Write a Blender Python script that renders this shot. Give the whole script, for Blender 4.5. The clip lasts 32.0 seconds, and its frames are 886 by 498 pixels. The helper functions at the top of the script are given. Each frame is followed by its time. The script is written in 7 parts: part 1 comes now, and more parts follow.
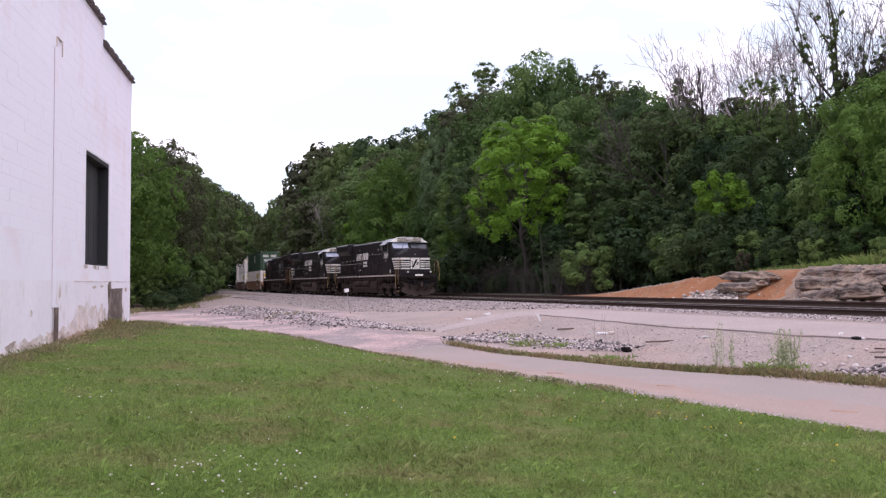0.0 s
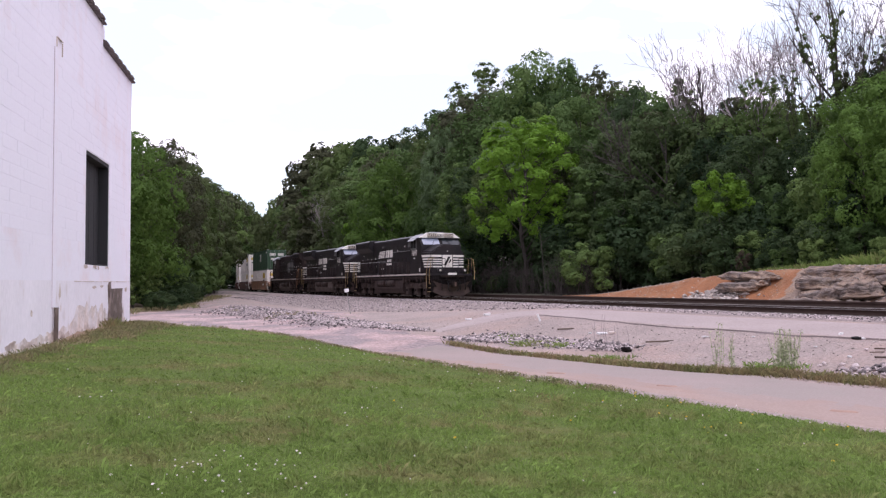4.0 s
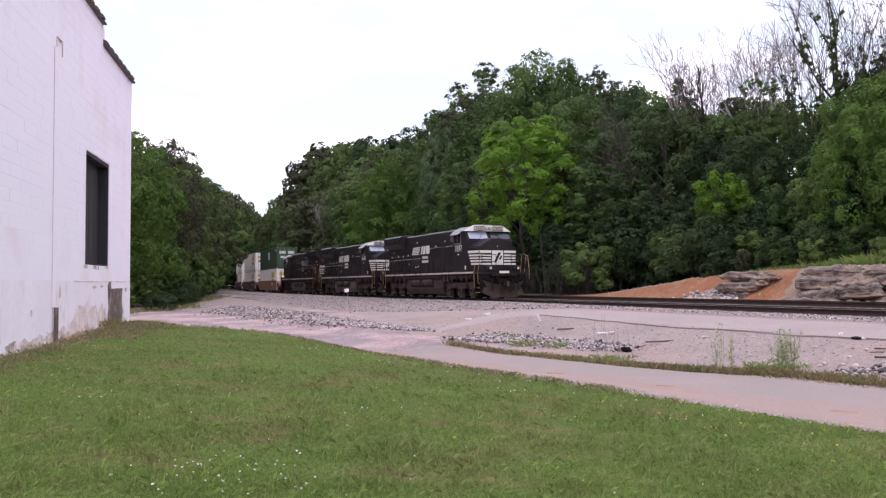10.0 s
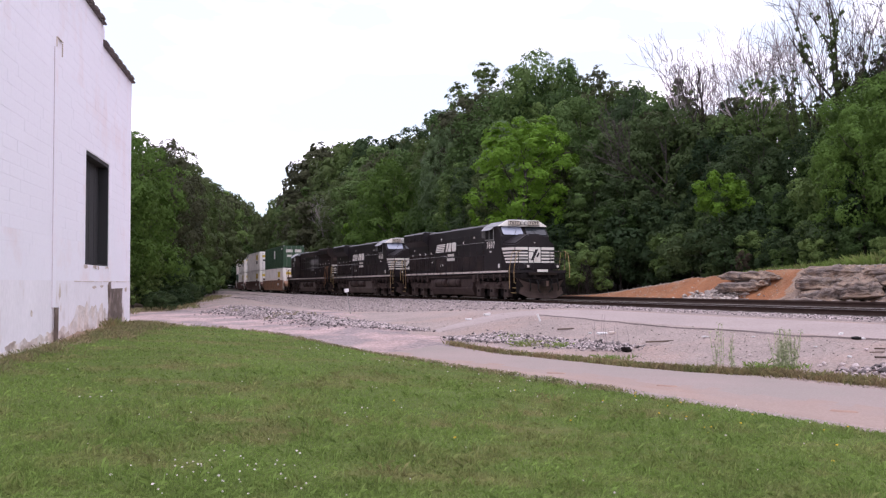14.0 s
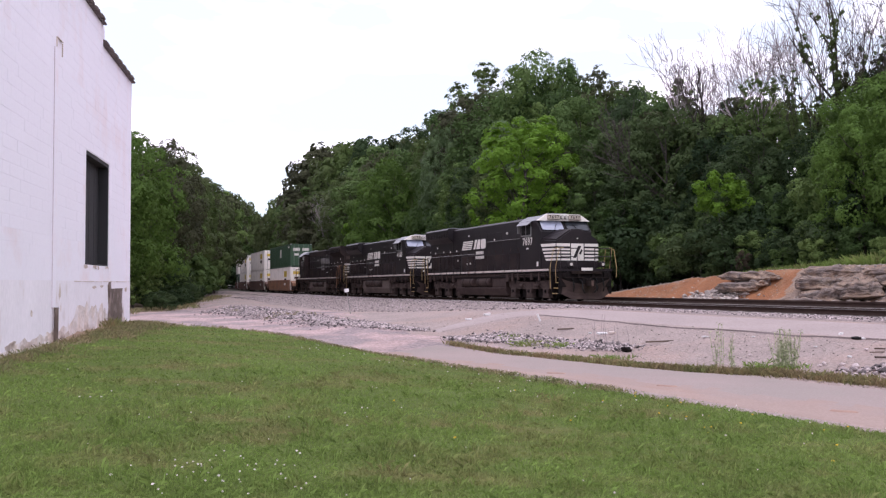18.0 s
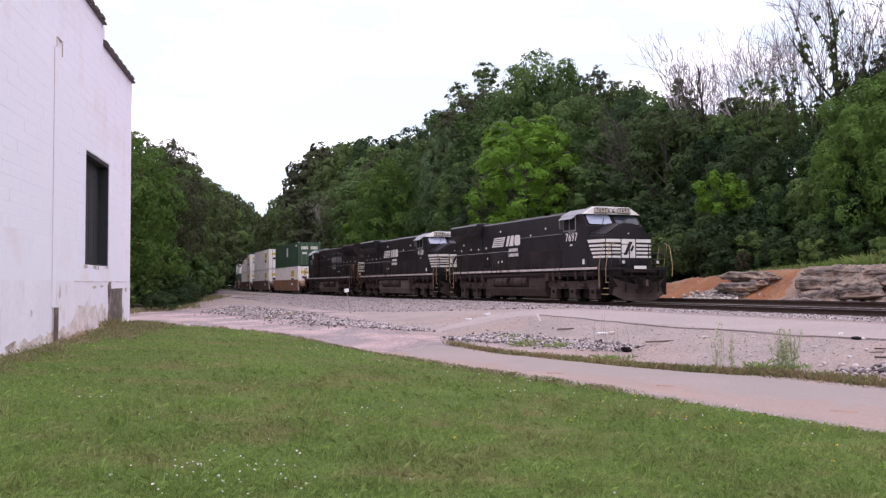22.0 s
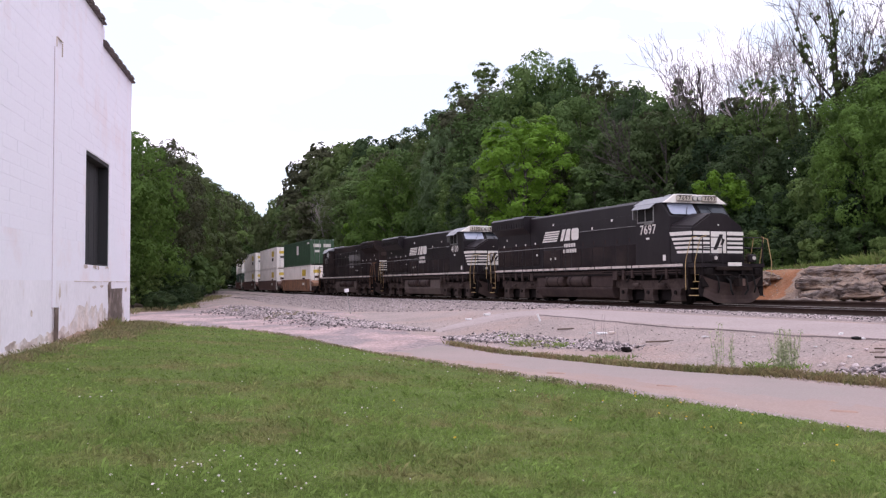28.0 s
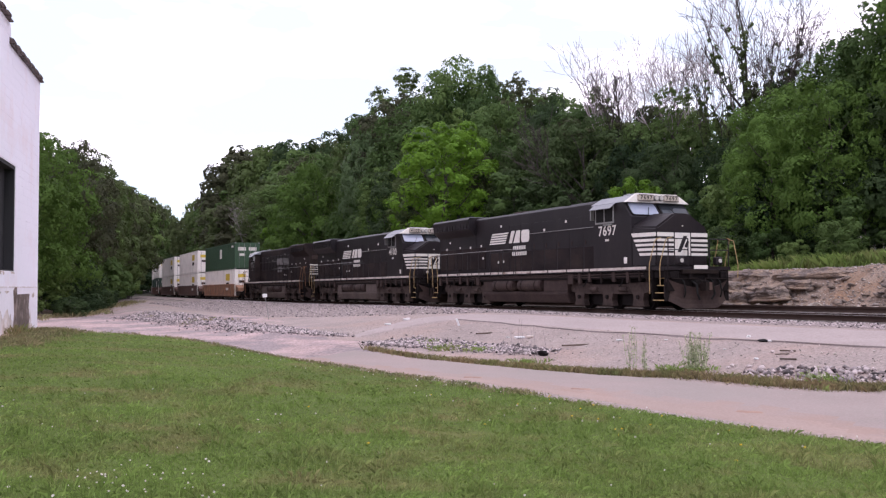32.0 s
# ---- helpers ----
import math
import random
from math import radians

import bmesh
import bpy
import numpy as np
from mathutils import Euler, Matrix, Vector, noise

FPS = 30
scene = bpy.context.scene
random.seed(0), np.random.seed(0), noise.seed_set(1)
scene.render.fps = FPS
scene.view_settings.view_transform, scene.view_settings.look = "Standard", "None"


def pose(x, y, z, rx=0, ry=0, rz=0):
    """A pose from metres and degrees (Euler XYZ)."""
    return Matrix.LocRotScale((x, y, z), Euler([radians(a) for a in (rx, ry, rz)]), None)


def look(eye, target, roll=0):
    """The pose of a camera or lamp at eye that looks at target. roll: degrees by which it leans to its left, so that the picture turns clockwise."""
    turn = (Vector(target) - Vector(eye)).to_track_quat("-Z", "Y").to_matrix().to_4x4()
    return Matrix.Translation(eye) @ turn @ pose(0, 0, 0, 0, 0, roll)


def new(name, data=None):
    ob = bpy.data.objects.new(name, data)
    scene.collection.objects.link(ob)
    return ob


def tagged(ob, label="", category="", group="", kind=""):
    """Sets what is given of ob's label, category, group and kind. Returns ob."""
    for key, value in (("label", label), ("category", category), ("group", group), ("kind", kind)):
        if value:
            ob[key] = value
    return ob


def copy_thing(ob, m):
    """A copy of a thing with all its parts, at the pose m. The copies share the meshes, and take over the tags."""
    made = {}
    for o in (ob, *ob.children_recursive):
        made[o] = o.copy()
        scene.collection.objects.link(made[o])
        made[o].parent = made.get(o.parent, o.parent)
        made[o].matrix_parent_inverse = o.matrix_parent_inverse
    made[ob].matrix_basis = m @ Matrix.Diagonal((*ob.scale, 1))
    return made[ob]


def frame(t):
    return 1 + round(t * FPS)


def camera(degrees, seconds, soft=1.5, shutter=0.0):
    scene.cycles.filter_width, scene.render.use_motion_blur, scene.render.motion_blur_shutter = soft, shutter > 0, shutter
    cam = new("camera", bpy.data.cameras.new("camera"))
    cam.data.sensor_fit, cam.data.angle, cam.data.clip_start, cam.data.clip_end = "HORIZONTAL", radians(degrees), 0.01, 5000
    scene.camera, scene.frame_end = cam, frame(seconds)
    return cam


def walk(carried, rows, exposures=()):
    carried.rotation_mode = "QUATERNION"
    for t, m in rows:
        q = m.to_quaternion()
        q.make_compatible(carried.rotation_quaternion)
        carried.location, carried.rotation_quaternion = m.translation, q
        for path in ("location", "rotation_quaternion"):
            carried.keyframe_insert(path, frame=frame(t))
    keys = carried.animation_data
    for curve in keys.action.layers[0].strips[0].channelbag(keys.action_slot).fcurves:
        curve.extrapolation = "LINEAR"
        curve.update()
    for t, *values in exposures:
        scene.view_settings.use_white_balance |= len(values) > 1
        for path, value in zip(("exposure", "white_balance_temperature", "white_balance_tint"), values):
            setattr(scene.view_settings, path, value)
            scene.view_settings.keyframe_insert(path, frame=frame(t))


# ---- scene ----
EYE = (0.0, 0.0, 1.062)


def aim(turn, tilt, lean=-0.1, aside=0.0):
    """The camera's pose: degrees to the right, upwards and leaning."""
    return (Matrix.Translation(Vector(EYE) + Vector((aside, 0, 0))) @ pose(0, 0, 0, 0, 0, -turn) @ pose(0, 0, 0, 90 + tilt) @ pose(0, 0, 0, 0, 0, lean))


cam = camera(49.49, 32.0, soft=1.28)
walk(cam, [(0.0, aim(0, 2.018)), (31.6, aim(0, 2.018)), (31.7, aim(0.05, 2.13)), (31.8, aim(0.58, 2.2)),
           (31.9, aim(2.82, 2.2, -0.1, 0.04)), (32.0, aim(4.69, 2.29, -0.2, 0.07))],
     exposures=[(0.0, 0.0, 6150, 29), (32.0, 0.0, 6150, 29)])

# ---------------------------------------------------------------- light
world = bpy.data.worlds.new("world")
scene.world = world
world.use_nodes = True
wn, wl = world.node_tree.nodes, world.node_tree.links
wn.clear()
SUN_UP, SUN_TURN = 58, 155
sky = wn.new("ShaderNodeTexSky")
sky.sky_type, sky.sun_disc = "NISHITA", False
sky.sun_elevation, sky.sun_rotation = radians(SUN_UP), radians(SUN_TURN)
sky.air_density, sky.dust_density = 1.0, 2.0
bg_sky = wn.new("ShaderNodeBackground")
bg_sky.inputs["Strength"].default_value = 0.09
bg_cloud = wn.new("ShaderNodeBackground")
bg_cloud.inputs["Color"].default_value = (1.0, 0.985, 1.0, 1)
bg_cloud.inputs["Strength"].default_value = 1.93
wco = wn.new("ShaderNodeTexCoord")
wmap = wn.new("ShaderNodeMapping")
wmap.inputs["Scale"].default_value = (1.6, 1.6, 5.0)
wmap.inputs["Location"].default_value = (0.1, 0.0, 0.75)
wnoise = wn.new("ShaderNodeTexNoise")
wnoise.inputs["Scale"].default_value = 3.4
wnoise.inputs["Detail"].default_value = 6
wramp = wn.new("ShaderNodeValToRGB")
wramp.color_ramp.elements[0].position, wramp.color_ramp.elements[0].color = 0.45, (0.45, 0.45, 0.45, 1)
wramp.color_ramp.elements[1].position, wramp.color_ramp.elements[1].color = 0.58, (1, 1, 1, 1)
wmix = wn.new("ShaderNodeMixShader")
wout = wn.new("ShaderNodeOutputWorld")
wl.new(wco.outputs["Generated"], wmap.inputs["Vector"])
wl.new(wmap.outputs["Vector"], wnoise.inputs["Vector"])
wl.new(wnoise.outputs["Fac"], wramp.inputs["Fac"])
wl.new(wramp.outputs["Color"], wmix.inputs["Fac"])
wblue = wn.new("ShaderNodeMix")
wblue.data_type, wblue.blend_type = "RGBA", "MULTIPLY"
wblue.inputs[0].default_value = 1.0
wblue.inputs[7].default_value = (0.5, 1.35, 1.2, 1)
wl.new(sky.outputs["Color"], wblue.inputs[6])
wl.new(wblue.outputs[2], bg_sky.inputs["Color"])
wl.new(bg_sky.outputs["Background"], wmix.inputs[1])
wl.new(bg_cloud.outputs["Background"], wmix.inputs[2])
wl.new(wmix.outputs["Shader"], wout.inputs["Surface"])
sun_data = bpy.data.lights.new("sun", "SUN")
sun_data.energy, sun_data.angle, sun_data.color = 1.0, radians(14), (1.0, 0.96, 0.9)
sun = new("sun", sun_data)
sun.matrix_world = look((0, 0, 40), (-40 * math.sin(radians(SUN_TURN)), -40 * math.cos(radians(SUN_TURN)), 40 - 40 * math.tan(radians(SUN_UP))))
# ---------------------------------------------------------------- materials
def material(name, colour, rough=0.8, metal=0.0, scale=4.0, spread=0.35, fine=40.0, fine_spread=0.2, bump=0.3, bump_dist=0.01,
             stain=None, stain_scale=1.2, stain_at=0.58, stain_soft=0.12, island=0.0, thing=0.0, see=0.0, tint=None, spec=0.5, coords="Object", stretch=(1, 1, 1)):
    """A procedural surface: colour varied at two scales, stains of a second colour, fine relief."""
    m = bpy.data.materials.new(name)
    m.use_nodes = True
    nt = m.node_tree
    n, l = nt.nodes, nt.links
    p = n["Principled BSDF"]
    p.inputs["Roughness"].default_value, p.inputs["Metallic"].default_value = rough, metal
    p.inputs["Specular IOR Level"].default_value = spec
    co = n.new("ShaderNodeTexCoord")
    mp = n.new("ShaderNodeMapping")
    mp.inputs["Scale"].default_value = stretch
    l.new(co.outputs[coords], mp.inputs["Vector"])

    def noise_of(s, detail=4, rough_n=0.6):
        t = n.new("ShaderNodeTexNoise")
        t.inputs["Scale"].default_value, t.inputs["Detail"].default_value, t.inputs["Roughness"].default_value = s, detail, rough_n
        l.new(mp.outputs["Vector"], t.inputs["Vector"])
        return t.outputs["Fac"]

    def math_of(op, a, b):
        t = n.new("ShaderNodeMath")
        t.operation = op
        for i, v in enumerate((a, b)):
            if isinstance(v, (int, float)):
                t.inputs[i].default_value = v
            else:
                l.new(v, t.inputs[i])
        return t.outputs[0]

    big, small = noise_of(scale), noise_of(fine, 6)
    value = math_of("ADD", math_of("MULTIPLY", math_of("SUBTRACT", big, 0.5), spread * 2.4), 1.0)
    value = math_of("ADD", value, math_of("MULTIPLY", math_of("SUBTRACT", small, 0.5), fine_spread * 2.4))
    if island:
        g = n.new("ShaderNodeNewGeometry")
        value = math_of("ADD", value, math_of("MULTIPLY", math_of("SUBTRACT", g.outputs["Random Per Island"], 0.5), island * 2))
    if thing:
        o = n.new("ShaderNodeObjectInfo")
        value = math_of("ADD", value, math_of("MULTIPLY", math_of("SUBTRACT", o.outputs["Random"], 0.5), thing * 2))
    base = n.new("ShaderNodeRGB")
    base.outputs[0].default_value = (*colour, 1)
    source = base.outputs[0]
    if stain:
        r = n.new("ShaderNodeMapRange")
        r.inputs["From Min"].default_value, r.inputs["From Max"].default_value = stain_at - stain_soft, stain_at + stain_soft
        l.new(noise_of(stain_scale, 5, 0.65), r.inputs["Value"])
        mx = n.new("ShaderNodeMix")
        mx.data_type = "RGBA"
        mx.inputs[7].default_value = (*stain, 1)
        l.new(r.outputs["Result"], mx.inputs[0])
        l.new(source, mx.inputs[6])
        source = mx.outputs[2]
    if tint:
        o = n.new("ShaderNodeObjectInfo")
        mx = n.new("ShaderNodeMix")
        mx.data_type = "RGBA"
        mx.inputs[7].default_value = (*tint, 1)
        l.new(o.outputs["Random"], mx.inputs[0])
        l.new(source, mx.inputs[6])
        source = mx.outputs[2]
    sc = n.new("ShaderNodeVectorMath")
    sc.operation = "SCALE"
    l.new(source, sc.inputs[0])
    l.new(math_of("MAXIMUM", value, 0.08), sc.inputs["Scale"])
    l.new(sc.outputs["Vector"], p.inputs["Base Color"])
    if bump:
        b = n.new("ShaderNodeBump")
        b.inputs["Strength"].default_value, b.inputs["Distance"].default_value = bump, bump_dist
        l.new(small, b.inputs["Height"])
        l.new(b.outputs["Normal"], p.inputs["Normal"])
    if see:
        tr = n.new("ShaderNodeBsdfTranslucent")
        l.new(sc.outputs["Vector"], tr.inputs["Color"])
        ms = n.new("ShaderNodeMixShader")
        ms.inputs[0].default_value = see
        out = n["Material Output"]
        l.new(p.outputs[0], ms.inputs[1])
        l.new(tr.outputs[0], ms.inputs[2])
        l.new(ms.outputs[0], out.inputs["Surface"])
    return m


M_GRASS_GROUND = material("lawn_soil", (0.098, 0.132, 0.036), 0.95, spec=0.05, scale=0.5, spread=0.2, fine=42, fine_spread=0.45, bump=0.3, bump_dist=0.02,
                          stain=(0.15, 0.135, 0.055), stain_scale=0.9, stain_at=0.62, stain_soft=0.12)
M_GRASS = material("grass_blade", (0.19, 0.272, 0.068), 0.7, scale=0.35, spread=0.42, fine=2.5, fine_spread=0.25, bump=0, island=0.32, spec=0.15, see=0.3,
                   stain=(0.29, 0.25, 0.12), stain_scale=0.9, stain_at=0.6, stain_soft=0.12)
M_ROADGRASS = material("weed_blade", (0.18, 0.195, 0.065), 0.8, scale=0.8, spread=0.4, fine=3, bump=0, island=0.4, see=0.2,
                       stain=(0.23, 0.17, 0.085), stain_scale=1.6, stain_at=0.47, stain_soft=0.1)
M_DRYGRASS = material("dry_grass_blade", (0.25, 0.205, 0.105), 0.8, scale=0.8, spread=0.3, fine=3, bump=0, island=0.4, see=0.2,
                      stain=(0.15, 0.17, 0.06), stain_scale=1.5, stain_at=0.55, stain_soft=0.1)
M_FOREST = material("forest_floor", (0.06, 0.055, 0.035), 0.95, scale=0.3, spread=0.4, fine=5, fine_spread=0.4, bump=0.6, bump_dist=0.05)
M_ASPHALT = material("worn_asphalt", (0.294, 0.244, 0.223), 0.9, spec=0.2, scale=0.5, spread=0.10, fine=32, fine_spread=0.28, bump=0.5, bump_dist=0.01,
                     stain=(0.35, 0.265, 0.245), stain_scale=0.35, stain_at=0.58, stain_soft=0.18)
M_ROADPINK = material("pink_dusted_asphalt", (0.341, 0.252, 0.219), 0.95, spec=0.2, scale=0.6, spread=0.10, fine=32, fine_spread=0.28, bump=0.5, bump_dist=0.01,
                      stain=(0.37, 0.245, 0.20), stain_scale=0.5, stain_at=0.6, stain_soft=0.14, stretch=(1, 0.5, 1))
M_ROADMID = material("lightly_dusted_asphalt", (0.323, 0.247, 0.221), 0.95, spec=0.2, scale=0.5, spread=0.10, fine=32, fine_spread=0.28, bump=0.5, bump_dist=0.01,
                     stain=(0.345, 0.235, 0.195), stain_scale=0.7, stain_at=0.57, stain_soft=0.12)
M_LANE = material("dusty_lane", (0.355, 0.289, 0.274), 0.9, spec=0.2, scale=0.5, spread=0.16, fine=14, fine_spread=0.4, bump=0.4, bump_dist=0.01)
M_DIRT = material("gravelly_dirt", (0.32, 0.257, 0.236), 0.95, spec=0.2, scale=0.5, spread=0.26, fine=17, fine_spread=0.8, bump=0.9, bump_dist=0.03,
                  stain=(0.33, 0.235, 0.20), stain_scale=0.25, stain_at=0.6, stain_soft=0.12)
M_BALLAST = material("ballast_bed", (0.255, 0.199, 0.184), 0.95, scale=0.8, spread=0.15, fine=16, fine_spread=0.7, bump=1.0, bump_dist=0.05)
M_STONE = material("grey_stone", (0.29, 0.238, 0.234), 0.9, scale=3, spread=0.2, fine=30, fine_spread=0.2, bump=0.4, island=1.0)
M_DRIVE = material("pale_dusty_drive", (0.418, 0.301, 0.283), 0.95, spec=0.2, scale=0.6, spread=0.3, fine=12, fine_spread=0.8, bump=0.8, bump_dist=0.03,
                   stain=(0.265, 0.213, 0.212), stain_scale=0.55, stain_at=0.5, stain_soft=0.06, stretch=(1, 0.55, 1))
M_ORANGEDUST = material("orange_dust", (0.33, 0.21, 0.165), 0.95, scale=1.5, spread=0.25, fine=12, fine_spread=0.4, bump=0.4)
M_CRACK = material("crack_and_step_shadow", (0.19, 0.15, 0.143), 0.95, scale=3, fine=20)
M_TIE = material("creosote_tie", (0.075, 0.06, 0.05), 0.9, scale=3, fine=25, thing=0.3, stretch=(1, 6, 1))
M_RAIL = material("rusty_rail", (0.042, 0.026, 0.021), 0.9, metal=0.0, spec=0.15, scale=2, fine=30)
M_RAILTOP = material("polished_rail_head", (0.5, 0.47, 0.46), 0.3, metal=1.0, scale=2, spread=0.05, fine=20, fine_spread=0.05, bump=0)
M_CLAY = material("orange_clay", (0.285, 0.116, 0.05), 0.95, scale=0.9, spread=0.3, fine=11, fine_spread=0.5, bump=1.0, bump_dist=0.06,
                  stain=(0.31, 0.19, 0.115), stain_scale=0.8, stain_at=0.62, stain_soft=0.12)
M_TALUS = material("brown_gravel_slope", (0.27, 0.195, 0.15), 0.95, scale=0.9, spread=0.25, fine=13, fine_spread=0.6, bump=1.0, bump_dist=0.05,
                   stain=(0.30, 0.165, 0.09), stain_scale=0.7, stain_at=0.6, stain_soft=0.12)
M_ROCK = material("weathered_rock", (0.17, 0.132, 0.118), 0.85, scale=1.6, spread=0.6, fine=8, fine_spread=0.85, bump=1.0, bump_dist=0.07,
                  stain=(0.29, 0.205, 0.15), stain_scale=1.3, stain_at=0.51, stain_soft=0.1, stretch=(1, 1, 2.6))
M_RUBBLE = material("pale_rubble", (0.38, 0.32, 0.29), 0.9, scale=3, spread=0.2, fine=20, island=0.5)
M_SOIL = material("brown_soil", (0.27, 0.185, 0.125), 0.95, scale=1.2, spread=0.3, fine=10, fine_spread=0.5, bump=0.9, bump_dist=0.03)
M_PALEROCK = material("pale_broken_rock", (0.47, 0.40, 0.35), 0.9, scale=3, spread=0.2, fine=18, thing=0.3, bump=0.5)
M_BARK = material("tree_bark", (0.0562, 0.045, 0.039), 0.95, scale=2, fine=18, fine_spread=0.4, bump=0.8, bump_dist=0.03, stretch=(1, 1, 0.3))
M_DEADWOOD = material("pale_deadwood", (0.30, 0.25, 0.255), 0.9, scale=2, fine=14, fine_spread=0.3)
LEAF = {
    "mid": material("leaf_mid", (0.0821, 0.144, 0.0454), 0.6, scale=0.35, spread=0.25, fine=2.0, fine_spread=0.12, bump=0, island=0.1, thing=0.38, tint=(0.115, 0.165, 0.05), spec=0.08, see=0.36),
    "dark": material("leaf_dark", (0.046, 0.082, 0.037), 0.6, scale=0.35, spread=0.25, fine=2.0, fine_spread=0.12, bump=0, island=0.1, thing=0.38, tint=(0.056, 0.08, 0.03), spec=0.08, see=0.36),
    "bright": material("leaf_bright", (0.104, 0.195, 0.022), 0.55, scale=0.35, spread=0.25, fine=2.0, fine_spread=0.12, bump=0, island=0.1, thing=0.3, spec=0.08, see=0.36),
    "olive": material("leaf_olive", (0.11, 0.114, 0.0638), 0.6, scale=0.35, spread=0.25, fine=2.0, fine_spread=0.12, bump=0, island=0.1, thing=0.38, tint=(0.074, 0.108, 0.034), spec=0.08, see=0.36),
    "fresh": material("leaf_fresh", (0.094, 0.162, 0.034), 0.6, scale=0.35, spread=0.25, fine=2.0, fine_spread=0.12, bump=0, island=0.1, thing=0.2, spec=0.08, see=0.36),
    "silver": material("leaf_silver", (0.105, 0.155, 0.07), 0.6, scale=0.35, spread=0.25, fine=2.0, fine_spread=0.12, bump=0, island=0.1, thing=0.2, spec=0.08, see=0.36),
    "russet": material("leaf_russet", (0.09, 0.07, 0.05), 0.7, scale=0.35, spread=0.25, fine=2.0, bump=0, island=0.1, thing=0.3, spec=0.08, see=0.36),
}
M_WALL = material("white_painted_block", (0.88, 0.83, 0.91), 0.85, scale=0.35, spread=0.035, fine=14, fine_spread=0.05, bump=0.35, bump_dist=0.008,
                  stain=(0.83, 0.68, 0.70), stain_scale=0.55, stain_at=0.66, stain_soft=0.14)
M_WALLBASE = material("stained_white_render", (0.86, 0.80, 0.86), 0.9, scale=0.8, spread=0.08, fine=12, fine_spread=0.12, bump=0.5, bump_dist=0.01,
                      stain=(0.50, 0.38, 0.31), stain_scale=1.5, stain_at=0.68, stain_soft=0.1, stretch=(1, 1, 0.6))
M_CONDUIT = material("pinkish_painted_metal", (0.66, 0.56, 0.62), 0.8, scale=1.5, spread=0.2, fine=14, bump=0.1)
M_SPLASH = material("mud_splashed_paint", (0.60, 0.475, 0.41), 0.95, scale=2.0, spread=0.3, fine=14, fine_spread=0.35, bump=0.3, stain=(0.84, 0.77, 0.80), stain_scale=2.4, stain_at=0.52, stain_soft=0.16)
M_BARE = material("bare_plaster", (0.64, 0.53, 0.49), 0.95, scale=2.5, spread=0.3, fine=16, fine_spread=0.3, bump=0.5, stain=(0.46, 0.35, 0.29), stain_scale=3, stain_at=0.55, stain_soft=0.15)
M_CONCRETE = material("dirty_concrete", (0.13, 0.092, 0.078), 0.9, scale=2.2, spread=0.5, fine=16, fine_spread=0.4, bump=0.7, bump_dist=0.02,
                      stain=(0.36, 0.27, 0.24), stain_scale=2.6, stain_at=0.60, stain_soft=0.1)
M_DOOR = material("dark_boarded_door", (0.016, 0.0145, 0.017), 0.75, scale=1.5, spread=0.35, fine=20, fine_spread=0.3, stretch=(3, 3, 0.25))
M_COPING = material("glazed_terracotta", (0.085, 0.055, 0.05), 0.5, scale=2, spread=0.4, fine=18, fine_spread=0.3, thing=0.25)
M_BLACK = material("dusty_black_paint", (0.0131, 0.00936, 0.0115), 0.40, scale=0.7, spread=0.4, fine=8, fine_spread=0.25, bump=0.1, bump_dist=0.004,
                   stain=(0.023, 0.0175, 0.0185), stain_scale=0.9, stain_at=0.57, stain_soft=0.2, stretch=(1, 1, 0.5), spec=0.25)
M_DUSTED = material("brown_dusted_black_paint", (0.0169, 0.0117, 0.0127), 0.7, scale=0.9, spread=0.45, fine=9, fine_spread=0.3, bump=0.1, bump_dist=0.004,
                    stain=(0.040, 0.0275, 0.0235), stain_scale=0.8, stain_at=0.55, stain_soft=0.16, stretch=(0.6, 1, 1.2), spec=0.1)
M_TANKPALE = material("pale_dusty_tank", (0.101, 0.0754, 0.0689), 0.8, spec=0.2, scale=1.3, spread=0.4, fine=12, fine_spread=0.3, bump=0.3,
                      stain=(0.11, 0.085, 0.072), stain_scale=1.1, stain_at=0.56)
# near black: shade of the gaps behind truck frames put into the colour
M_GEAR = material("gap_dark_gear", (0.0115, 0.00864, 0.0084), 0.8, spec=0.1, scale=1.5, spread=0.4, fine=12, fine_spread=0.3, bump=0.2)
M_SILL = material("worn_white_sill", (0.52, 0.45, 0.41), 0.6, scale=1.2, spread=0.2, fine=9, fine_spread=0.3, bump=0.1, stain=(0.2, 0.13, 0.1), stain_scale=2.2, stain_at=0.6, stain_soft=0.1)
M_COUPLER = material("rusty_coupler", (0.10, 0.058, 0.045), 0.7, metal=0.3, scale=3, fine=14, bump=0.2)
# far pane: reflected dark trees put into the base colour
M_GLASSDARK = material("tree_dark_windscreen", (0.03, 0.034, 0.04), 0.08, scale=0.8, spread=0.2, fine=5, fine_spread=0.1, bump=0)
M_TRUCK = material("dust_brown_cast_steel", (0.064, 0.045, 0.039), 0.85, spec=0.15, scale=1.3, spread=0.4, fine=12, fine_spread=0.35, bump=0.3, stain=(0.03, 0.021, 0.019), stain_scale=1.8, stain_at=0.56)
M_GRIME = material("brake_dust_grime", (0.0392, 0.024, 0.0213), 0.8, spec=0.25, scale=1.3, spread=0.4, fine=12, fine_spread=0.3, bump=0.3,
                   stain=(0.058, 0.038, 0.031), stain_scale=1.6, stain_at=0.58)
M_RUSTY = material("rust_brown_pilot", (0.016, 0.0105, 0.009), 0.8, spec=0.15, scale=1.5, spread=0.4, fine=12, fine_spread=0.3, bump=0.3,
                   stain=(0.028, 0.018, 0.014), stain_scale=1.6, stain_at=0.6)
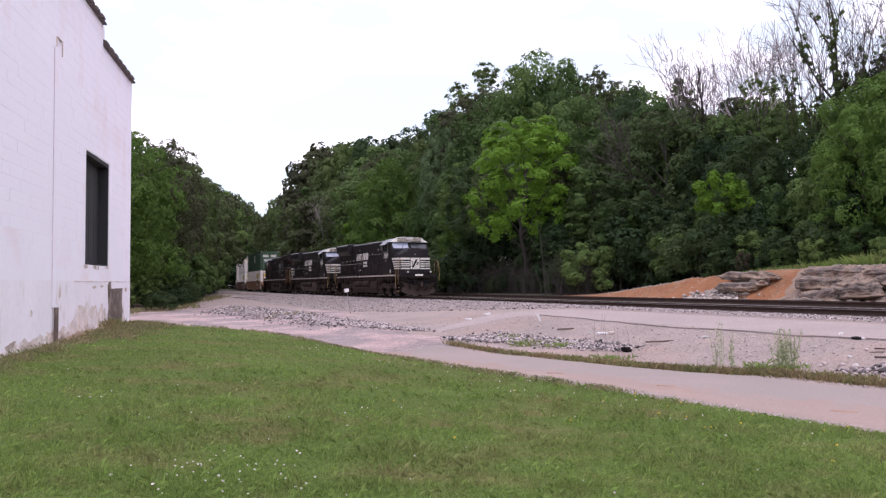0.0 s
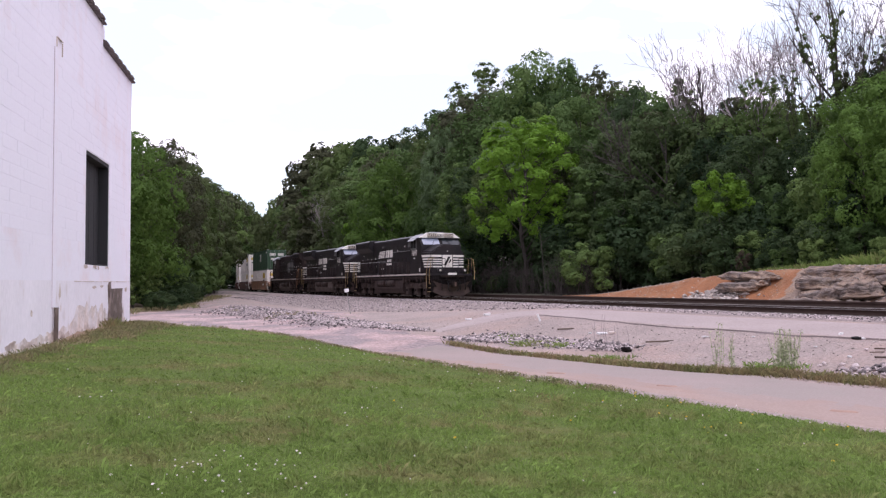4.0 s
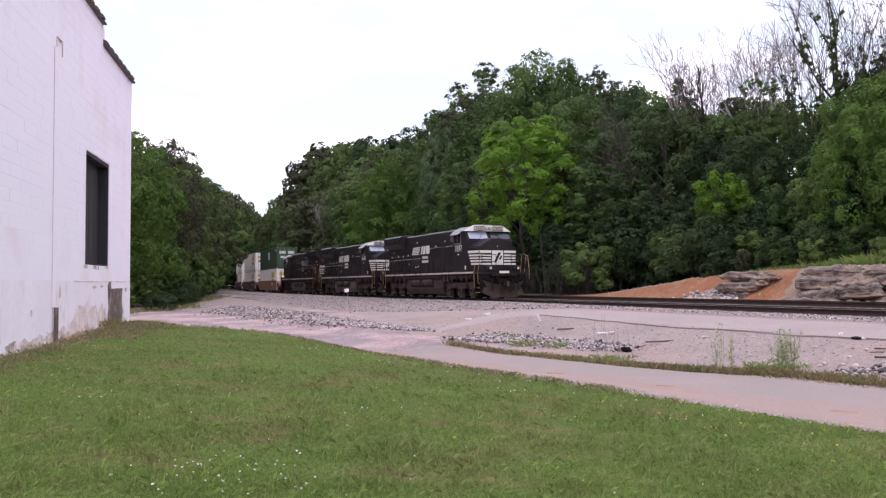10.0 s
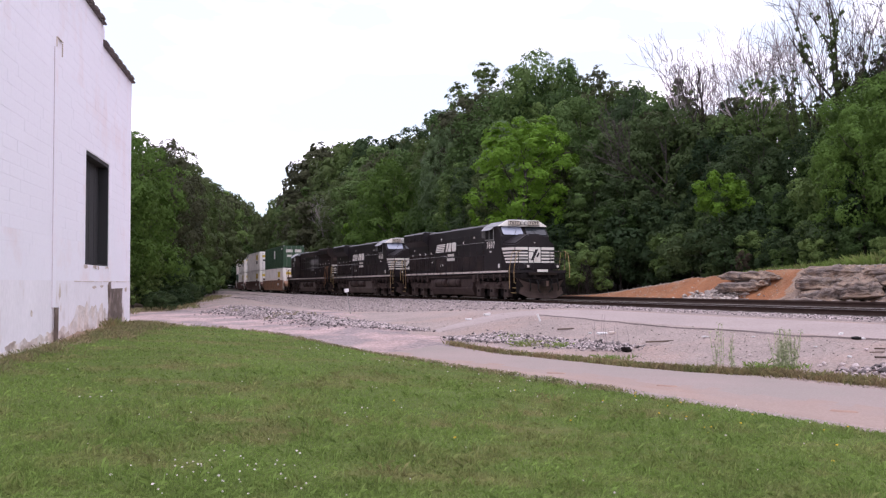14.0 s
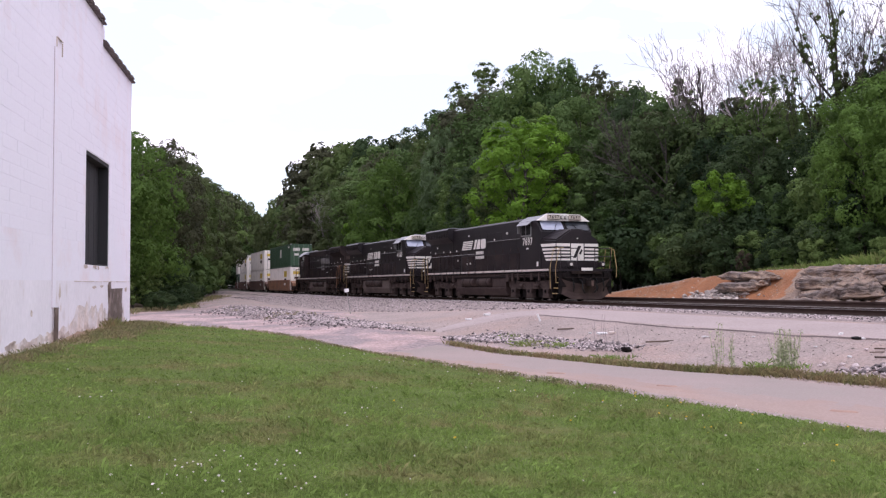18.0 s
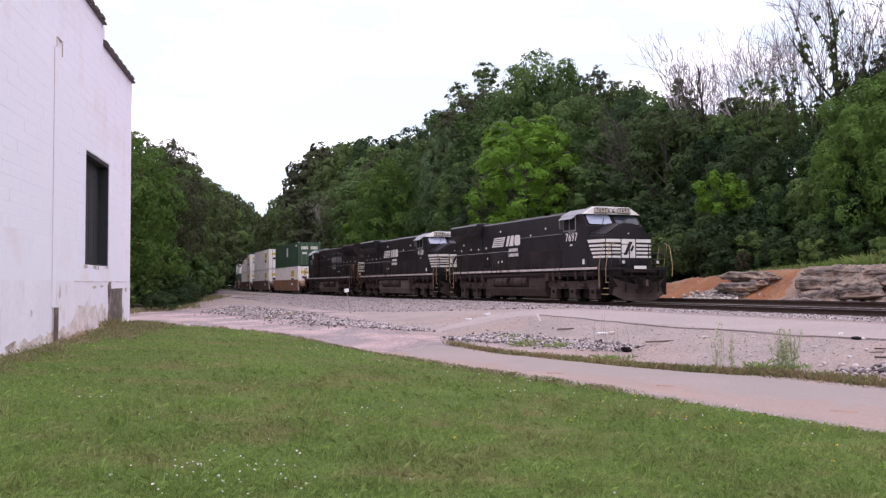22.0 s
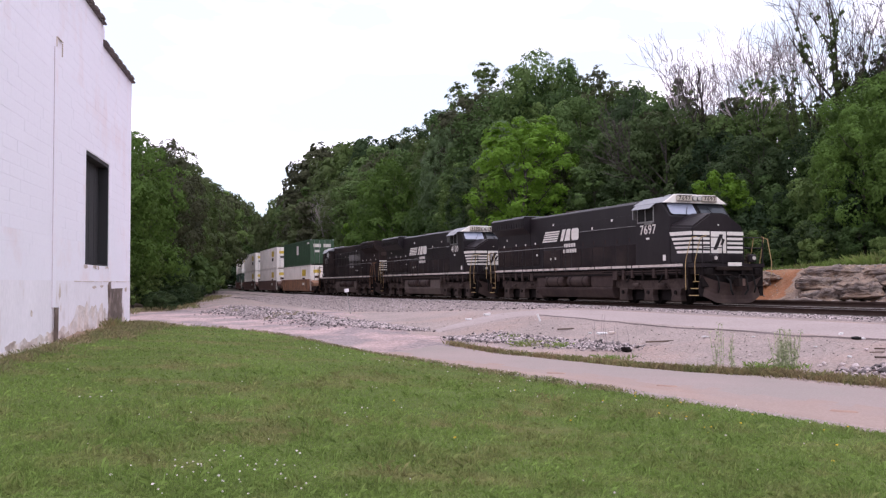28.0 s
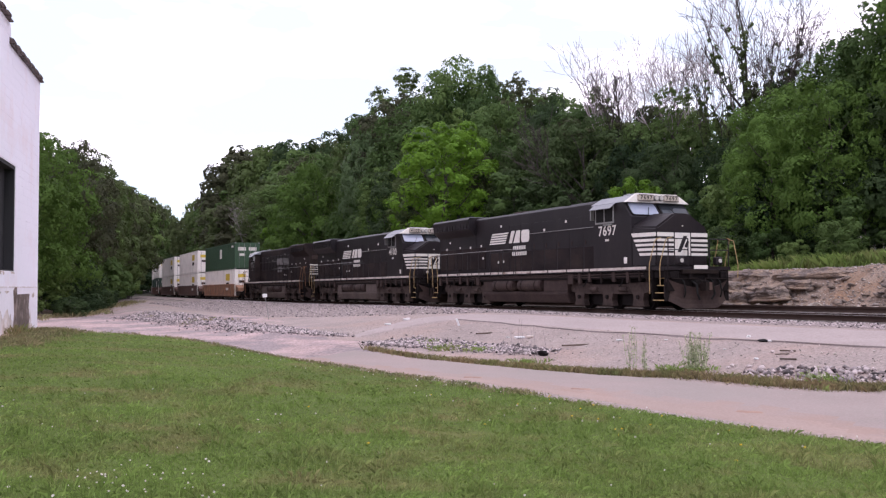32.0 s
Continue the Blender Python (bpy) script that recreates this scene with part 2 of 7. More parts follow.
M_WHITE = material("weathered_white_paint", (0.68, 0.63, 0.58), 0.6, scale=1.2, spread=0.12, fine=14, fine_spread=0.1, bump=0.1,
                   stain=(0.42, 0.34, 0.28), stain_scale=2.4, stain_at=0.68, stain_soft=0.12)
M_YELLOW = material("yellow_handrail_paint", (0.42, 0.29, 0.12), 0.6, scale=2, spread=0.25, fine=14, bump=0.1, stain=(0.25, 0.15, 0.08), stain_scale=3, stain_at=0.6)
M_RUSTRAIL = material("rusty_handrail_paint", (0.24, 0.11, 0.05), 0.7, scale=2, spread=0.3, fine=14, bump=0.1)
M_GREYROOF = material("sunlit_grey_roof", (0.20, 0.20, 0.215), 0.45, scale=1.2, spread=0.2, fine=12, bump=0.1)
# near pane: the reflected pale sky is put into the base colour
M_GLASS = material("sky_pale_windscreen", (0.26, 0.28, 0.36), 0.06, scale=0.8, spread=0.2, fine=5, fine_spread=0.1, bump=0, spec=1.0)
M_LAMP = material("lamp_lens", (0.5, 0.46, 0.42), 0.15, scale=3, spread=0.05, fine=10, fine_spread=0.05, bump=0, spec=0.8)
M_STEEL = material("dull_steel", (0.28, 0.27, 0.26), 0.45, metal=0.8, scale=2, fine=14, bump=0.1)
M_RUBBER = material("black_rubber", (0.014, 0.013, 0.013), 0.85, spec=0.15, scale=2, fine=14, bump=0.1)
M_FADED = material("faded_grey_lettering", (0.17, 0.155, 0.15), 0.7, scale=2, spread=0.3, fine=12, bump=0.1)
M_CONT_WHITE = material("white_container_paint", (0.903, 0.822, 0.776), 0.6, scale=0.5, spread=0.1, fine=8, fine_spread=0.08, bump=0.1,
                        stain=(0.66, 0.60, 0.55), stain_scale=0.7, stain_at=0.62, stain_soft=0.15)
M_CONT_GREEN = material("green_container_paint", (0.036, 0.08, 0.04), 0.55, scale=0.5, spread=0.18, fine=8, fine_spread=0.1, bump=0.1)
M_CONT_DARK = material("dark_green_container_paint", (0.03, 0.06, 0.045), 0.55, scale=0.5, spread=0.2, fine=8, bump=0.1)
M_LABEL = material("yellow_label", (0.72, 0.50, 0.06), 0.6, scale=2, spread=0.1, fine=10, bump=0)
M_WELL = material("faded_orange_brown_paint", (0.30, 0.145, 0.08), 0.75, scale=0.8, spread=0.25, fine=8, fine_spread=0.2, bump=0.2,
                  stain=(0.14, 0.08, 0.055), stain_scale=1.0, stain_at=0.6)
M_WELLDARK = material("oxide_brown_paint", (0.12, 0.06, 0.048), 0.75, scale=0.8, spread=0.3, fine=8, fine_spread=0.2, bump=0.2)
M_FLOWER = material("white_clover_bloom", (0.72, 0.66, 0.62), 0.8, scale=3, fine=10, bump=0, island=0.2)
M_SEED = material("pale_seed_head", (0.40, 0.40, 0.26), 0.8, scale=3, fine=10, bump=0, island=0.2)
M_PALEWEED = material("pale_green_stem", (0.33, 0.37, 0.2), 0.8, scale=3, fine=10, bump=0, island=0.3, see=0.2)
M_DANDELION = material("yellow_bloom", (0.75, 0.50, 0.02), 0.7, scale=3, fine=10, bump=0, island=0.15)
M_PLANK = material("weathered_plank", (0.09, 0.062, 0.048), 0.9, scale=2, fine=16, thing=0.3)
M_BOARD = material("pale_number_board", (0.42, 0.36, 0.30), 0.6, scale=2, spread=0.15, fine=12, bump=0)
M_LITTER = material("white_litter", (0.66, 0.63, 0.63), 0.7, scale=3, spread=0.1, fine=10)


# ---------------------------------------------------------------- mesh helpers
def box(bm, x0, x1, y0, y1, z0, z1):
    v = [bm.verts.new((x, y, z)) for z in (z0, z1) for y in (y0, y1) for x in (x0, x1)]
    for f in ((0, 2, 3, 1), (4, 5, 7, 6), (0, 1, 5, 4), (2, 6, 7, 3), (0, 4, 6, 2), (1, 3, 7, 5)):
        bm.faces.new([v[i] for i in f])
    return bm


def loft(bm, a, b):
    """A closed solid between two outlines with the same number of points."""
    va, vb = [bm.verts.new(p) for p in a], [bm.verts.new(p) for p in b]
    n = len(a)
    for i in range(n):
        bm.faces.new((va[i], va[(i + 1) % n], vb[(i + 1) % n], vb[i]))
    bm.faces.new(va[::-1])
    bm.faces.new(vb)
    return bm


def prism(bm, outline, axis, lo, hi):
    """outline: pairs in the two other axes (x: y,z; y: x,z; z: x,y)."""
    def at(p, d):
        return {"x": (d, p[0], p[1]), "y": (p[0], d, p[1]), "z": (p[0], p[1], d)}[axis]
    return loft(bm, [at(p, lo) for p in outline], [at(p, hi) for p in outline])


def rod(bm, p0, p1, r, n=8, r1=None):
    p0, p1 = Vector(p0), Vector(p1)
    d = (p1 - p0).normalized()
    s = d.orthogonal().normalized()
    t = d.cross(s)
    r1 = r if r1 is None else r1
    ring = [(math.cos(2 * math.pi * i / n), math.sin(2 * math.pi * i / n)) for i in range(n)]
    return loft(bm, [p0 + r * (c * s + k * t) for c, k in ring], [p1 + r1 * (c * s + k * t) for c, k in ring])


def pipe(bm, points, r, n=6):
    for a, b in zip(points, points[1:]):
        rod(bm, a, b, r, n)
    return bm


def soft_edges(bm, r, segments=1):
    bmesh.ops.bevel(bm, geom=list(bm.edges), offset=r, segments=segments, affect="EDGES", clamp_overlap=True)
    return bm


def mesh_of(name, bm, mat):
    bmesh.ops.recalc_face_normals(bm, faces=bm.faces)
    me = bpy.data.meshes.new(name)
    bm.to_mesh(me)
    bm.free()
    me.materials.append(mat)
    return me


def part(name, bm, mat, parent=None, label=""):
    ob = new(name, mesh_of(name, bm, mat))
    ob.parent = parent
    return tagged(ob, label)


def B():
    return bmesh.new()


def array_mesh(name, verts, tris, mat, smooth=False):
    """A mesh from numpy arrays of vertices (n, 3) and triangles (m, 3)."""
    me = bpy.data.meshes.new(name)
    verts, tris = np.asarray(verts, np.float32), np.asarray(tris, np.int32)
    me.vertices.add(len(verts))
    me.vertices.foreach_set("co", verts.ravel())
    me.loops.add(tris.size)
    me.loops.foreach_set("vertex_index", tris.ravel())
    me.polygons.add(len(tris))
    me.polygons.foreach_set("loop_start", np.arange(0, tris.size, 3, dtype=np.int32))
    me.polygons.foreach_set("loop_total", np.full(len(tris), 3, np.int32))
    if smooth:
        me.polygons.foreach_set("use_smooth", np.ones(len(tris), bool))
    me.update(calc_edges=True)
    me.materials.append(mat)
    return me


def thing(name, label, category, group="", kind=""):
    return tagged(new(name), label, category, group, kind)
# ---------------------------------------------------------------- the lie of the land
ALONG, ACROSS, T40 = np.array((0.3545, -0.9351)), np.array((-0.9351, -0.3545)), np.array((6.32, 50.76))
LAWN_EDGE = [(-40, 29.5), (-12, 28.5), (-8.4, 27.0), (-7.0, 25.9), (-4.9, 25.0), (-3.3, 23.4), (-2.24, 21.6), (-1.2, 19.9),
             (-0.2, 18.8), (0.98, 17.1), (1.86, 16.0), (2.64, 14.4), (3.34, 13.0), (3.84, 11.85), (4.36, 10.95), (4.78, 10.15), (5.3, 9.4), (6.6, 7.7), (9.0, 4.8), (14.0, -2.0), (34.0, -30.0)]
RIGHT_Q = [-60, -20, -4.2, 1.6, 3.6, 4.2, 8.6, 9.2, 12.2, 13, 60]
RIGHT_Z = [8.5, 0.8, -0.05, -0.05, -0.03, 0, -0.15, -0.22, -0.55, -0.62, -0.62]
LEFT_Q = [-60, -20, -7, -4.2, 1.6, 3.6, 9, 12.5, 13.6, 15, 16.2, 60]
LEFT_Z = [8.5, 1.0, -0.35, -0.2, -0.2, -0.42, -0.5, -0.5, -0.42, -0.44, -0.6, -0.6]


CUT_A, CUT_Z = [27, 29, 32.7, 36, 41.5, 48, 54, 90, 130], [0, 0.05, 0.38, 0.68, 1.12, 1.42, 1.55, 1.75, 0]


def smooth_step(a, b, x):
    t = np.clip((np.asarray(x, float) - a) / (b - a), 0, 1)
    return t * t * (3 - 2 * t)


def along_across(x, y):
    """Metres along the track (as S below) and across it, towards the camera's side."""
    dx, dy = x - T40[0], y - T40[1]
    return 40 + dx * ALONG[0] + dy * ALONG[1], dx * ACROSS[0] + dy * ACROSS[1]


def from_along(a, q):
    p = T40 + (a - 40) * ALONG + q * ACROSS
    return float(p[0]), float(p[1])


def lawn_depth(x, y):
    """Distance to the lawn's edge, positive on the lawn."""
    best, side = np.full(x.shape, 1e9), np.ones(x.shape)
    for (x0, y0), (x1, y1) in zip(LAWN_EDGE, LAWN_EDGE[1:]):
        dx, dy = x1 - x0, y1 - y0
        t = np.clip(((x - x0) * dx + (y - y0) * dy) / (dx * dx + dy * dy), 0, 1)
        d = np.hypot(x - x0 - t * dx, y - y0 - t * dy)
        near = d < best
        best = np.where(near, d, best)
        side = np.where(near, np.where(dx * (y - y0) - dy * (x - x0) > 0, -1, 1), side)
    return best * side


def land(x, y):
    """Height of the ground, for arrays."""
    x, y = np.asarray(x, float), np.asarray(y, float)
    a, q = along_across(x, y)
    m = smooth_step(12, 46, a - 2.5 * (q - 4))
    z = np.interp(q, LEFT_Q, LEFT_Z) * (1 - m) + np.interp(q, RIGHT_Q, RIGHT_Z) * m
    z = z + np.interp(a, CUT_A, CUT_Z) * smooth_step(-6.4, -9.0, q)
    lawn = -0.5 + 0.47 * smooth_step(2, -8, x)
    k = smooth_step(-0.8, 0.6, lawn_depth(x, y))
    return z * (1 - k) + lawn * k


def land_at(x, y):
    return float(land(np.array([x]), np.array([y]))[0])


# the track's line: metres of way s, places and headings every metre
S0, S1 = -260, 160
way_s = np.arange(S0, S1 + 1, 1.0)
way_th = np.where(way_s > -10, -1.219 - 0.0000975 * way_s + 0.00000865 * way_s ** 2,
                  -1.2171 - 0.0012 * (np.clip(-10 - way_s, 0, 32)) - 0.0020 * np.clip(-60 - way_s, 0, 200))
i0 = int(-S0)
way_x = np.zeros(len(way_s))
way_y = np.zeros(len(way_s))
way_x[i0], way_y[i0] = -7.559, 88.269
for i in range(i0, len(way_s) - 1):
    way_x[i + 1], way_y[i + 1] = way_x[i] + math.cos(way_th[i]), way_y[i] + math.sin(way_th[i])
for i in range(i0, 0, -1):
    way_x[i - 1], way_y[i - 1] = way_x[i] - math.cos(way_th[i]), way_y[i] - math.sin(way_th[i])


def on_track(s, v=0.0, w=0.0):
    """The place s metres along the track, v metres to its right (the camera's side) and w above the rail heads."""
    x, y, th = np.interp(s, way_s, way_x), np.interp(s, way_s, way_y), np.interp(s, way_s, way_th)
    return Vector((x + v * math.sin(th), y - v * math.cos(th), w + 0.003 * s))


def grid_lines(knots):
    out = []
    for (a, b, step) in knots:
        out += list(np.arange(a, b, step))
    return np.array(out + [knots[-1][1]])


gx = grid_lines([(-1500, -200, 130), (-200, -60, 10), (-60, -20, 2.5), (-20, 26, 0.45), (26, 60, 2.5), (60, 200, 12), (200, 1500, 130)])
gy = grid_lines([(-600, -60, 90), (-60, 2, 6), (2, 62, 0.45), (62, 110, 1.2), (110, 260, 6), (260, 2500, 180)])
GX, GY = np.meshgrid(gx, gy)
GZ = land(GX, GY)
rng = np.random.default_rng(5)
GZ = GZ + np.where((np.abs(GX) < 60) & (GY < 120) & (GY > 0), rng.normal(0, 0.006, GX.shape), 0)
ny, nx = GX.shape
idx = np.arange(nx * ny).reshape(ny, nx)
quads = np.stack([idx[:-1, :-1], idx[:-1, 1:], idx[1:, 1:], idx[1:, :-1]], -1).reshape(-1, 4)
tris = np.concatenate([quads[:, (0, 1, 2)], quads[:, (0, 2, 3)]])
ground_mesh = array_mesh("ground", np.stack([GX.ravel(), GY.ravel(), GZ.ravel()], -1), tris, M_GRASS_GROUND, smooth=True)
ground_mesh.materials.append(M_FOREST)
cen = np.stack([GX.ravel(), GY.ravel()], -1)[tris].mean(1)
ca, cq = along_across(cen[:, 0], cen[:, 1])
wild = (cq < -3) | ((cen[:, 1] > 62) & (cen[:, 0] < -10))
ground_mesh.polygons.foreach_set("material_index", wild.astype(np.int32))
ground = tagged(new("ground", ground_mesh), "mown green lawn running into bare woodland soil", "ground", kind="structure")


def ribbon(name, near, far, cols, rows, mat, lift, label, category, wobble=0.0, seed=1, fade=1):
    """A sheet between two lines of the plan, draped over the land; it thins out over the outer `fade` rows and at its ends."""
    def even(line, n):
        p = np.array(line, float)
        d = np.r_[0, np.cumsum(np.hypot(*np.diff(p, axis=0).T))]
        t = np.linspace(0, d[-1], n)
        return np.stack([np.interp(t, d, p[:, 0]), np.interp(t, d, p[:, 1])], -1)
    r = np.random.default_rng(seed)
    a, b = even(near, cols), even(far, cols)
    if wobble:
        for e in (a, b):
            e += np.convolve(r.normal(0, wobble, cols + 4), np.ones(5) / 2.2, "valid")[:, None] * ACROSS
    k = np.linspace(0, 1, rows)[:, None, None]
    p = a[None] * (1 - k) + b[None] * k
    side = np.minimum(1, np.minimum(np.arange(rows), np.arange(rows)[::-1]) / fade)[:, None]
    ends = np.minimum(1, np.minimum(np.arange(cols), np.arange(cols)[::-1]) / (2 * fade))[None, :]
    edge = np.minimum(side, ends)
    z = land(p[..., 0], p[..., 1]) + lift * edge - 0.02 * (1 - edge)
    i = np.arange(rows * cols).reshape(rows, cols)
    q = np.stack([i[:-1, :-1], i[:-1, 1:], i[1:, 1:], i[1:, :-1]], -1).reshape(-1, 4)
    me = array_mesh(name, np.concatenate([p, z[..., None]], -1).reshape(-1, 3), np.concatenate([q[:, (0, 1, 2)], q[:, (0, 2, 3)]]), mat, True)
    return tagged(new(name, me), label, category, kind="structure")


DIRT_NEAR = [(-30, 45), (-18, 40), (-10, 27.8), (-7.0, 25.7), (-4.9, 24.8), (-2.24, 21.5), (-0.9, 19.3), (0.95, 16.4), (2.55, 13.75), (3.8, 11.6), (4.7, 10.0), (6.6, 7.5), (9.0, 4.6), (14.0, -2.2)]
ROAD_FAR = [(-0.17, 25.4), (0.54, 23.85), (1.24, 22.13), (2.54, 20.46), (3.64, 18.9), (4.63, 17.79), (5.49, 17.01), (6.19, 15.82), (6.85, 14.5), (7.7, 13.6), (9.6, 11.4), (12.4, 8.0), (17.0, 2.0)]
ROAD_NEAR = [(-2.2, 21.7), (-1.2, 20.0), (-0.2, 18.9), (0.98, 17.2), (1.86, 16.1), (2.64, 14.5), (3.34, 13.1), (3.84, 11.95), (4.78, 10.25), (5.3, 9.5), (6.6, 7.8), (9.0, 4.9), (14.0, -1.9)]
LANE_FAR = [(-0.54, 31.85), (0.12, 34.2), (1.45, 37.2), (2.61, 38.6), (4.17, 39.4), (6.4, 37.0), (7.9, 32.7), (9.1, 29.5), (10.3, 26.7), (11.3, 24.2), (15.6, 14.5), (19.6, 4)]
LANE_NEAR = [(-0.34, 30.4), (0.31, 32.4), (1.31, 33.8), (2.36, 34.8), (3.37, 34.6), (3.9, 33.2), (5.0, 29.5), (5.97, 26.5), (6.85, 24.4), (7.6, 22.3), (8.28, 20.8), (8.95, 19.5), (13.2, 9.5), (15.7, 2)]
dirt_back = [from_along(a, 1.2) for a in (-70, -40, -20, 0, 20, 35, 46, 55, 62, 70, 80, 90)]
yard = ribbon("dirt_yard", DIRT_NEAR, dirt_back, 300, 110, M_DIRT, 0.03, "pinkish grey gravelly dirt beside the railway", "ground", seed=3)
road = ribbon("road", ROAD_NEAR, ROAD_FAR, 120, 15, M_ASPHALT, 0.05, "worn pale asphalt lane with reddish dust", "road", wobble=0.05, seed=4)
road.data.materials.append(M_ROADMID)
road.data.materials.append(M_ROADPINK)
band_r = np.random.default_rng(2)
reach = 2.6 + np.convolve(band_r.normal(0, 1.6, 119 + 8), np.ones(9) / 5, "valid")
band = np.arange(14)[:, None] - reach[None, :]
dust_kind = np.where(band < 0, 2, np.where(band < 2.2, 1, 0)).astype(np.int32).ravel()
road.data.polygons.foreach_set("material_index", np.concatenate([dust_kind, dust_kind]))
# the paler drive worn through the yard
centre = np.array([(-23, 64), (-17, 54.5), (-11.2, 49.7), (-6.4, 38.2), (-3.05, 29.8), (-0.7, 25.5), (0.6, 22.0)])
mid_f = np.array([yard.data.polygons[f].center[:2] for f in range(len(yard.data.polygons))])
nearest = np.full(len(mid_f), 9.0)
for (x0, y0), (x1, y1), w0, w1 in zip(centre[:-1], centre[1:], (7, 6.5, 6, 3.6, 2.0, 1.7), (6.5, 6, 3.6, 2.0, 1.7, 1.4)):
    k = np.clip(((mid_f[:, 0] - x0) * (x1 - x0) + (mid_f[:, 1] - y0) * (y1 - y0)) / ((x1 - x0) ** 2 + (y1 - y0) ** 2), 0, 1)
    nearest = np.minimum(nearest, np.hypot(mid_f[:, 0] - x0 - k * (x1 - x0), mid_f[:, 1] - y0 - k * (y1 - y0)) / (w0 + k * (w1 - w0)))
worn = [n_ < 1 + 0.55 * noise.noise(Vector((p[0] * 0.8, p[1] * 0.5, 3.0))) + 0.3 * noise.noise(Vector((p[0] * 3, p[1] * 2, 8.0))) if n_ < 2 else False for n_, p in zip(nearest, mid_f)]
yard.data.materials.append(M_DRIVE)
yard.data.polygons.foreach_set("material_index", np.array(worn, np.int32))
for k, (ox, oy, length) in enumerate(((1.95, 17.15, 0.26), (3.45, 15.05, 0.24), (5.0, 12.05, 0.26))):
    ribbon("dust_streak", [(ox - length, oy + 0.62 * length), (ox + length, oy - 0.62 * length)], [(ox - length + 0.1, oy + 0.62 * length + 0.3), (ox + length + 0.14, oy - 0.62 * length + 0.26)],
           24, 9, M_ORANGEDUST, 0.066, "streak of orange clay dust on the asphalt", "road", wobble=0.02, seed=20 + k, fade=3)
ribbon("upper_lane", LANE_NEAR, LANE_FAR, 90, 10, M_LANE, 0.045, "dusty pale lane beside the track", "road", wobble=0.03, seed=5)


# ---------------------------------------------------------------- railway
def sweep(name, outline, s_list, mat, offset=0.0, drop=0.0):
    """An outline (v, w) swept along the track."""
    V, n = [], len(outline)
    for s in s_list:
        for v, w in outline:
            V.append(on_track(s, v + offset, w - drop))
    T = []
    for i in range(len(s_list) - 1):
        for j in range(n):
            a, b = i * n + j, i * n + (j + 1) % n
            T += [(a, b, b + n), (a, b + n, a + n)]
    return array_mesh(name, np.array(V), T, mat)


RAIL = [(-0.07, -0.18), (0.07, -0.18), (0.07, -0.165), (0.012, -0.145), (0.012, -0.05), (0.036, -0.038), (0.036, -0.004), (-0.036, -0.004),
        (-0.036, -0.038), (-0.012, -0.05), (-0.012, -0.145), (-0.07, -0.165)]
RAILTOP = [(-0.034, -0.004), (0.034, -0.004), (0.03, 0.0), (-0.03, 0.0)]
fine_s = list(np.arange(-220, 150, 2.0))
BED = [(-3.4, -0.62), (-2.6, -0.26), (-1.5, -0.20), (1.5, -0.20), (2.0, -0.24), (3.6, -0.55), (3.6, -0.9), (-3.4, -0.9)]
for track_q, track_drop in ((0.0, 0.0), (-4.3, -0.13)):
    main = track_q == 0
    bed = tagged(new("ballast_bed", sweep("ballast_bed", BED, fine_s, M_BALLAST, track_q, track_drop)),
                 "bed of pale grey crushed stone under the track", "ballast", kind="structure")
    track = thing("railway_track", "standard gauge track with polished rails on dark ties" if main else "second track with dull rusty rails on dark ties", "railway track", kind="structure")
    for side in (-0.7525, 0.7525):
        rail = new("rail", sweep("rail", RAIL, fine_s, M_RAIL, track_q + side, track_drop))
        rail.parent = track
        if main:
            top = new("rail_head", sweep("rail_head", RAILTOP, fine_s, M_RAILTOP, track_q + side, track_drop))
            top.parent = rail
    tie_me = mesh_of("tie", soft_edges(box(B(), -0.115, 0.115, -1.3, 1.3, -0.36, -0.175), 0.012), M_TIE)
    near_s = np.arange(-4, 84, 0.55)
    for s in near_s:
        tie = new("tie", tie_me)
        tie.parent = track
        a, b = on_track(s - 0.5), on_track(s + 0.5)
        tie.matrix_basis = Matrix.Translation(on_track(s, track_q, -track_drop)) @ pose(0, 0, 0, 0, 0, math.degrees(math.atan2(b.y - a.y, b.x - a.x)) + rng.normal(0, 0.7))
    bm = B()
    for s in np.arange(-120, -4, 0.55):
        a, b = on_track(s, track_q - 1.3, -0.175 - track_drop), on_track(s, track_q + 1.3, -0.175 - track_drop)
        rod(bm, a - Vector((0, 0, 0.08)), b - Vector((0, 0, 0.08)), 0.12, 4)
    far = part("far_ties", bm, M_TIE, track)
    far["kind"] = "stuff"
# ---------------------------------------------------------------- trees
def leaf_cloud(r, lobes, count, leaf):
    """Small pointed leaf sprays on the shells of a crown's lobes."""
    c = np.array([l[0] for l in lobes])
    rad = np.array([l[1] for l in lobes])
    pick = r.choice(len(lobes), count, p=rad ** 2 / (rad ** 2).sum())
    d = r.normal(size=(count, 3))
    d[:, 2] += 0.35
    d /= np.linalg.norm(d, axis=1)[:, None]
    p = c[pick] + d * (rad[pick] * (0.74 + 0.33 * r.random(count)))[:, None] * (1, 1, 0.8)
    n = d * 0.9 + r.normal(0, 0.36, (count, 3)) + (0, 0, 0.35)
    n /= np.linalg.norm(n, axis=1)[:, None]
    t = np.cross(n, r.normal(size=(count, 3)))
    t /= np.linalg.norm(t, axis=1)[:, None]
    b = np.cross(n, t)
    L = (leaf * (0.55 + 0.9 * r.random(count)))[:, None]
    V = np.stack([p - t * L * 0.45 + b * L * 0.42 - n * L * 0.1, p - t * L * 0.45 - b * L * 0.42 - n * L * 0.1, p + t * L * 0.65 - n * L * 0.12], 1)
    return V.reshape(-1, 3), np.arange(count * 3).reshape(-1, 3)


